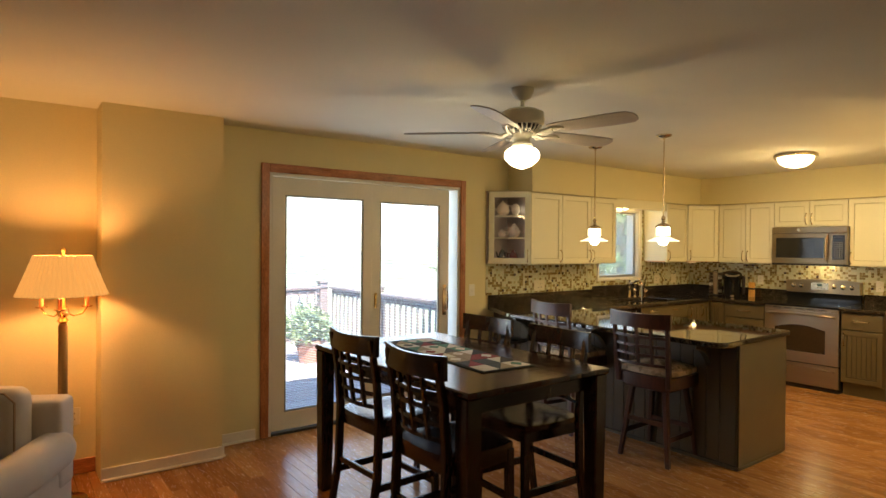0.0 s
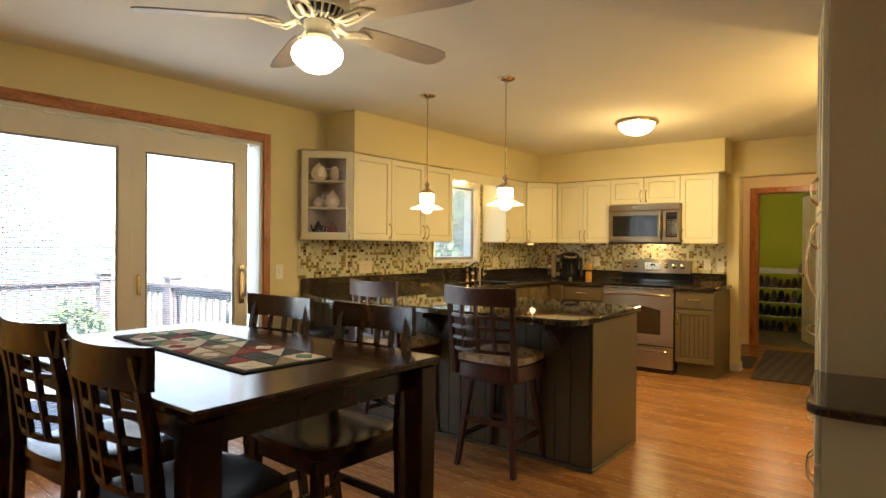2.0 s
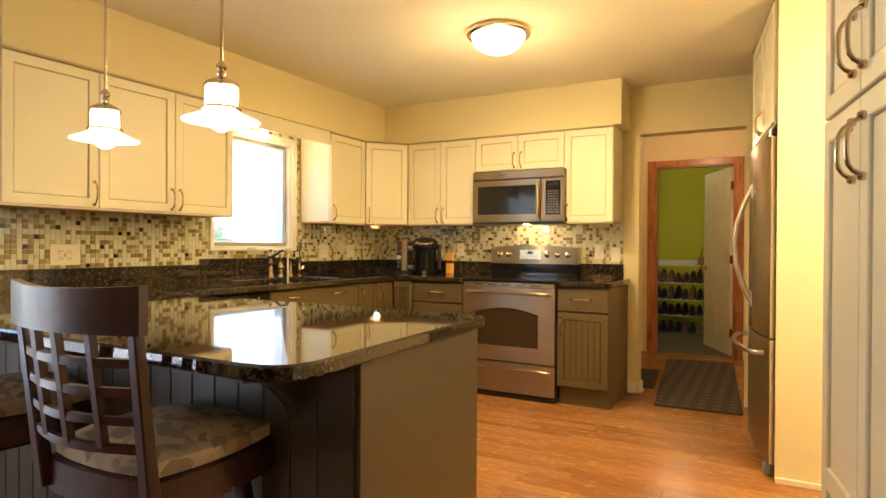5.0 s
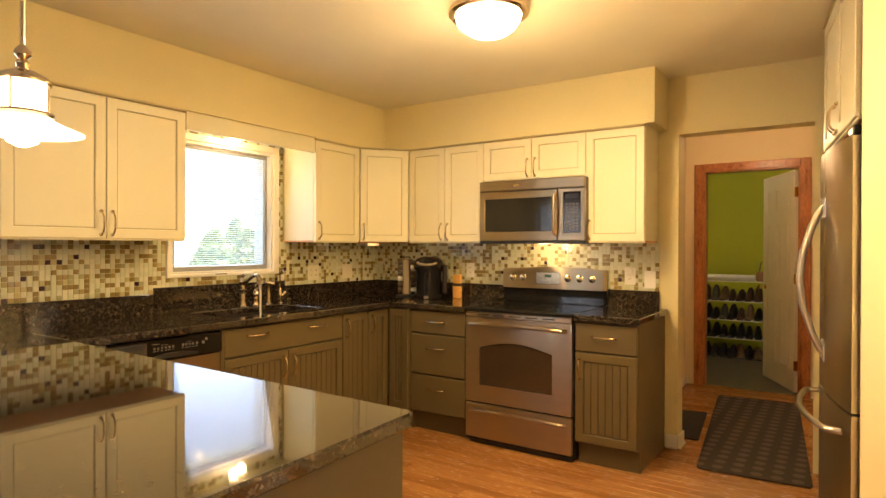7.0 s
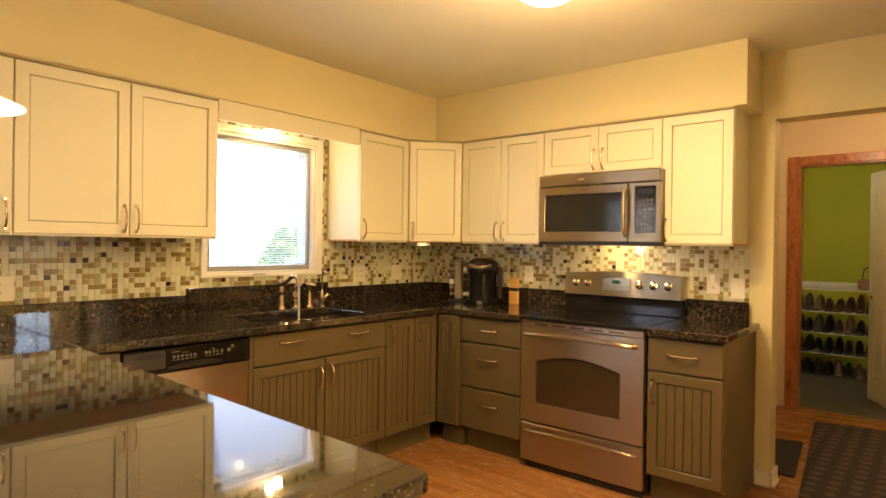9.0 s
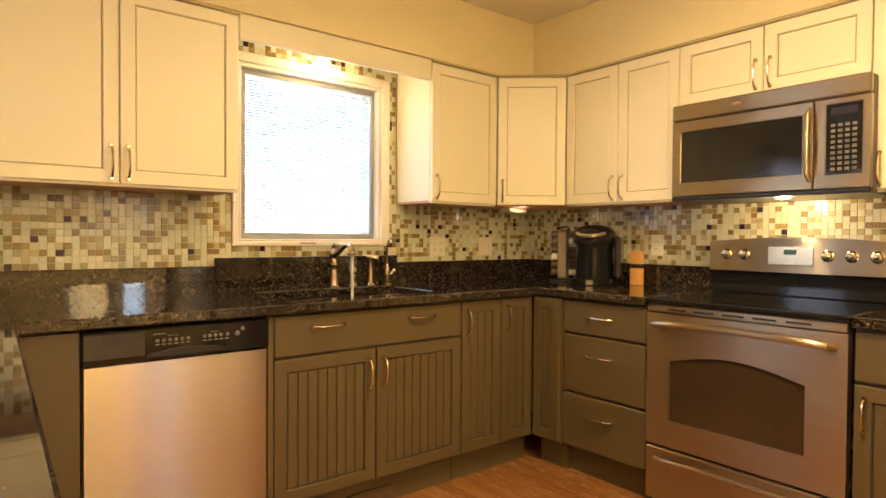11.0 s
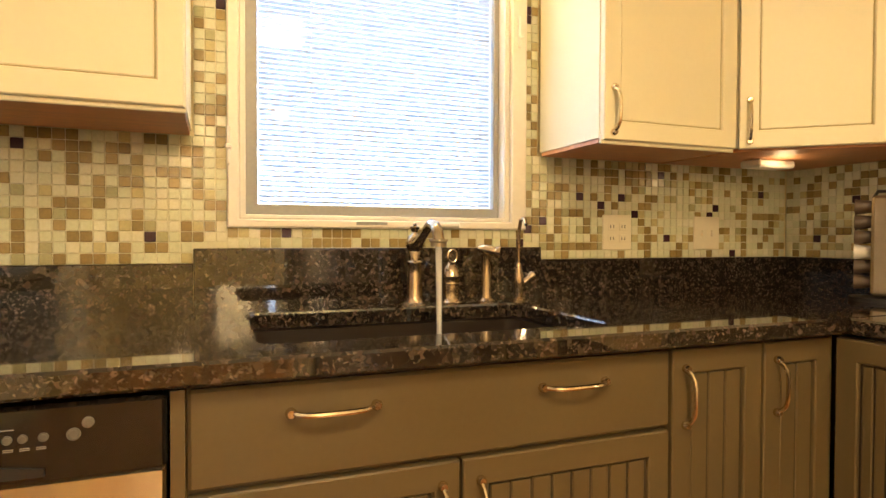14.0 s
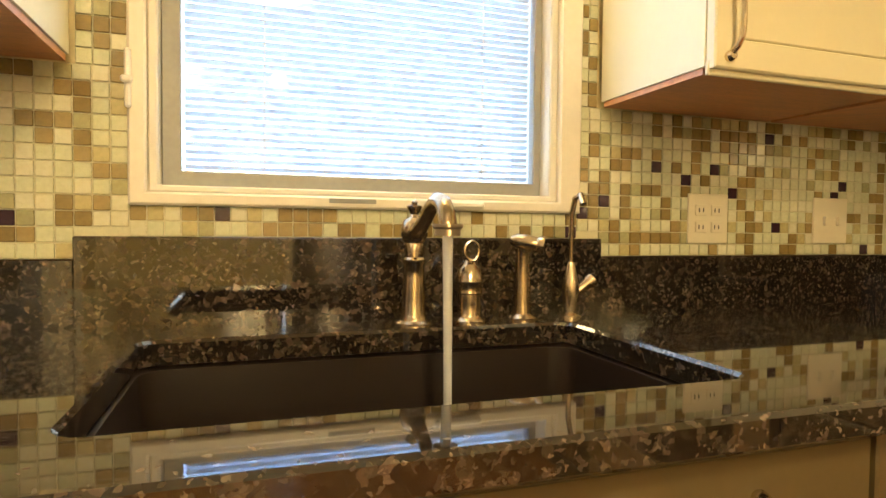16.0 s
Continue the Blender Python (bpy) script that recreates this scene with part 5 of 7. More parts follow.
# ---- dining set ----
def curved_rail(bm, x0, x1, y, z0, z1, bow, t=0.02, n=10, top=0.0):
    """A board across the chair's back, bowed backward in the middle."""
    rows = []
    for j in range(n + 1):
        s = j / n
        x = x0 + (x1 - x0) * s
        yy = y - bow * math.sin(math.pi * s)
        zt = z1 + top * math.sin(math.pi * s)
        rows.append([bm.verts.new(p) for p in ((x, yy - t / 2, z0), (x, yy + t / 2, z0), (x, yy + t / 2, zt), (x, yy - t / 2, zt))])
    for a, b in zip(rows, rows[1:]):
        for k in range(4):
            bm.faces.new((a[k], a[(k + 1) % 4], b[(k + 1) % 4], b[k]))
    bm.faces.new(rows[0]), bm.faces.new(rows[-1])
    return bm


def leg(bm, p0, p1, a, b):
    """A square leg from p0 (top, half width a) to p1 (foot, half width b)."""
    lo = [bm.verts.new((p1[0] + sx * b, p1[1] + sy * b, p1[2])) for sx, sy in ((-1, -1), (1, -1), (1, 1), (-1, 1))]
    hi = [bm.verts.new((p0[0] + sx * a, p0[1] + sy * a, p0[2])) for sx, sy in ((-1, -1), (1, -1), (1, 1), (-1, 1))]
    for k in range(4):
        bm.faces.new((lo[k], lo[(k + 1) % 4], hi[(k + 1) % 4], hi[k]))
    bm.faces.new(lo), bm.faces.new(hi)
    return bm


def bevelled(bm, w=0.004):
    bmesh.ops.recalc_face_normals(bm, faces=bm.faces)
    bmesh.ops.bevel(bm, geom=[e for e in bm.edges if e.calc_face_angle(0) > 0.6], offset=w, segments=1, affect="EDGES")
    return bm


def lattice(parent, x0, x1, y0, y1, z0, z1, bow, wood, cols=4, rows=4):
    """Crossed slats between the posts, leaning from y0 below to y1 above."""
    for i in range(1, cols):
        s = i / cols
        x = x0 + (x1 - x0) * s
        b = bow * math.sin(math.pi * s)
        bm = leg(bmesh.new(), (x, y1 - b, z1), (x, y0 - b, z0), 0.0095, 0.0095)
        part("slat", bm, wood, parent)
    for j in range(rows):
        s = j / rows
        y, z = y0 + (y1 - y0) * s, z0 + (z1 - z0) * s
        part("rail", curved_rail(bmesh.new(), x0, x1, y - 0.001, z - 0.010, z + 0.010, bow, 0.014), wood, parent, smooth=True)


SEAT_H = 0.615


def saddle(bm, w, d, z0, z1, dip, n=10):
    """A seat with a shallow hollow and rounded corners."""
    top, bot = {}, {}
    for i in range(n + 1):
        for j in range(n + 1):
            u, v = i / n * 2 - 1, j / n * 2 - 1
            uu, vv = u * math.sqrt(1 - 0.22 * v * v), v * math.sqrt(1 - 0.22 * u * u)
            x, y = uu * w / 2 * 1.05, vv * d / 2 * 1.05
            h = z1 - dip * (1 - u * u) * (1 - v * v) - (0.006 if max(abs(u), abs(v)) == 1 else 0)
            top[i, j] = bm.verts.new((x, y, h))
            bot[i, j] = bm.verts.new((x, y, z0))
    for i in range(n):
        for j in range(n):
            bm.faces.new((top[i, j], top[i + 1, j], top[i + 1, j + 1], top[i, j + 1]))
            bm.faces.new((bot[i, j], bot[i + 1, j], bot[i + 1, j + 1], bot[i, j + 1]))
    for i in range(n):
        for a, b in (((i, 0), (i + 1, 0)), ((i, n), (i + 1, n)), ((0, i), (0, i + 1)), ((n, i), (n, i + 1))):
            bm.faces.new((top[a], top[b], bot[b], bot[a]))
    return bm


ch = thing("dining_chair", "espresso wood counter-height chair with lattice back tucked at the table", "chair", (0, 0, 0), 0, "chairs at the table")
part("seat", saddle(bmesh.new(), 0.44, 0.43, SEAT_H - 0.035, SEAT_H, 0.012), ESP, ch, smooth=True)
for lo, hi in (((-0.20, -0.20, SEAT_H - 0.10), (0.20, -0.18, SEAT_H - 0.036)), ((-0.20, 0.18, SEAT_H - 0.10), (0.20, 0.20, SEAT_H - 0.036)),
               ((-0.205, -0.18, SEAT_H - 0.10), (-0.185, 0.18, SEAT_H - 0.036)), ((0.185, -0.18, SEAT_H - 0.10), (0.205, 0.18, SEAT_H - 0.036))):
    part("apron", B(lo, hi, 0.003), ESP, ch)
for sx in (-1, 1):
    part("leg", bevelled(leg(bmesh.new(), (sx * 0.19, 0.185, SEAT_H - 0.037), (sx * 0.20, 0.195, 0.0), 0.021, 0.017)), ESP, ch)
    bm = bmesh.new()
    rows = []
    for y, z, h in ((-0.265, 0.0, 0.017), (-0.215, 0.30, 0.021), (-0.205, SEAT_H, 0.021), (-0.225, 0.85, 0.018), (-0.265, 1.05, 0.014)):
        rows.append([bm.verts.new((sx * 0.205 + a * 0.017 * 1.0, y + b * h, z)) for a, b in ((-1, -1), (1, -1), (1, 1), (-1, 1))])
    for a, b in zip(rows, rows[1:]):
        for k in range(4):
            bm.faces.new((a[k], a[(k + 1) % 4], b[(k + 1) % 4], b[k]))
    bm.faces.new(rows[0]), bm.faces.new(rows[-1])
    part("back_leg", bevelled(bm), ESP, ch)
    part("stretcher", B((sx * 0.20 - 0.010, -0.21, 0.225), (sx * 0.20 + 0.010, 0.19, 0.265), 0.003), ESP, ch)
part("stretcher", B((-0.19, 0.180, 0.17), (0.19, 0.200, 0.21), 0.003), ESP, ch)
part("stretcher", B((-0.19, -0.225, 0.29), (0.19, -0.205, 0.325), 0.003), ESP, ch)
cr = part("crest_rail", curved_rail(bmesh.new(), -0.245, 0.245, -0.245, 0.965, 1.075, 0.045, 0.022, top=-0.008), ESP, ch, smooth=True)
lattice(ch, -0.195, 0.195, -0.200, -0.242, 0.68, 0.966, 0.040, ESP)
ch.matrix_world = pose(2.415, 2.63, 0, 0, 0, -90)
for x, y, r in ((2.435, 3.285, -87), (3.04, 3.395, 91), (3.03, 2.75, 88)):
    copy_thing(ch, pose(x, y, 0, 0, 0, r))

tb = thing("dining_table", "counter-height espresso wood dining table with thick square legs", "table", (2.706, 3.072, 0), 0.4)
part("tabletop", B((-0.484, -0.774, 0.890), (0.484, 0.774, 0.920), 0.007), ESPT, tb)
for lo, hi in (((-0.42, -0.70, 0.80), (-0.40, 0.70, 0.8895)), ((0.40, -0.70, 0.80), (0.42, 0.70, 0.8895)), ((-0.40, -0.70, 0.80), (0.40, -0.68, 0.8895)), ((-0.40, 0.68, 0.80), (0.40, 0.70, 0.8895))):
    part("apron", B(lo, hi, 0.003), ESP, tb)
for sx in (-1, 1):
    for sy in (-1, 1):
        part("leg", bevelled(leg(bmesh.new(), (sx * 0.435, sy * 0.715, 0.8895), (sx * 0.435, sy * 0.715, 0.0), 0.045, 0.036), 0.006), ESP, tb)

rn = thing("table_runner", "quilted patchwork table runner in black, cream, green and dark red", "table runner", (2.755, 3.105, 0.9205), -3.2)
QN, QL = 0.176, 0.540
part("backing", B((-QN, -QL, 0.0), (QN, QL, 0.005), 0.002), mat("black_green_quilt_cloth", (0.012, 0.022, 0.016), 0.9, fine=300, bump=0.4), rn, "dark green binding")
PATCH = brick_tone_mat("patchwork_cloth", [(0.30, (0.62, 0.58, 0.50)), (0.18, (0.02, 0.02, 0.02)), (0.14, (0.08, 0.20, 0.14)), (0.12, (0.22, 0.03, 0.03)), (0.12, (0.30, 0.24, 0.16)), (0.14, (0.05, 0.06, 0.06))], 0.9, per_object=True, grain=0.6)
pm = {}
bw2, bl2 = (2 * QN - 0.03) / 3, (2 * QL - 0.03) / 8


def patch_mesh(kind):
    bm = bmesh.new()
    w, l, z0, z1 = bw2 * 0.94, bl2 * 0.94, 0.0052, 0.0075
    if kind == "half":
        pts = [(-w / 2, -l / 2), (w / 2, -l / 2), (w / 2, l / 2)]
    elif kind == "other":
        pts = [(-w / 2, -l / 2 + 0.004), (w / 2 - 0.004, l / 2), (-w / 2, l / 2)]
    elif kind == "centre":
        pts = [(0, -l * 0.36), (w * 0.36, 0), (0, l * 0.36), (-w * 0.36, 0)]
        z0, z1 = 0.0076, 0.009
    else:
        pts = [(-w / 2, -l / 2), (w / 2, -l / 2), (w / 2, l / 2), (-w / 2, l / 2)]
    bm = prism(pts, z0, z1)
    bmesh.ops.recalc_face_normals(bm, faces=bm.faces)
    me = bpy.data.meshes.new("patch")
    bm.to_mesh(me)
    bm.free()
    me.materials.append(PATCH)
    return me


for kd in ("half", "other", "centre", "full"):
    pm[kd] = patch_mesh(kd)
for i in range(3):
    for j in range(8):
        kinds = ("full", "centre") if (i + j) % 2 == 0 else ("half", "other")
        for kd in kinds:
            o = new("patch", pm[kd])
            o.parent = rn
            o.location = (-QN + 0.015 + bw2 * (i + 0.5), -QL + 0.015 + bl2 * (j + 0.5), 0)

# ---- bar stools ----
CUSH = brick_tone_mat("leaf_print_cushion", [(1.0, (0.22, 0.15, 0.085))], 0.85, grain=0.9)
cn = CUSH.node_tree
vz = cn.nodes.new("ShaderNodeTexVoronoi")
vz.inputs["Scale"].default_value = 30
cr2 = cn.nodes.new("ShaderNodeValToRGB")
cr2.color_ramp.elements[0].color, cr2.color_ramp.elements[1].color = (0.24, 0.18, 0.12, 1), (0.56, 0.43, 0.28, 1)
cr2.color_ramp.elements[1].position = 0.62
kk = cr2.color_ramp.elements.new(0.3)
kk.color = (0.38, 0.27, 0.16, 1)
tcn = cn.nodes.new("ShaderNodeTexCoord")
cn.links.new(tcn.outputs["Object"], vz.inputs["Vector"])
sepc = cn.nodes.new("ShaderNodeSeparateColor")
cn.links.new(vz.outputs["Color"], sepc.inputs[0])
cn.links.new(sepc.outputs[0], cr2.inputs[0])
cn.links.new(cr2.outputs[0], cn.nodes["Principled BSDF"].inputs["Base Color"])

st = thing("bar_stool", "dark cherry bar stool with lattice back and leaf-print cushion", "bar stool", (0, 0, 0), 0, "stools at the peninsula")
part("swivel_base", B((-0.17, -0.17, 0.520), (0.17, 0.17, 0.548), 0.006), CHERRY, st)
part("seat_frame", saddle(bmesh.new(), 0.45, 0.43, 0.552, 0.640, 0.0), CHERRY, st, smooth=True)
bm = saddle(bmesh.new(), 0.42, 0.40, 0.6405, 0.682, -0.042, 14)
for v in bm.verts:
    if v.co.z > 0.66:
        v.co.z += 0.003 * math.sin(v.co.x * 60) * math.sin(v.co.y * 55)
part("cushion", bm, CUSH, st, "tan leaf-print seat cushion", smooth=True)
for sx in (-1, 1):
    for sy in (-1, 1):
        part("leg", bevelled(leg(bmesh.new(), (sx * 0.135, sy * 0.135, 0.519), (sx * 0.195, sy * 0.195, 0.0), 0.019, 0.016)), CHERRY, st)
    part("stretcher", boxes([((sx * 0.172 - 0.009, -0.165, 0.165), (sx * 0.172 + 0.009, 0.165, 0.20))], 0.003), CHERRY, st)
    part("post", bevelled(leg(bmesh.new(), (sx * 0.215, -0.262, 1.06), (sx * 0.205, -0.205, 0.56), 0.013, 0.018)), CHERRY, st)
for sy, z in ((-1, 0.27), (1, 0.21)):
    part("stretcher", boxes([((-0.16, sy * 0.165 - 0.009, z), (0.16, sy * 0.165 + 0.009, z + 0.035))], 0.003), CHERRY, st)
part("crest_rail", curved_rail(bmesh.new(), -0.245, 0.245, -0.258, 0.985, 1.095, 0.050, 0.022, top=-0.010), CHERRY, st, smooth=True)
lattice(st, -0.208, 0.208, -0.222, -0.255, 0.72, 0.986, 0.046, CHERRY)
st.matrix_world = pose(4.560, 2.905, 0, 0, 0, -88)
copy_thing(st, pose(4.585, 3.76, 0, 0, 0, -96))

rs = thing("round_stool", "backless round black bar stool with turned cherry legs near the wall", "bar stool", (4.67, 4.64, 0), 20)
part("seat", lathe(bmesh.new(), [(0.15, 0.61), (0.175, 0.62), (0.180, 0.64), (0.165, 0.655), (0.10, 0.648)], 28), BLACKM, rs, "black round seat", smooth=True)
for i in range(4):
    a = radians(45 + 90 * i)
    m = Matrix.Translation((0.21 * math.cos(a), 0.21 * math.sin(a), 0)) @ Vector((-0.09 * math.cos(a), -0.09 * math.sin(a), 0.61)).to_track_quat("Z", "Y").to_matrix().to_4x4()
    part("leg", lathe(bmesh.new(), [(0.012, 0), (0.016, 0.03), (0.013, 0.06), (0.019, 0.12), (0.014, 0.2), (0.021, 0.28), (0.013, 0.36), (0.022, 0.45), (0.015, 0.52), (0.018, 0.605)], 12, (0, 0, 0), m), CHERRY, rs, smooth=True)
for z, r in ((0.20, 0.175), (0.30, 0.16)):
    for i in range(4) if z < 0.25 else range(0, 4, 2):
        a, b = radians(45 + 90 * i), radians(135 + 90 * i)
        part("stretcher", tube(bmesh.new(), [(r * math.cos(a), r * math.sin(a), z), (r * math.cos(b), r * math.sin(b), z)], 0.009), CHERRY, rs, smooth=True)

# ---- lamps ----
GLOBE = glow("lit_opal_globe", (1.0, 0.80, 0.48), 1.3)
RIMG = glow("frosted_glass_rim", (1.0, 0.80, 0.50), 0.22)
BULB = glow("lit_bulb_glass", (1.0, 0.80, 0.50), 2.2)
FANW = mat("white_fan_enamel", (0.70, 0.66, 0.54), 0.35, var=0.05)
BLADE = mat("pale_fan_blade", (0.45, 0.39, 0.32), 0.45, var=0.12, stretch=(1, 6, 1))
FX0, FY0 = FAN
fan = thing("ceiling_fan", "white five-blade ceiling fan with lit globe over the dining table", "ceiling fan", (FX0, FY0, 0))
part("canopy", lathe(bmesh.new(), [(0.065, CZ - 0.001), (0.065, CZ - 0.02), (0.045, CZ - 0.055), (0.02, CZ - 0.07)], 24), FANW, fan, smooth=True)
part("downrod", tube(bmesh.new(), [(0, 0, CZ - 0.05), (0, 0, 2.35)], 0.012, 12), FANW, fan, smooth=True)
part("motor", lathe(bmesh.new(), [(0.03, 2.352), (0.09, 2.346), (0.124, 2.328), (0.130, 2.280), (0.116, 2.254), (0.06, 2.244)], 36), FANW, fan, smooth=True)
vr = part("vent_ring", lathe(bmesh.new(), [(0.110, 2.252), (0.094, 2.227), (0.068, 2.214)], 36), BLACKM, fan, "dark slotted vent ring", smooth=True)
for i in range(24):
    a = 2 * math.pi * i / 24
    part("rib", tube(bmesh.new(), [(0.113 * math.cos(a), 0.113 * math.sin(a), 2.253), (0.097 * math.cos(a), 0.097 * math.sin(a), 2.225), (0.070 * math.cos(a), 0.070 * math.sin(a), 2.212)], 0.0045, 6), FANW, vr)
part("light_fitter", lathe(bmesh.new(), [(0.054, 2.213), (0.054, 2.190), (0.046, 2.178), (0.046, 2.160), (0.060, 2.150), (0.060, 2.132)], 28), FANW, fan, smooth=True)
gl = part("globe", lathe(bmesh.new(), [(0.056, 2.131), (0.080, 2.122), (0.098, 2.102), (0.102, 2.080), (0.094, 2.056), (0.055, 2.022), (0.010, 2.006)], 32), GLOBE, fan, "glowing opal glass globe", smooth=True)
part("finial", lathe(bmesh.new(), [(0.006, 2.0055), (0.006, 2.001), (0.002, 1.998)], 10), FANW, fan)
for i in range(5):
    bl = part("blade", bmesh.new(), BLADE, fan)
    me = bl.data
    bm = bmesh.new()
    pts = [(0.19, -0.049), (0.274, -0.06), (0.56, -0.071), (0.655, -0.064), (0.684, -0.039), (0.693, 0.0), (0.684, 0.039), (0.655, 0.064), (0.56, 0.071), (0.274, 0.06), (0.19, 0.049)]
    lo, hi = [bm.verts.new((x, y, 0)) for x, y in pts], [bm.verts.new((x, y, 0.006)) for x, y in pts]
    for k in range(len(pts)):
        j = (k + 1) % len(pts)
        bm.faces.new((lo[k], lo[j], hi[j], hi[k]))
    bm.faces.new(lo), bm.faces.new(hi)
    bmesh.ops.recalc_face_normals(bm, faces=bm.faces)
    bm.to_mesh(me)
    bm.free()
    bl.matrix_basis = pose(0, 0, 2.215, 0, 0, 72 * i + 65) @ pose(0, 0, 0, -13, 0, 0)
    bm = bmesh.new()
    for y in (-0.03, 0.03):
        tube(bm, [(0.085, y * 0.5, 2.245), (0.12, y, 2.225), (0.16, y * 1.3, 2.235), (0.22, y * 0.9, 2.2475), (0.27, 0, 2.2485)], 0.007, 8)
    tube(bm, [(0.085, 0, 2.242), (0.14, 0, 2.230), (0.20, 0, 2.243)], 0.010, 8)
    ir = part("blade_iron", bm, FANW, fan, "scrolled white blade bracket", smooth=True)
    ir.matrix_basis = pose(0, 0, -0.033, 0, 0, 72 * i + 65)


def pendant(x, y, group="pendants over the peninsula"):
    p = thing("pendant_lamp", "small lit nickel pendant with flared glass rim over the peninsula", "pendant lamp", (x, y, 0), 0, group)
    part("canopy", lathe(bmesh.new(), [(0.062, CZ - 0.001), (0.062, CZ - 0.008), (0.050, CZ - 0.018), (0.012, CZ - 0.026), (0.012, CZ - 0.04)], 24), NICKEL, p, smooth=True)
    part("stem", tube(bmesh.new(), [(0, 0, CZ - 0.03), (0, 0, 1.800)], 0.0055, 10), NICKEL, p, smooth=True)
    part("knuckle", lathe(bmesh.new(), [(0.008, 1.812), (0.017, 1.800), (0.019, 1.789), (0.010, 1.778), (0.016, 1.768), (0.014, 1.758), (0.030, 1.750), (0.052, 1.738), (0.060, 1.728), (0.060, 1.722), (0.050, 1.720)], 24), NICKEL, p, smooth=True)
    part("collar", lathe(bmesh.new(), [(0.049, 1.7195), (0.051, 1.712), (0.051, 1.662), (0.048, 1.656)], 24), GLOBE, p, "glowing white glass collar", smooth=True)
    part("lower_ring", lathe(bmesh.new(), [(0.050, 1.6555), (0.064, 1.654), (0.067, 1.648), (0.064, 1.642), (0.044, 1.641)], 28), NICKEL, p, "nickel ring under the collar", smooth=True)
    for i in range(4):
        a = radians(45 + 90 * i)
        part("strut", tube(bmesh.new(), [(0.055 * math.cos(a), 0.055 * math.sin(a), 1.722), (0.055 * math.cos(a), 0.055 * math.sin(a), 1.654)], 0.003, 6), NICKEL, p)
    bm = bmesh.new()
    n, prof = 32, [(0.050, 1.640), (0.070, 1.634), (0.100, 1.620), (0.128, 1.609), (0.128, 1.606), (0.099, 1.616), (0.068, 1.630), (0.047, 1.636)]
    rings = [[bm.verts.new((r * math.cos(2 * math.pi * i / n), r * math.sin(2 * math.pi * i / n), z)) for i in range(n)] for r, z in prof]
    for r0, r1 in zip(rings, rings[1:] + rings[:1]):
        for i in range(n):
            bm.faces.new((r0[i], r0[(i + 1) % n], r1[(i + 1) % n], r1[i]))
    part("rim", bm, RIMG, p, "flared frosted glass rim", smooth=True)
    part("bulb", lathe(bmesh.new(), [(0.020, 1.640), (0.036, 1.624), (0.040, 1.604), (0.032, 1.583), (0.010, 1.572)], 20), BULB, p, "glowing round bulb", smooth=True)
    return p


pendant(4.912, 3.112)
pendant(4.948, 3.835)


def flush(x, y, label):
    f = thing("flush_light", label, "ceiling light", (x, y, 0))
    part("rim", lathe(bmesh.new(), [(0.185, CZ - 0.001), (0.192, CZ - 0.012), (0.190, CZ - 0.028), (0.176, CZ - 0.036), (0.160, CZ - 0.034)], 40), NICKEL, f, "brushed nickel rim", smooth=True)
    part("bowl", lathe(bmesh.new(), [(0.158, CZ - 0.0345), (0.150, CZ - 0.060), (0.128, CZ - 0.092), (0.090, CZ - 0.118), (0.04, CZ - 0.132), (0.010, CZ - 0.134)], 40), GLOBE, f, "glowing frosted glass bowl", smooth=True)
    for i in range(3):
        a = radians(100 + 120 * i)
        part("clip", tube(bmesh.new(), [(0.182 * math.cos(a), 0.182 * math.sin(a), CZ - 0.033), (0.158 * math.cos(a), 0.158 * math.sin(a), CZ - 0.062), (0.135 * math.cos(a), 0.135 * math.sin(a), CZ - 0.094)], 0.004, 6), NICKEL, f)
    return f


flush(6.76, 2.89, "round nickel flush ceiling light with glowing frosted bowl")
flush(6.10, 0.70, "round flush ceiling light with glowing bowl in the side passage")

puck = thing("valance_light", "small lit bulb in a white holder behind the valance board", "light fixture", (6.83, 4.88, 2.10))
part("holder", lathe(bmesh.new(), [(0.03, 0.0), (0.03, 0.03), (0.02, 0.05)], 16, (0, 0, -0.02)), WHITEP, puck)
part("bulb", lathe(bmesh.new(), [(0.018, -0.02), (0.032, -0.045), (0.028, -0.07), (0.008, -0.082)], 16), BULB, puck, "glowing bulb", smooth=True)

# floor lamp
SHADE = bpy.data.materials.new("pleated_lit_shade")
SHADE.use_nodes = True
sp = SHADE.node_tree.nodes["Principled BSDF"]
sp.inputs["Base Color"].default_value, sp.inputs["Roughness"].default_value = (0.50, 0.28, 0.10, 1), 0.9
sp.inputs["Emission Color"].default_value, sp.inputs["Emission Strength"].default_value = (1.0, 0.42, 0.09, 1), 0.09
fl = thing("floor_lamp", "brass floor lamp with a lit pleated shade beside the sofa", "floor lamp", (*LAMP, 0))
part("base", lathe(bmesh.new(), [(0.135, 0.0), (0.135, 0.012), (0.115, 0.022), (0.06, 0.03), (0.025, 0.06), (0.018, 0.10)], 28), BRASS, fl, smooth=True)
part("pole", lathe(bmesh.new(), [(0.020, 0.10), (0.024, 0.14), (0.026, 0.60), (0.024, 1.06), (0.018, 1.075)], 20), mat("fluted_tan_pole", (0.36, 0.24, 0.10), 0.35, 0.6, stretch=(20, 20, 0.2)), fl, "fluted tan and brass pole", smooth=True)
part("knuckle", lathe(bmesh.new(), [(0.018, 1.075), (0.032, 1.09), (0.018, 1.11), (0.035, 1.13), (0.030, 1.16), (0.012, 1.19), (0.010, 1.46)], 20), BRASS, fl, smooth=True)
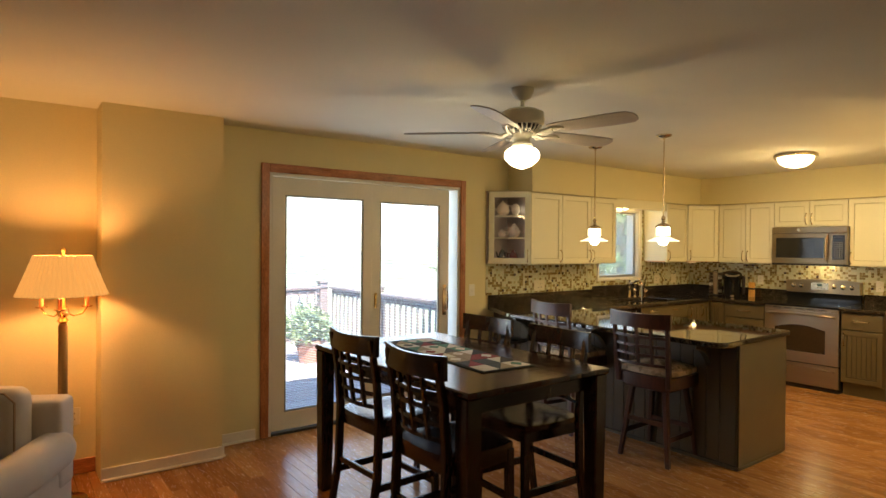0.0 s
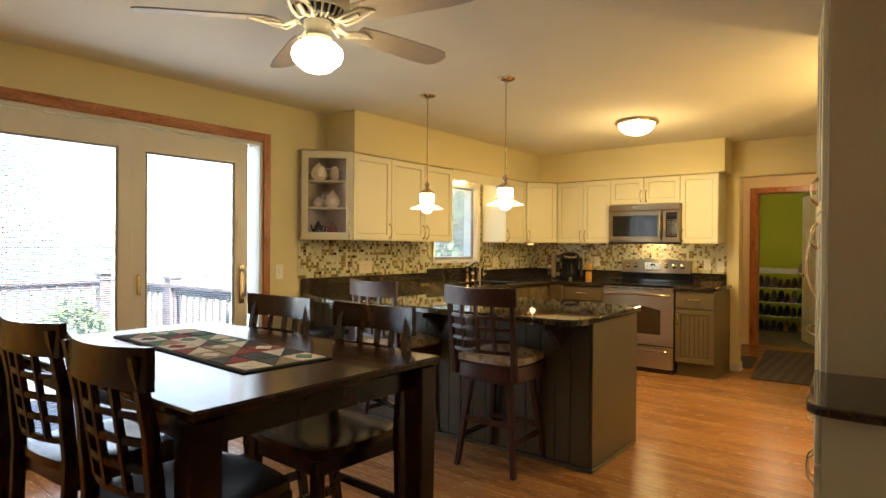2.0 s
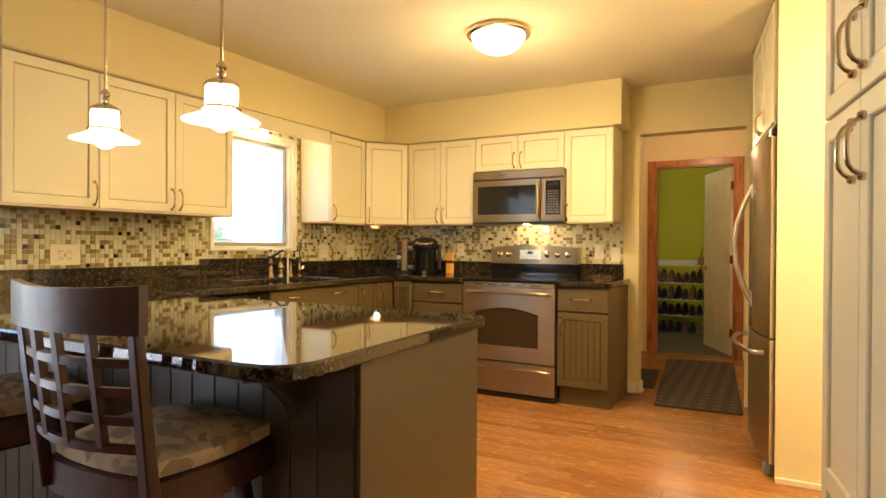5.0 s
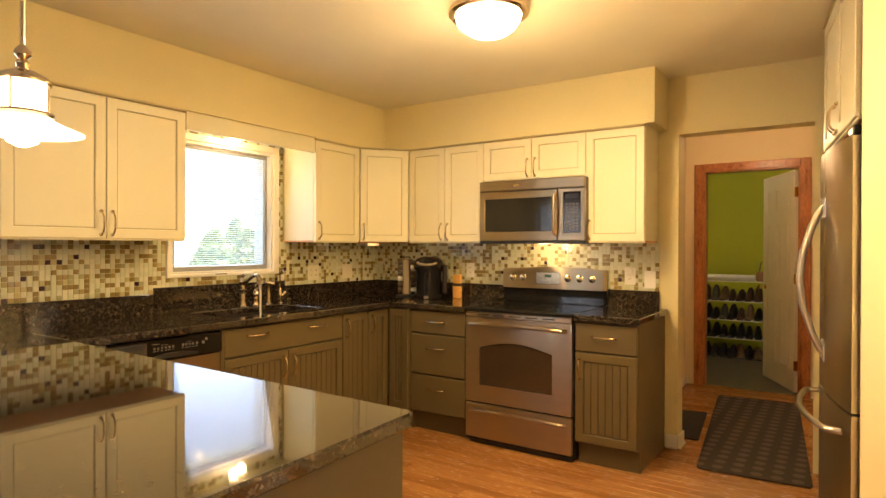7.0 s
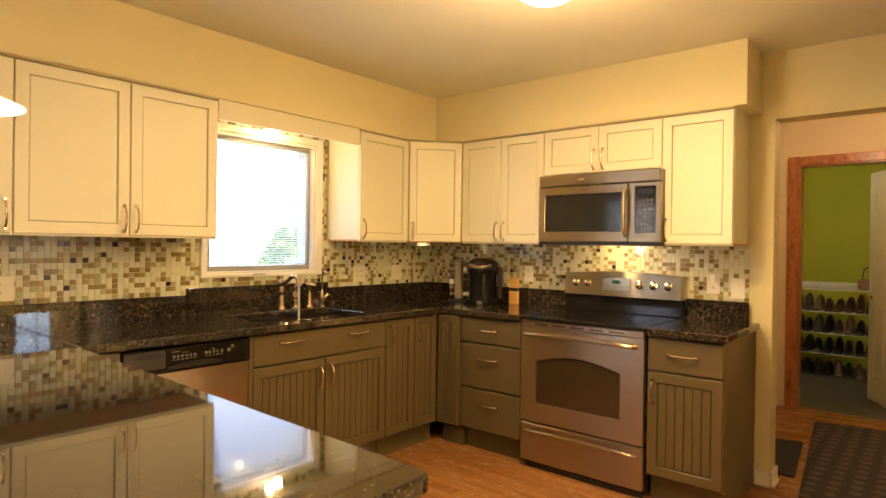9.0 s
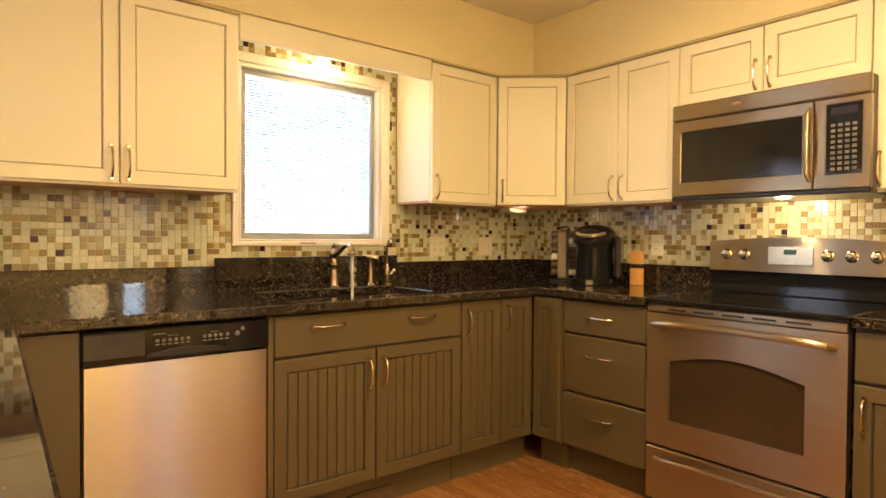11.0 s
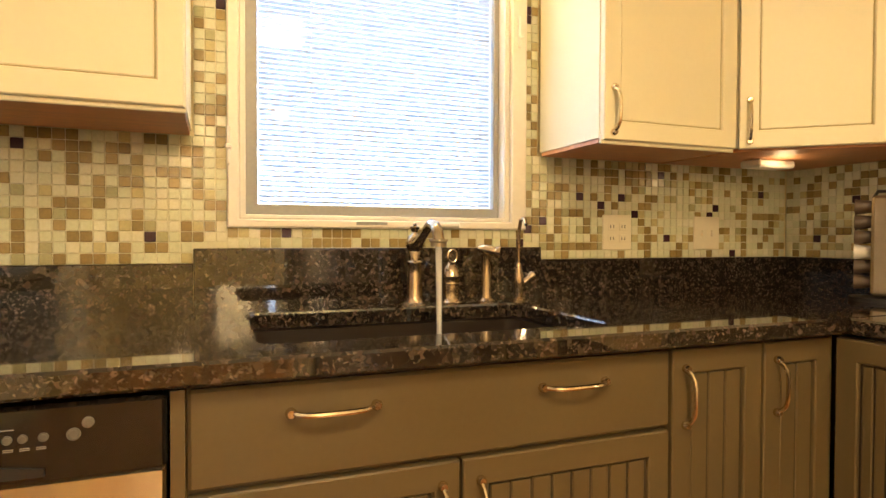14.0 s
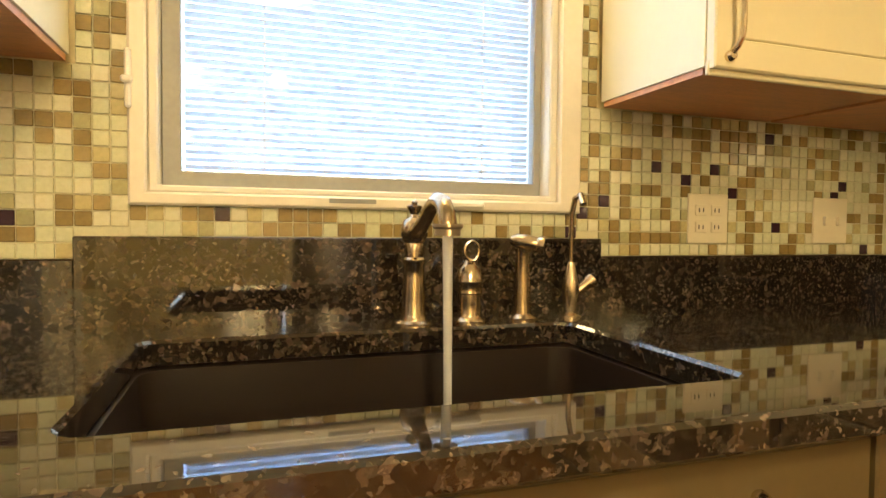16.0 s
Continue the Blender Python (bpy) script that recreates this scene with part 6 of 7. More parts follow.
for i in range(3):
    a = radians(20 + 120 * i)
    c, s = math.cos(a), math.sin(a)
    arm = part("arm", tube(bmesh.new(), [(0.02 * c, 0.02 * s, 1.14), (0.06 * c, 0.06 * s, 1.115), (0.11 * c, 0.11 * s, 1.125), (0.135 * c, 0.135 * s, 1.16)], 0.005, 8), BRASS, fl, smooth=True)
    part("cup", lathe(bmesh.new(), [(0.008, 1.160), (0.030, 1.166), (0.033, 1.172), (0.012, 1.172)], 16, (0.135 * c, 0.135 * s, 0)), BRASS, arm, smooth=True)
    part("candle_tube", tube(bmesh.new(), [(0.135 * c, 0.135 * s, 1.172), (0.135 * c, 0.135 * s, 1.235)], 0.012, 10), mat("orange_candle_tube", (0.45, 0.16, 0.06), 0.5), arm, "orange-lit candle tube", smooth=True)
bm = bmesh.new()
n = 96
prof = [(0.150, 1.480), (0.178, 1.40), (0.208, 1.32), (0.236, 1.245)]
rings = []
for r, z in prof:
    ring2 = []
    for i in range(n):
        w = 1 + (0.016 if i % 2 else -0.010) + (0.012 * math.sin(i / n * 2 * math.pi * 8))
        ring2.append(bm.verts.new((r * w * math.cos(2 * math.pi * i / n), r * w * math.sin(2 * math.pi * i / n), z)))
    rings.append(ring2)
for r0, r1 in zip(rings, rings[1:]):
    for i in range(n):
        bm.faces.new((r0[i], r0[(i + 1) % n], r1[(i + 1) % n], r1[i]))
shd = part("shade", bm, SHADE, fl, "glowing pleated cream fabric shade", smooth=False)
part("finial", lathe(bmesh.new(), [(0.004, 1.46), (0.010, 1.505), (0.014, 1.515), (0.004, 1.53)], 12), BRASS, fl, smooth=True)

# wall outlet and lamp cord
def plate(name, label, at, rz, w=0.075, h=0.118, material=WHITEP, toggles=0, sockets=0):
    p = thing(name, label, "electrical plate", at, rz)
    part("plate", B((-w / 2, -0.006, -h / 2), (w / 2, -0.0005, h / 2), 0.002), material, p)
    for i in range(toggles):
        x = (i - (toggles - 1) / 2) * 0.045
        part("toggle", B((x - 0.005, -0.014, -0.012), (x + 0.005, -0.006, 0.012), 0.002), material, p)
    for i in range(sockets):
        x = (i - (sockets - 1) / 2) * 0.046
        part("socket", boxes([((x - 0.016, -0.008, dz - 0.013), (x + 0.016, -0.006, dz + 0.013)) for dz in (-0.02, 0.02)], 0.002), material, p)
        part("slots", boxes([((x + dx - 0.0014, -0.0086, dz - 0.005), (x + dx + 0.0014, -0.0081, dz + 0.005)) for dz in (-0.02, 0.02) for dx in (-0.006, 0.006)]), BLACKM, p, kind="stuff")
    return p


plate("wall_outlet", "almond wall outlet with the floor lamp's cord plugged in", (1.00, YN, 0.39), 0, material=BEIGEP, sockets=1)
part("lamp_cord", tube(bmesh.new(), [(1.00, YN - 0.012, 0.37), (0.99, YN - 0.05, 0.33), (0.965, YN - 0.04, 0.15), (0.93, YN - 0.12, 0.008), (0.88, YN - 0.35, 0.006)], 0.004, 6), BEIGEP, None, "thin almond lamp cord running down the wall", category="cord", smooth=True)
plate("wall_outlet", "white wall outlet low beside the patio door", (4.50, YN, 0.36), 0, sockets=1)
plate("light_switch", "white toggle light switch beside the patio door", (4.445, YN, 1.105), 0, toggles=1)
plate("wall_outlet", "white double outlet plate on the mosaic tiles", (5.413, YN - 0.006, 1.120), 0, 0.165, 0.118, BEIGEP, 1, 2)
plate("wall_outlet", "almond double outlet plate on the mosaic tiles", (7.640, YN - 0.006, 1.131), 0, 0.118, 0.118, BEIGEP, 0, 2)
plate("light_switch", "almond switch plate on the mosaic tiles", (8.033, YN - 0.006, 1.131), 0, 0.118, 0.118, BEIGEP, 2, 0)
plate("wall_outlet", "white outlet behind the coffee machine", (XE - 0.006, 3.99, 1.15), -90, material=WHITEP, sockets=1)
plate("wall_outlet", "white outlet near the stove with a plugged-in charger", (XE - 0.006, 2.70, 1.14), -90, material=WHITEP, sockets=1)
plate("light_switch", "white switch plate at the end of the tiles", (XE - 0.006, 2.565, 1.12), -90, material=WHITEP, toggles=1)
part("plug_charger", B((XE - 0.035, 2.68, 1.145), (XE - 0.0145, 2.72, 1.20), 0.005), WHITEP, None, "small white plug-in device on the outlet", category="charger")
part("under_cabinet_light", B((8.00, 4.72, UZ0 - 0.026), (8.16, 4.80, UZ0 - 0.001), 0.006), WHITEP, None, "small white plastic box under the wall cabinet", category="light fixture")

# ---- sofa ----
CLOTH = mat("white_sofa_cloth", (0.66, 0.62, 0.58), 0.9, scale=4, fine=260, bump=0.35, var=0.06)


def pillow_box(lo, hi, r, material, name, parent, label="", puff=0.0, nu=28, nv=18):
    """A soft block: its sides stay nearly flat and its corners are rounded by about r."""
    bm = bmesh.new()
    c = [(a + b) / 2 for a, b in zip(lo, hi)]
    h = [(b - a) / 2 for a, b in zip(lo, hi)]

    def soften(p, k):
        """Moves a point of a box inward so that the box's corners become round."""
        rr = min(r, min(h) * 0.98)
        q = [max(-(h[i] - rr), min(h[i] - rr, p[i])) for i in range(3)]
        d = Vector([p[i] - q[i] for i in range(3)])
        return Vector(q) + (d.normalized() * rr if d.length > 1e-6 else Vector((0, 0, 0)))

    n = 12
    seen = {}

    def vert(g):
        if g not in seen:
            p = []
            for i in range(3):
                s = g[i] / n * 2 - 1
                s = math.copysign(1 - (1 - abs(s)) ** 1.8, s)
                p.append(s * h[i])
            q = soften(p, 0)
            seen[g] = bm.verts.new([c[i] + q[i] for i in range(3)])
        return seen[g]

    for ax in range(3):
        a, b = [i for i in range(3) if i != ax]
        for side in (0, n):
            for i in range(n):
                for j in range(n):
                    quad = []
                    for di, dj in ((0, 0), (1, 0), (1, 1), (0, 1)):
                        g = [0, 0, 0]
                        g[ax], g[a], g[b] = side, i + di, j + dj
                        quad.append(vert(tuple(g)))
                    bm.faces.new(quad)
    return part(name, bm, material, parent, label, smooth=True)


so = thing("sofa", "white slipcovered sofa with rounded arm and loose back cushion", "sofa", (0.925, 3.99, 0), -29)
pillow_box((-1.60, -0.84, 0.015), (-0.004, -0.01, 0.40), 0.02, CLOTH, "body", so)
pillow_box((-0.13, -0.82, 0.38), (0.0, -0.05, 0.52), 0.03, CLOTH, "arm", so)
bm = bmesh.new()
tube(bm, [(-0.035, -0.865, 0.50), (-0.035, -0.855, 0.50), (-0.035, -0.83, 0.50), (-0.035, -0.45, 0.50), (-0.035, -0.14, 0.505), (-0.035, -0.09, 0.505), (-0.035, -0.06, 0.505)],
     [0.07, 0.09, 0.102, 0.104, 0.102, 0.085, 0.05], 22)
part("arm_roll", bm, CLOTH, so, smooth=True)
pillow_box((-1.50, -0.80, 0.39), (-0.14, -0.16, 0.53), 0.05, CLOTH, "seat_cushion", so)
pillow_box((-1.60, -0.17, 0.30), (0.004, 0.0, 0.765), 0.035, CLOTH, "backrest", so)
pillow_box((-0.78, -0.34, 0.52), (-0.10, -0.165, 0.86), 0.07, CLOTH, "back_cushion", so)
part("piping", tube(bmesh.new(), [(-0.76, -0.335, 0.78), (-0.74, -0.335, 0.845), (-0.16, -0.335, 0.845), (-0.115, -0.335, 0.80), (-0.115, -0.335, 0.57)], 0.005, 6), mat("tan_piping", (0.42, 0.30, 0.22), 0.8), so, "thin tan seam piping", smooth=True)

# ---- sink taps ----
BZ = ZT
fc = thing("faucet", "antique brass-nickel traditional kitchen faucet with running water", "faucet", (6.880, 4.853, BZ), 0)
part("column", lathe(bmesh.new(), [(0.034, 0), (0.034, 0.004), (0.026, 0.008), (0.024, 0.014), (0.0225, 0.02), (0.0215, 0.05), (0.019, 0.085), (0.0175, 0.106), (0.020, 0.110), (0.020, 0.117), (0.0165, 0.121), (0.017, 0.140), (0.016, 0.146), (0.019, 0.150), (0.024, 0.160), (0.025, 0.172), (0.020, 0.186), (0.009, 0.193), (0.007, 0.198), (0.014, 0.210), (0.014, 0.213), (0.005, 0.216), (0.006, 0.220), (0.002, 0.224)], 26), FAUC, fc, smooth=True)
part("spout", tube(bmesh.new(), [(0.0, 0.0, 0.168), (0.0, -0.03, 0.170), (0.001, -0.065, 0.188), (0.002, -0.095, 0.208), (0.003, -0.125, 0.218), (0.004, -0.150, 0.213), (0.004, -0.168, 0.196), (0.004, -0.174, 0.176)], [0.019, 0.014, 0.012, 0.0125, 0.013, 0.0135, 0.014, 0.015], 14), FAUC, fc, "curved nickel spout", smooth=True)
part("spout_tip", lathe(bmesh.new(), [(0.020, 0.0), (0.020, 0.010), (0.024, 0.013), (0.024, 0.018)], 18, (0.004, -0.174, 0.162)), STEEL, fc, smooth=True)
wm = bpy.data.materials.new("running_water")
wm.use_nodes = True
wp = wm.node_tree.nodes["Principled BSDF"]
wp.inputs["Base Color"].default_value, wp.inputs["Roughness"].default_value, wp.inputs["Transmission Weight"].default_value, wp.inputs["IOR"].default_value = (0.9, 0.92, 0.94, 1), 0.08, 0.55, 1.33
part("water_stream", tube(bmesh.new(), [(0.004, -0.174, 0.163), (0.005, -0.175, 0.05), (0.006, -0.176, -0.10), (0.006, -0.176, -0.236)], [0.0085, 0.0072, 0.0065, 0.007], 12), wm, fc, "thin stream of running water", smooth=True)
lv = thing("faucet_lever", "small bell-shaped brass lever tap with a ring handle", "faucet", (6.987, 4.853, BZ), 0)
part("body", lathe(bmesh.new(), [(0.032, 0), (0.032, 0.004), (0.024, 0.009), (0.022, 0.014), (0.023, 0.035), (0.0225, 0.052), (0.025, 0.055), (0.0245, 0.058), (0.0245, 0.074), (0.026, 0.076), (0.022, 0.098), (0.012, 0.108), (0.007, 0.118)], 22), FAUC, lv, smooth=True)
part("ring_handle", tube(bmesh.new(), [(0.014 * math.sin(t), -0.012, 0.132 - 0.018 * math.cos(t)) for t in [2 * math.pi * j / 16 for j in range(17)]], 0.003, 8), FAUC, lv, smooth=True)
sy = thing("side_sprayer", "antique brass side sprayer with a small cross head", "faucet", (7.096, 4.853, BZ), 0)
part("body", lathe(bmesh.new(), [(0.029, 0), (0.029, 0.005), (0.019, 0.012), (0.017, 0.03), (0.0155, 0.08), (0.013, 0.125), (0.016, 0.135)], 20), FAUC, sy, smooth=True)
part("head", lathe(bmesh.new(), [(0.008, -0.03), (0.013, -0.02), (0.016, 0.0), (0.014, 0.02), (0.018, 0.026), (0.018, 0.034), (0.006, 0.036)], 18, (0, 0, 0), Matrix.Translation((0.005, -0.004, 0.148)) @ pose(0, 0, 0, 100, 0, 60)), FAUC, sy, smooth=True)
fw = thing("water_filter_tap", "slim brass filtered-water tap with an upright spout", "faucet", (7.201, 4.853, BZ), 0)
part("body", lathe(bmesh.new(), [(0.023, 0), (0.023, 0.005), (0.012, 0.010), (0.013, 0.025), (0.018, 0.05), (0.015, 0.075), (0.008, 0.105), (0.006, 0.11)], 20), FAUC, fw, smooth=True)
part("spout", tube(bmesh.new(), [(0, 0, 0.10), (0.0, 0, 0.20), (0.0, -0.012, 0.235), (-0.002, -0.035, 0.240), (-0.004, -0.05, 0.222)], 0.0055, 10), FAUC, fw, smooth=True)
part("knob", lathe(bmesh.new(), [(0.009, 0), (0.010, 0.03), (0.014, 0.036), (0.014, 0.046), (0.005, 0.05)], 16, (0, 0, 0), Matrix.Translation((0.012, 0, 0.048)) @ pose(0, 0, 0, 0, 55, 0)), FAUC, fw, smooth=True)

# ---- coffee corner ----
kg = thing("coffee_machine", "glossy black single-cup coffee machine with silver lid handle", "coffee machine", (8.19, 4.235, ZT), -62)
part("base", lathe(bmesh.new(), [(0.112, 0.0), (0.118, 0.008), (0.118, 0.030), (0.112, 0.0345)], 32, (0, 0, 0), Matrix.Diagonal((1, 1.3, 1, 1))), BLACKG, kg, smooth=True)
part("body", lathe(bmesh.new(), [(0.100, 0.035), (0.103, 0.20), (0.106, 0.219)], 32, (0, 0, 0), Matrix.Diagonal((1, 1.25, 1, 1))), BLACKG, kg, smooth=True)
part("brew_head", lathe(bmesh.new(), [(0.106, 0.2195), (0.118, 0.235), (0.122, 0.262), (0.116, 0.292), (0.092, 0.318), (0.05, 0.332), (0.01, 0.335)], 32, (0, 0, 0), Matrix.Diagonal((1, 1.3, 1, 1))), BLACKG, kg, "domed glossy black lid", smooth=True)
part("lid_handle", tube(bmesh.new(), [(-0.075, -0.118, 0.285), (-0.05, -0.150, 0.274), (0.0, -0.168, 0.270), (0.05, -0.150, 0.274), (0.075, -0.118, 0.285)], 0.011, 10), STEEL, kg, "silver lid handle", smooth=True)
part("side_tank", B((0.112, -0.06, 0.035), (0.150, 0.10, 0.27), 0.015), mat("smoky_tank", (0.05, 0.04, 0.04), 0.08, bump=0), kg, "smoky water tank")
part("front_badge", B((-0.018, -0.157, 0.004), (0.018, -0.148, 0.030), 0.002), STEEL, kg, "small silver front strip")
pr = thing("pod_carousel", "silver and black coffee pod holder stacked with pods", "pod holder", (8.215, 4.47, ZT), -62)
part("base", lathe(bmesh.new(), [(0.09, 0), (0.09, 0.012), (0.02, 0.018)], 24), BLACKM, pr, smooth=True)
part("column", B((-0.030, -0.062, 0.018), (0.030, 0.030, 0.31), 0.008), STEEL, pr, "silver column")
part("top_handle", tube(bmesh.new(), [(-0.03, 0, 0.305), (-0.02, 0, 0.325), (0.02, 0, 0.325), (0.03, 0, 0.305)], 0.005, 8), BLACKM, pr, smooth=True)
PODM = mat("dark_and_pale_pods", (0.10, 0.07, 0.05), 0.4)
for i in (0, 2):
    for j in range(6):
        a = radians(90 * i)
        m = Matrix.Translation((0.052 * math.cos(a), 0.052 * math.sin(a), 0.055 + j * 0.045)) @ pose(0, 0, 0, 0, 90, 90 * i)
        part("pod", lathe(bmesh.new(), [(0.017, -0.022), (0.022, 0.018), (0.024, 0.020), (0.024, 0.023)], 14, (0, 0, 0), m), PODM if (i + j) % 4 else WHITEP, pr, smooth=True)
kb = thing("cutting_board", "orange wood block with a black band leaning by the coffee machine", "cutting board", (8.33, 4.05, ZT), -90)
part("block", B((-0.035, -0.02, 0.0), (0.035, 0.015, 0.19), 0.004), mat("orange_wood", (0.70, 0.37, 0.09), 0.4, stretch=(8, 8, 1), var=0.2), kb)
part("band", B((-0.0355, -0.0205, 0.095), (0.0355, 0.0155, 0.118), 0.001), BLACKM, kb, "black band")

# ---- entry, mats and closet ----
MATM = bpy.data.materials.new("patterned_floor_mat")
MATM.use_nodes = True
mt = MATM.node_tree
mco, mvo, mrp = mt.nodes.new("ShaderNodeTexCoord"), mt.nodes.new("ShaderNodeTexVoronoi"), mt.nodes.new("ShaderNodeValToRGB")
mvo.inputs["Scale"].default_value, mvo.inputs["Randomness"].default_value = 9.5, 0.0
mt.links.new(mco.outputs["Object"], mvo.inputs["Vector"])
mt.links.new(mvo.outputs["Distance"], mrp.inputs[0])
mrp.color_ramp.elements[0].position, mrp.color_ramp.elements[0].color = 0.29, (0.080, 0.058, 0.045, 1)
mrp.color_ramp.elements[1].position, mrp.color_ramp.elements[1].color = 0.35, (0.028, 0.018, 0.014, 1)
mt.links.new(mrp.outputs[0], mt.nodes["Principled BSDF"].inputs["Base Color"])
mt.nodes["Principled BSDF"].inputs["Roughness"].default_value = 0.85
fm = thing("floor_mat", "long dark brown mat with rows of round dots in the entry", "rug", (0, 0, 0.0005))
bm = bmesh.new()
slab(bm, rounded([(8.16, 1.61), (8.13, 2.212), (10.12, 2.395), (10.20, 1.775)], [0.04] * 4), 0.0, 0.010, b=0.003)
part("mat_top", bm, MATM, fm)
fm2 = thing("door_mat", "small plain black door mat in the entry", "rug", (0, 0, 0.0005))
bm = bmesh.new()
slab(bm, rounded([(8.69, 2.30), (8.66, 2.745), (9.40, 2.745), (9.47, 2.375)], [0.02] * 4), 0.0, 0.008, b=0.003)
part("mat_top", bm, mat("black_ribbed_mat", (0.02, 0.017, 0.015), 0.9, stretch=(1, 12, 1), bump=0.4), fm2)

dr = thing("door_frame", "reddish stained oak door frame of the closet room", "door frame", (0, 0, 0))
dr["kind"] = "structure"
part("jamb", boxes([((10.480, 2.588, 0), (10.499, 2.673, 2.148)), ((10.480, 1.700, 0), (10.499, 1.785, 2.148))], 0.004), OAK, dr)
part("head_casing", B((10.480, 1.7855, 2.076), (10.499, 2.5875, 2.148), 0.004), OAKH, dr)
part("lining", boxes([((10.499, 2.575, 0), (10.625, 2.591, 2.080)), ((10.499, 1.784, 0), (10.625, 1.800, 2.080)), ((10.499, 1.800, 2.064), (10.625, 2.575, 2.080))], 0.002), OAK, dr)
dl = thing("closet_door", "white six-panel door standing open into the green room", "door", (10.63, 1.806, 0.01), 24.5)
part("leaf", B((0.0, 0.0, 0.0), (0.765, 0.032, 2.048), 0.003), TRIMW, dl)
for face, y0, y1 in ((0, -0.0005, 0.004), (1, 0.028, 0.0335)):
    for px0, px1 in ((0.11, 0.345), (0.42, 0.655)):
        for z0, z1 in ((0.20, 0.86), (1.02, 1.58), (1.68, 1.90)):
            bm = framed((px0, px1, z0, z1), (px0 + 0.02, px1 - 0.02, z0 + 0.02, z1 - 0.02), 0.032 if face else -0.006, 0.038 if face else 0.0, 0.003)
            part("panel_moulding", bm, TRIMW, dl)
            part("panel", B((px0 + 0.035, 0.0325 if face else -0.005, z0 + 0.035), (px1 - 0.035, 0.036 if face else -0.0005, z1 - 0.035), 0.003), TRIMW, dl)
part("door_knob", lathe(bmesh.new(), [(0.028, 0), (0.028, 0.006), (0.010, 0.012), (0.010, 0.035), (0.026, 0.045), (0.026, 0.06), (0.010, 0.066)], 18, (0, 0, 0), Matrix.Translation((0.70, 0.0325, 0.93)) @ pose(0, 0, 0, -90, 0, 0)), BRASS, dl, smooth=True)
for z in (0.20, 1.0, 1.80):
    part("hinge", B((-0.012, 0.005, z), (0.0, 0.036, z + 0.09), 0.002), BRASS, dl, "dark brass hinge")

rk = thing("shoe_rack", "white metal shoe rack with four crowded shelves in the green room", "shoe rack", (12.20, 2.05, 0))
for z in (0.24, 0.46, 0.69, 0.93):
    bm = bmesh.new()
    box(bm, (0.0, 0.0, z - 0.005), (0.28, 1.25, z + 0.005), 0.002)
    part("shelf", bm, WHITEP, rk, "thin white shelf")
for x in (0, 0.28):
    for y in (0, 1.25):
        part("upright", tube(bmesh.new(), [(x, y, 0), (x, y, 0.95)], 0.009, 8), WHITEP, rk)
SHOEC = [mat("black_leather", (0.015, 0.013, 0.012), 0.4), mat("brown_leather", (0.08, 0.035, 0.02), 0.4), mat("grey_canvas", (0.12, 0.11, 0.10), 0.8), mat("tan_suede", (0.24, 0.15, 0.09), 0.8)]


def shoe(at, rz, h, material, label):
    s = thing("shoe", label, "shoe", at, rz, "shoes on the rack")
    bm = bmesh.new()
    rows = []
    for x, w, z in ((-0.13, 0.030, 0.040), (-0.10, 0.042, 0.062), (-0.04, 0.046, 0.085), (0.02, 0.043, h), (0.09, 0.043, h + 0.01), (0.13, 0.034, h * 0.9)):
        rows.append([bm.verts.new(p) for p in ((x, -w, 0.016), (x, w, 0.016), (x, w * 0.8, z * 0.7), (x, w * 0.3, z), (x, -w * 0.3, z), (x, -w * 0.8, z * 0.7))])
    for a, b in zip(rows, rows[1:]):
        for k in range(6):
            bm.faces.new((a[k], a[(k + 1) % 6], b[(k + 1) % 6], b[k]))
    bm.faces.new(rows[0]), bm.faces.new(rows[-1])
    part("upper", bm, material, s, smooth=True)
    part("sole", B((-0.135, -0.036, 0.0), (0.135, 0.036, 0.0155), 0.006), BLACKM, s)
    return s


rs2 = random.Random(9)
for z in (0.0, 0.246, 0.466, 0.696):
    for i in range(13):
        c = rs2.choice((0, 0, 0, 0, 1, 1, 2, 3))
        shoe((12.335, 2.105 + i * 0.095, z), rs2.uniform(-8, 8), rs2.uniform(0.12, 0.185), SHOEC[c],
             ("black leather shoe", "brown leather shoe", "grey canvas shoe", "tan suede shoe")[c] + " on the metal rack")
bk = thing("folded_blanket", "cream folded blanket on top of the shoe rack", "blanket", (12.33, 2.72, 0.936))
pillow_box((-0.12, -0.40, 0.0), (0.12, 0.36, 0.07), 0.03, CLOTH, "cloth", bk)
hb = thing("handbag", "tan handbag on top of the shoe rack", "bag", (12.33, 2.20, 0.936))
pillow_box((-0.06, -0.12, 0.0), (0.06, 0.12, 0.12), 0.03, mat("tan_bag_leather", (0.30, 0.14, 0.07), 0.5), "body", hb)
part("strap", tube(bmesh.new(), [(0, -0.09, 0.10), (0, -0.07, 0.22), (0, 0.0, 0.27), (0, 0.07, 0.22), (0, 0.09, 0.10)], 0.007, 8), SHOEC[1], hb, smooth=True)
part("toe_vent", boxes([((6.66 + i * 0.0085, 4.352, 0.030), (6.6645 + i * 0.0085, 4.364, 0.075)) for i in range(30)]), mat("brown_register", (0.17, 0.11, 0.06), 0.5), None, "brown heating register in the sink cabinet's plinth", "stuff")


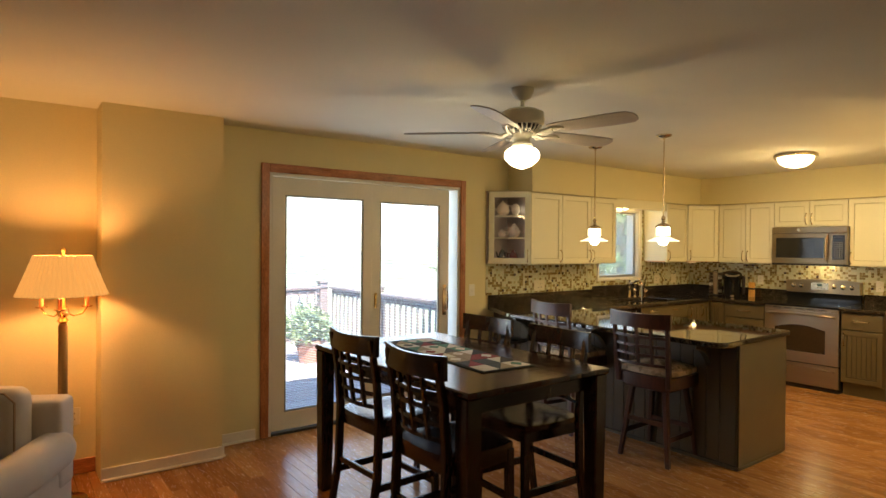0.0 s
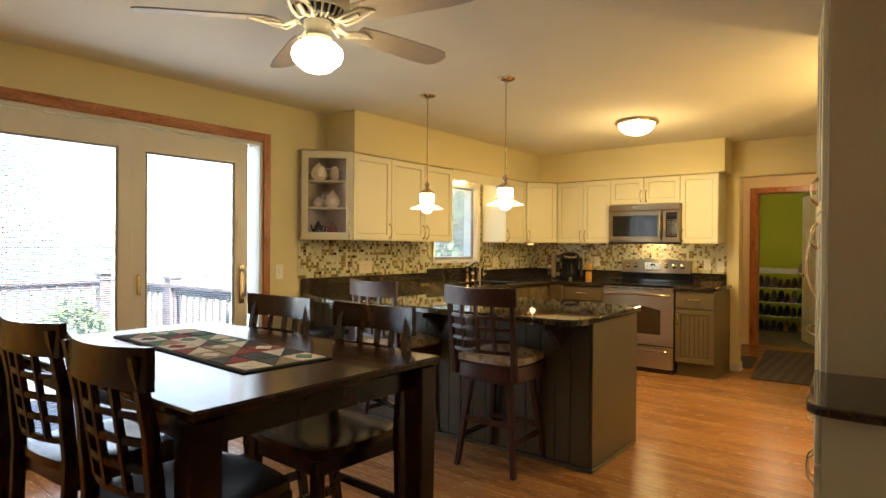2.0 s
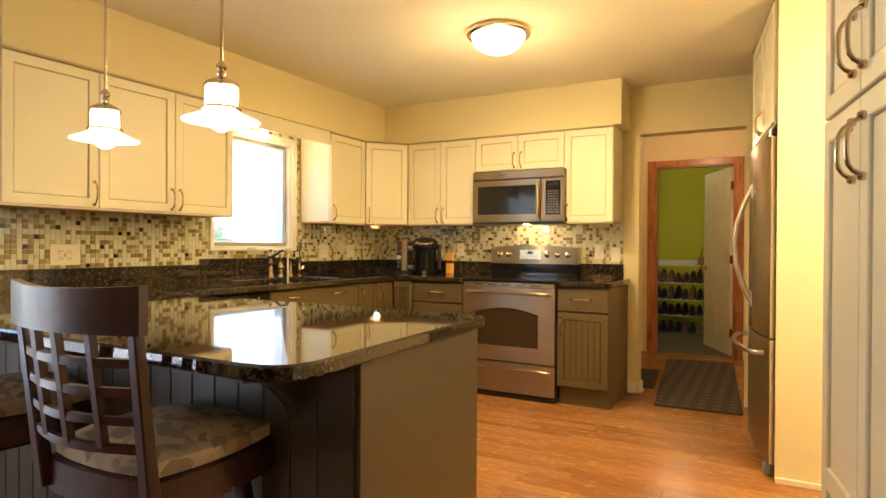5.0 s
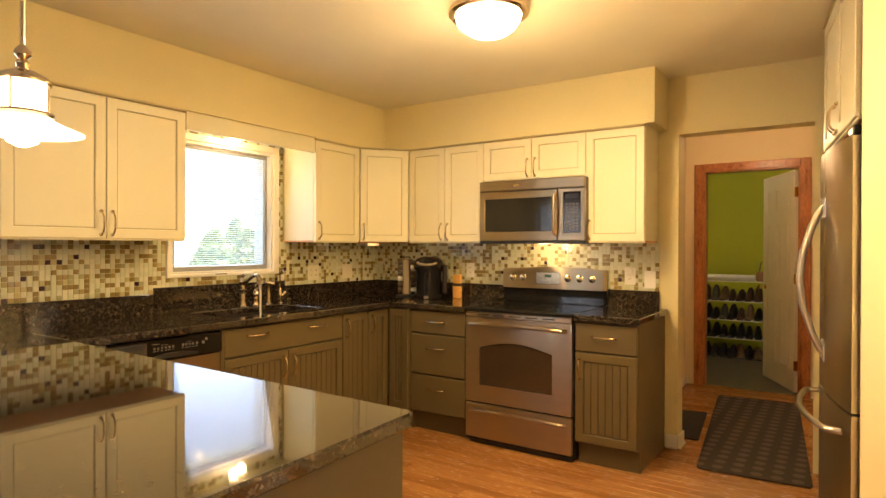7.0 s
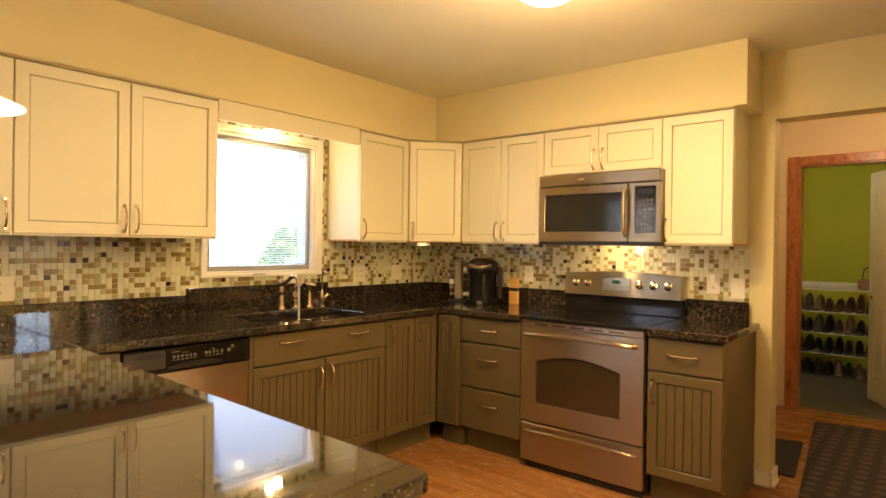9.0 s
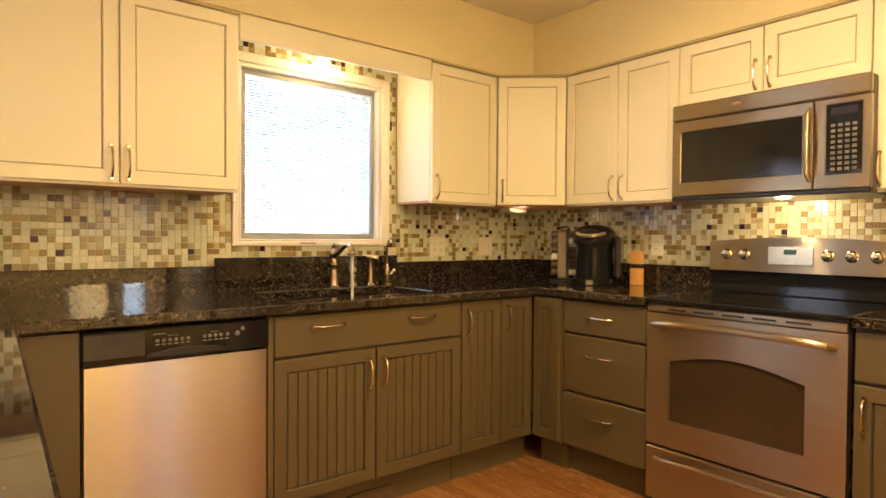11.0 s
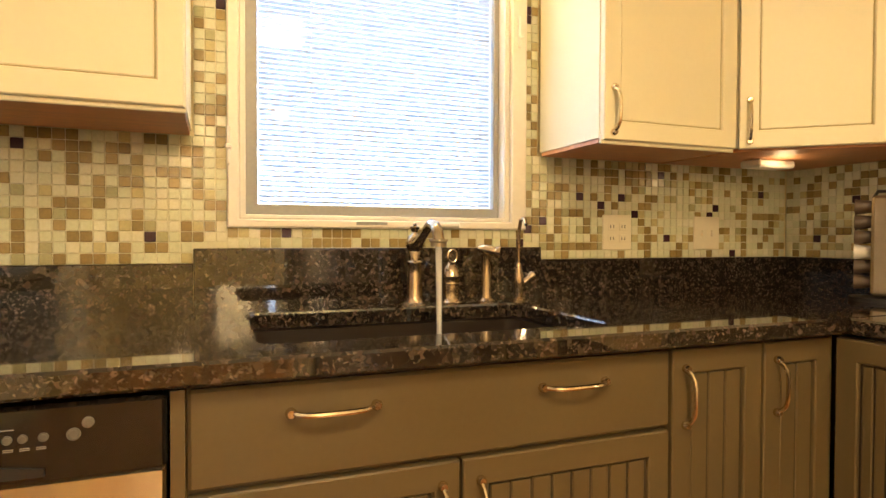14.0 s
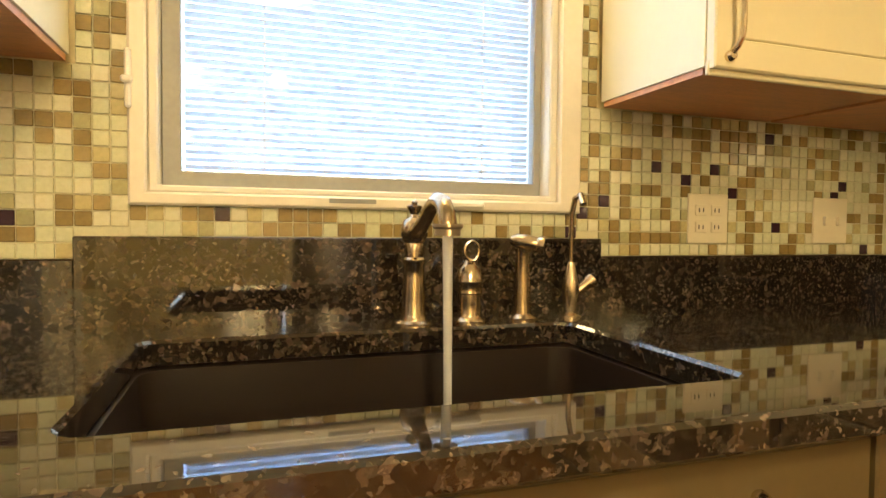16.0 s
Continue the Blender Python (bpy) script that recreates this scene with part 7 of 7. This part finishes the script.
# ---- mosaic tiles ----
TP = 0.0279
TONES = [(0.34, (0.60, 0.61, 0.42)), (0.21, (0.67, 0.65, 0.48)), (0.17, (0.242, 0.176, 0.062)), (0.12, (0.330, 0.250, 0.098)), (0.06, (0.371, 0.353, 0.187)), (0.030, (0.040, 0.016, 0.026)), (0.07, (0.484, 0.421, 0.211))]
TILE_ONE = brick_tone_mat("glass_mosaic_tile", TONES, 0.09, per_object=True, grain=0.25)
TILE_MANY = brick_tone_mat("glass_mosaic_tiles", TONES, 0.09, per_object=False, grain=0.25)
bs = thing("wall_tiling_sink", "green and brown glass mosaic tiles with pale grout behind the sink", "tiles")
bs["kind"] = "structure"
be = thing("wall_tiling_stove", "green and brown glass mosaic tiles with pale grout behind the stove", "tiles")
be["kind"] = "structure"
N_AREAS = [(4.632, GZ, 6.400, UZ0 + 0.002), (6.320, UZ0 + 0.002, 6.400, 2.12), (6.400, 1.082, 7.285, 1.137), (6.400, 2.064, 7.285, 2.12),
           (7.285, GZ, 8.428, UZ0 + 0.002), (7.285, UZ0 + 0.002, 7.332, 2.12)]
part("grout", boxes([((a, YN - 0.0030, b), (c, YN - 0.0005, d)) for a, b, c, d in N_AREAS]), GROUT, bs, "pale grout")
part("grout", boxes([((XE - 0.0030, 2.502, GZ), (XE - 0.0005, YN - 0.004, UZ0 + 0.002)), ((XE - 0.0030, 2.846, 0.90), (XE - 0.0005, 3.640, GZ))]), GROUT, be, "pale grout")
tm = {}


def tile_mesh(w, h):
    key = (round(w, 4), round(h, 4))
    if key not in tm:
        bm = box(bmesh.new(), (-w / 2, -0.0022, -h / 2), (w / 2, 0.0022, h / 2), 0.0009)
        bmesh.ops.recalc_face_normals(bm, faces=bm.faces)
        me = bpy.data.meshes.new("tile")
        bm.to_mesh(me)
        bm.free()
        me.materials.append(TILE_ONE)
        tm[key] = me
    return tm[key]


rt = random.Random(12)
cells = []
for a, b, c, d in N_AREAS:
    nx_, nz_ = max(1, round((c - a) / TP)), max(1, round((d - b) / TP))
    pw_, ph_ = (c - a) / nx_, (d - b) / nz_
    for i in range(nx_):
        for j in range(nz_):
            x, z = a + (i + 0.5) * pw_, b + (j + 0.5) * ph_
            if b < 1.05 and a > 7 and x < 7.337 and z < 1.082 + ph_ / 2:
                continue
            if a < 5 and x > 6.3185 and z < 1.082 + ph_ / 2:
                continue
            cells.append((x, z, pw_ - 0.0022, ph_ - 0.0022))
cells.sort(key=lambda q: abs(q[0] - 6.95) + 0.35 * abs(q[1] - 1.15))
one, many = cells[:300], cells[300:]
for x, z, w, h in one:
    o = new("tile", tile_mesh(w, h))
    o.parent = bs
    o.matrix_basis = pose(x, YN - 0.0045, z, rt.uniform(-1.0, 1.0), 0, rt.uniform(-1.0, 1.0))
bm = bmesh.new()
for x, z, w, h in many:
    m = pose(x, YN - 0.0045, z, rt.uniform(-1.0, 1.0), 0, rt.uniform(-1.0, 1.0))
    box(bm, (-w / 2, -0.0022, -h / 2), (w / 2, 0.0022, h / 2), 0.0009, m)
part("tiles", bm, TILE_MANY, bs, kind="stuff")
cells = []
for y0, y1, z0, z1 in ((2.505, YN - 0.008, GZ, UZ0 + 0.002), (2.849, 3.637, 0.93, GZ)):
    ny_, nz_ = round((y1 - y0) / TP), round((z1 - z0) / TP)
    pw_, ph_ = (y1 - y0) / ny_, (z1 - z0) / nz_
    cells += [(y0 + (i + 0.5) * pw_, z0 + (j + 0.5) * ph_, pw_ - 0.0022, ph_ - 0.0022) for i in range(ny_) for j in range(nz_)]
cells.sort(key=lambda q: abs(q[0] - 4.0) + 0.35 * abs(q[1] - 1.15))
bm = bmesh.new()
for k, (y, z, w, h) in enumerate(cells):
    m = pose(XE - 0.0045, y, z, rt.uniform(-1.0, 1.0), 0, -90 + rt.uniform(-1.0, 1.0))
    if k < 300:
        o = new("tile", tile_mesh(w, h))
        o.parent = be
        o.matrix_basis = m
    else:
        box(bm, (-w / 2, -0.0022, -h / 2), (w / 2, 0.0022, h / 2), 0.0009, m)
part("tiles", bm, TILE_MANY, be, kind="stuff")

# ---- floor boards ----
PW = 0.079
rp = random.Random(21)
floor = thing("floor", "satin honey-oak strip floor", "floor")
floor["kind"] = "structure"
boards = []
for i in range(int((10.55 + 2.4) / PW) + 1):
    x = -2.4 + i * PW
    south = -2.5 if x < 3.8 else 0.5 if x < 5.2 else -0.86 if x < 7.65 else 0.35 if x < XE else 1.0
    y = south - rp.uniform(0, 0.8)
    yend = YN if x < XE else 2.76
    while y < yend:
        L2 = rp.choice((0.45, 0.6, 0.75, 0.9, 1.2))
        y0, y1 = max(y, south), min(y + L2, yend)
        if y1 - y0 > 0.02 and x + PW < 10.56:
            boards.append((x, y0, y1))
        y += L2


def near_walk(q):
    x, y = q[0], (q[1] + q[2]) / 2
    return math.hypot(max(0, abs(x - 6.3) - 1.6), max(0, abs(y - 2.6) - 1.3)) + 0.001 * abs(x - 6)


boards.sort(key=near_walk)
FLOOR_ONE, FLOOR_MANY = plank_mat("oak_board", True), plank_mat("oak_boards", False)
bmesh_by_len = {}
for x, y0, y1 in boards[:300]:
    key = round(y1 - y0, 3)
    if key not in bmesh_by_len:
        bm = box(bmesh.new(), (0.0004, 0.0004, -0.012), (PW - 0.0004, key - 0.0004, 0.0), 0.0009)
        bmesh.ops.recalc_face_normals(bm, faces=bm.faces)
        me = bpy.data.meshes.new("board")
        bm.to_mesh(me)
        bm.free()
        me.materials.append(FLOOR_ONE)
        bmesh_by_len[key] = me
    o = new("board", bmesh_by_len[key])
    o.parent = floor
    o.location = (x, y0, 0)
bm = bmesh.new()
for x, y0, y1 in boards[300:]:
    box(bm, (x + 0.0004, y0 + 0.0004, -0.012), (x + PW - 0.0004, y1 - 0.0004, 0.0), 0.0009)
part("boards", bm, FLOOR_MANY, floor, kind="stuff")
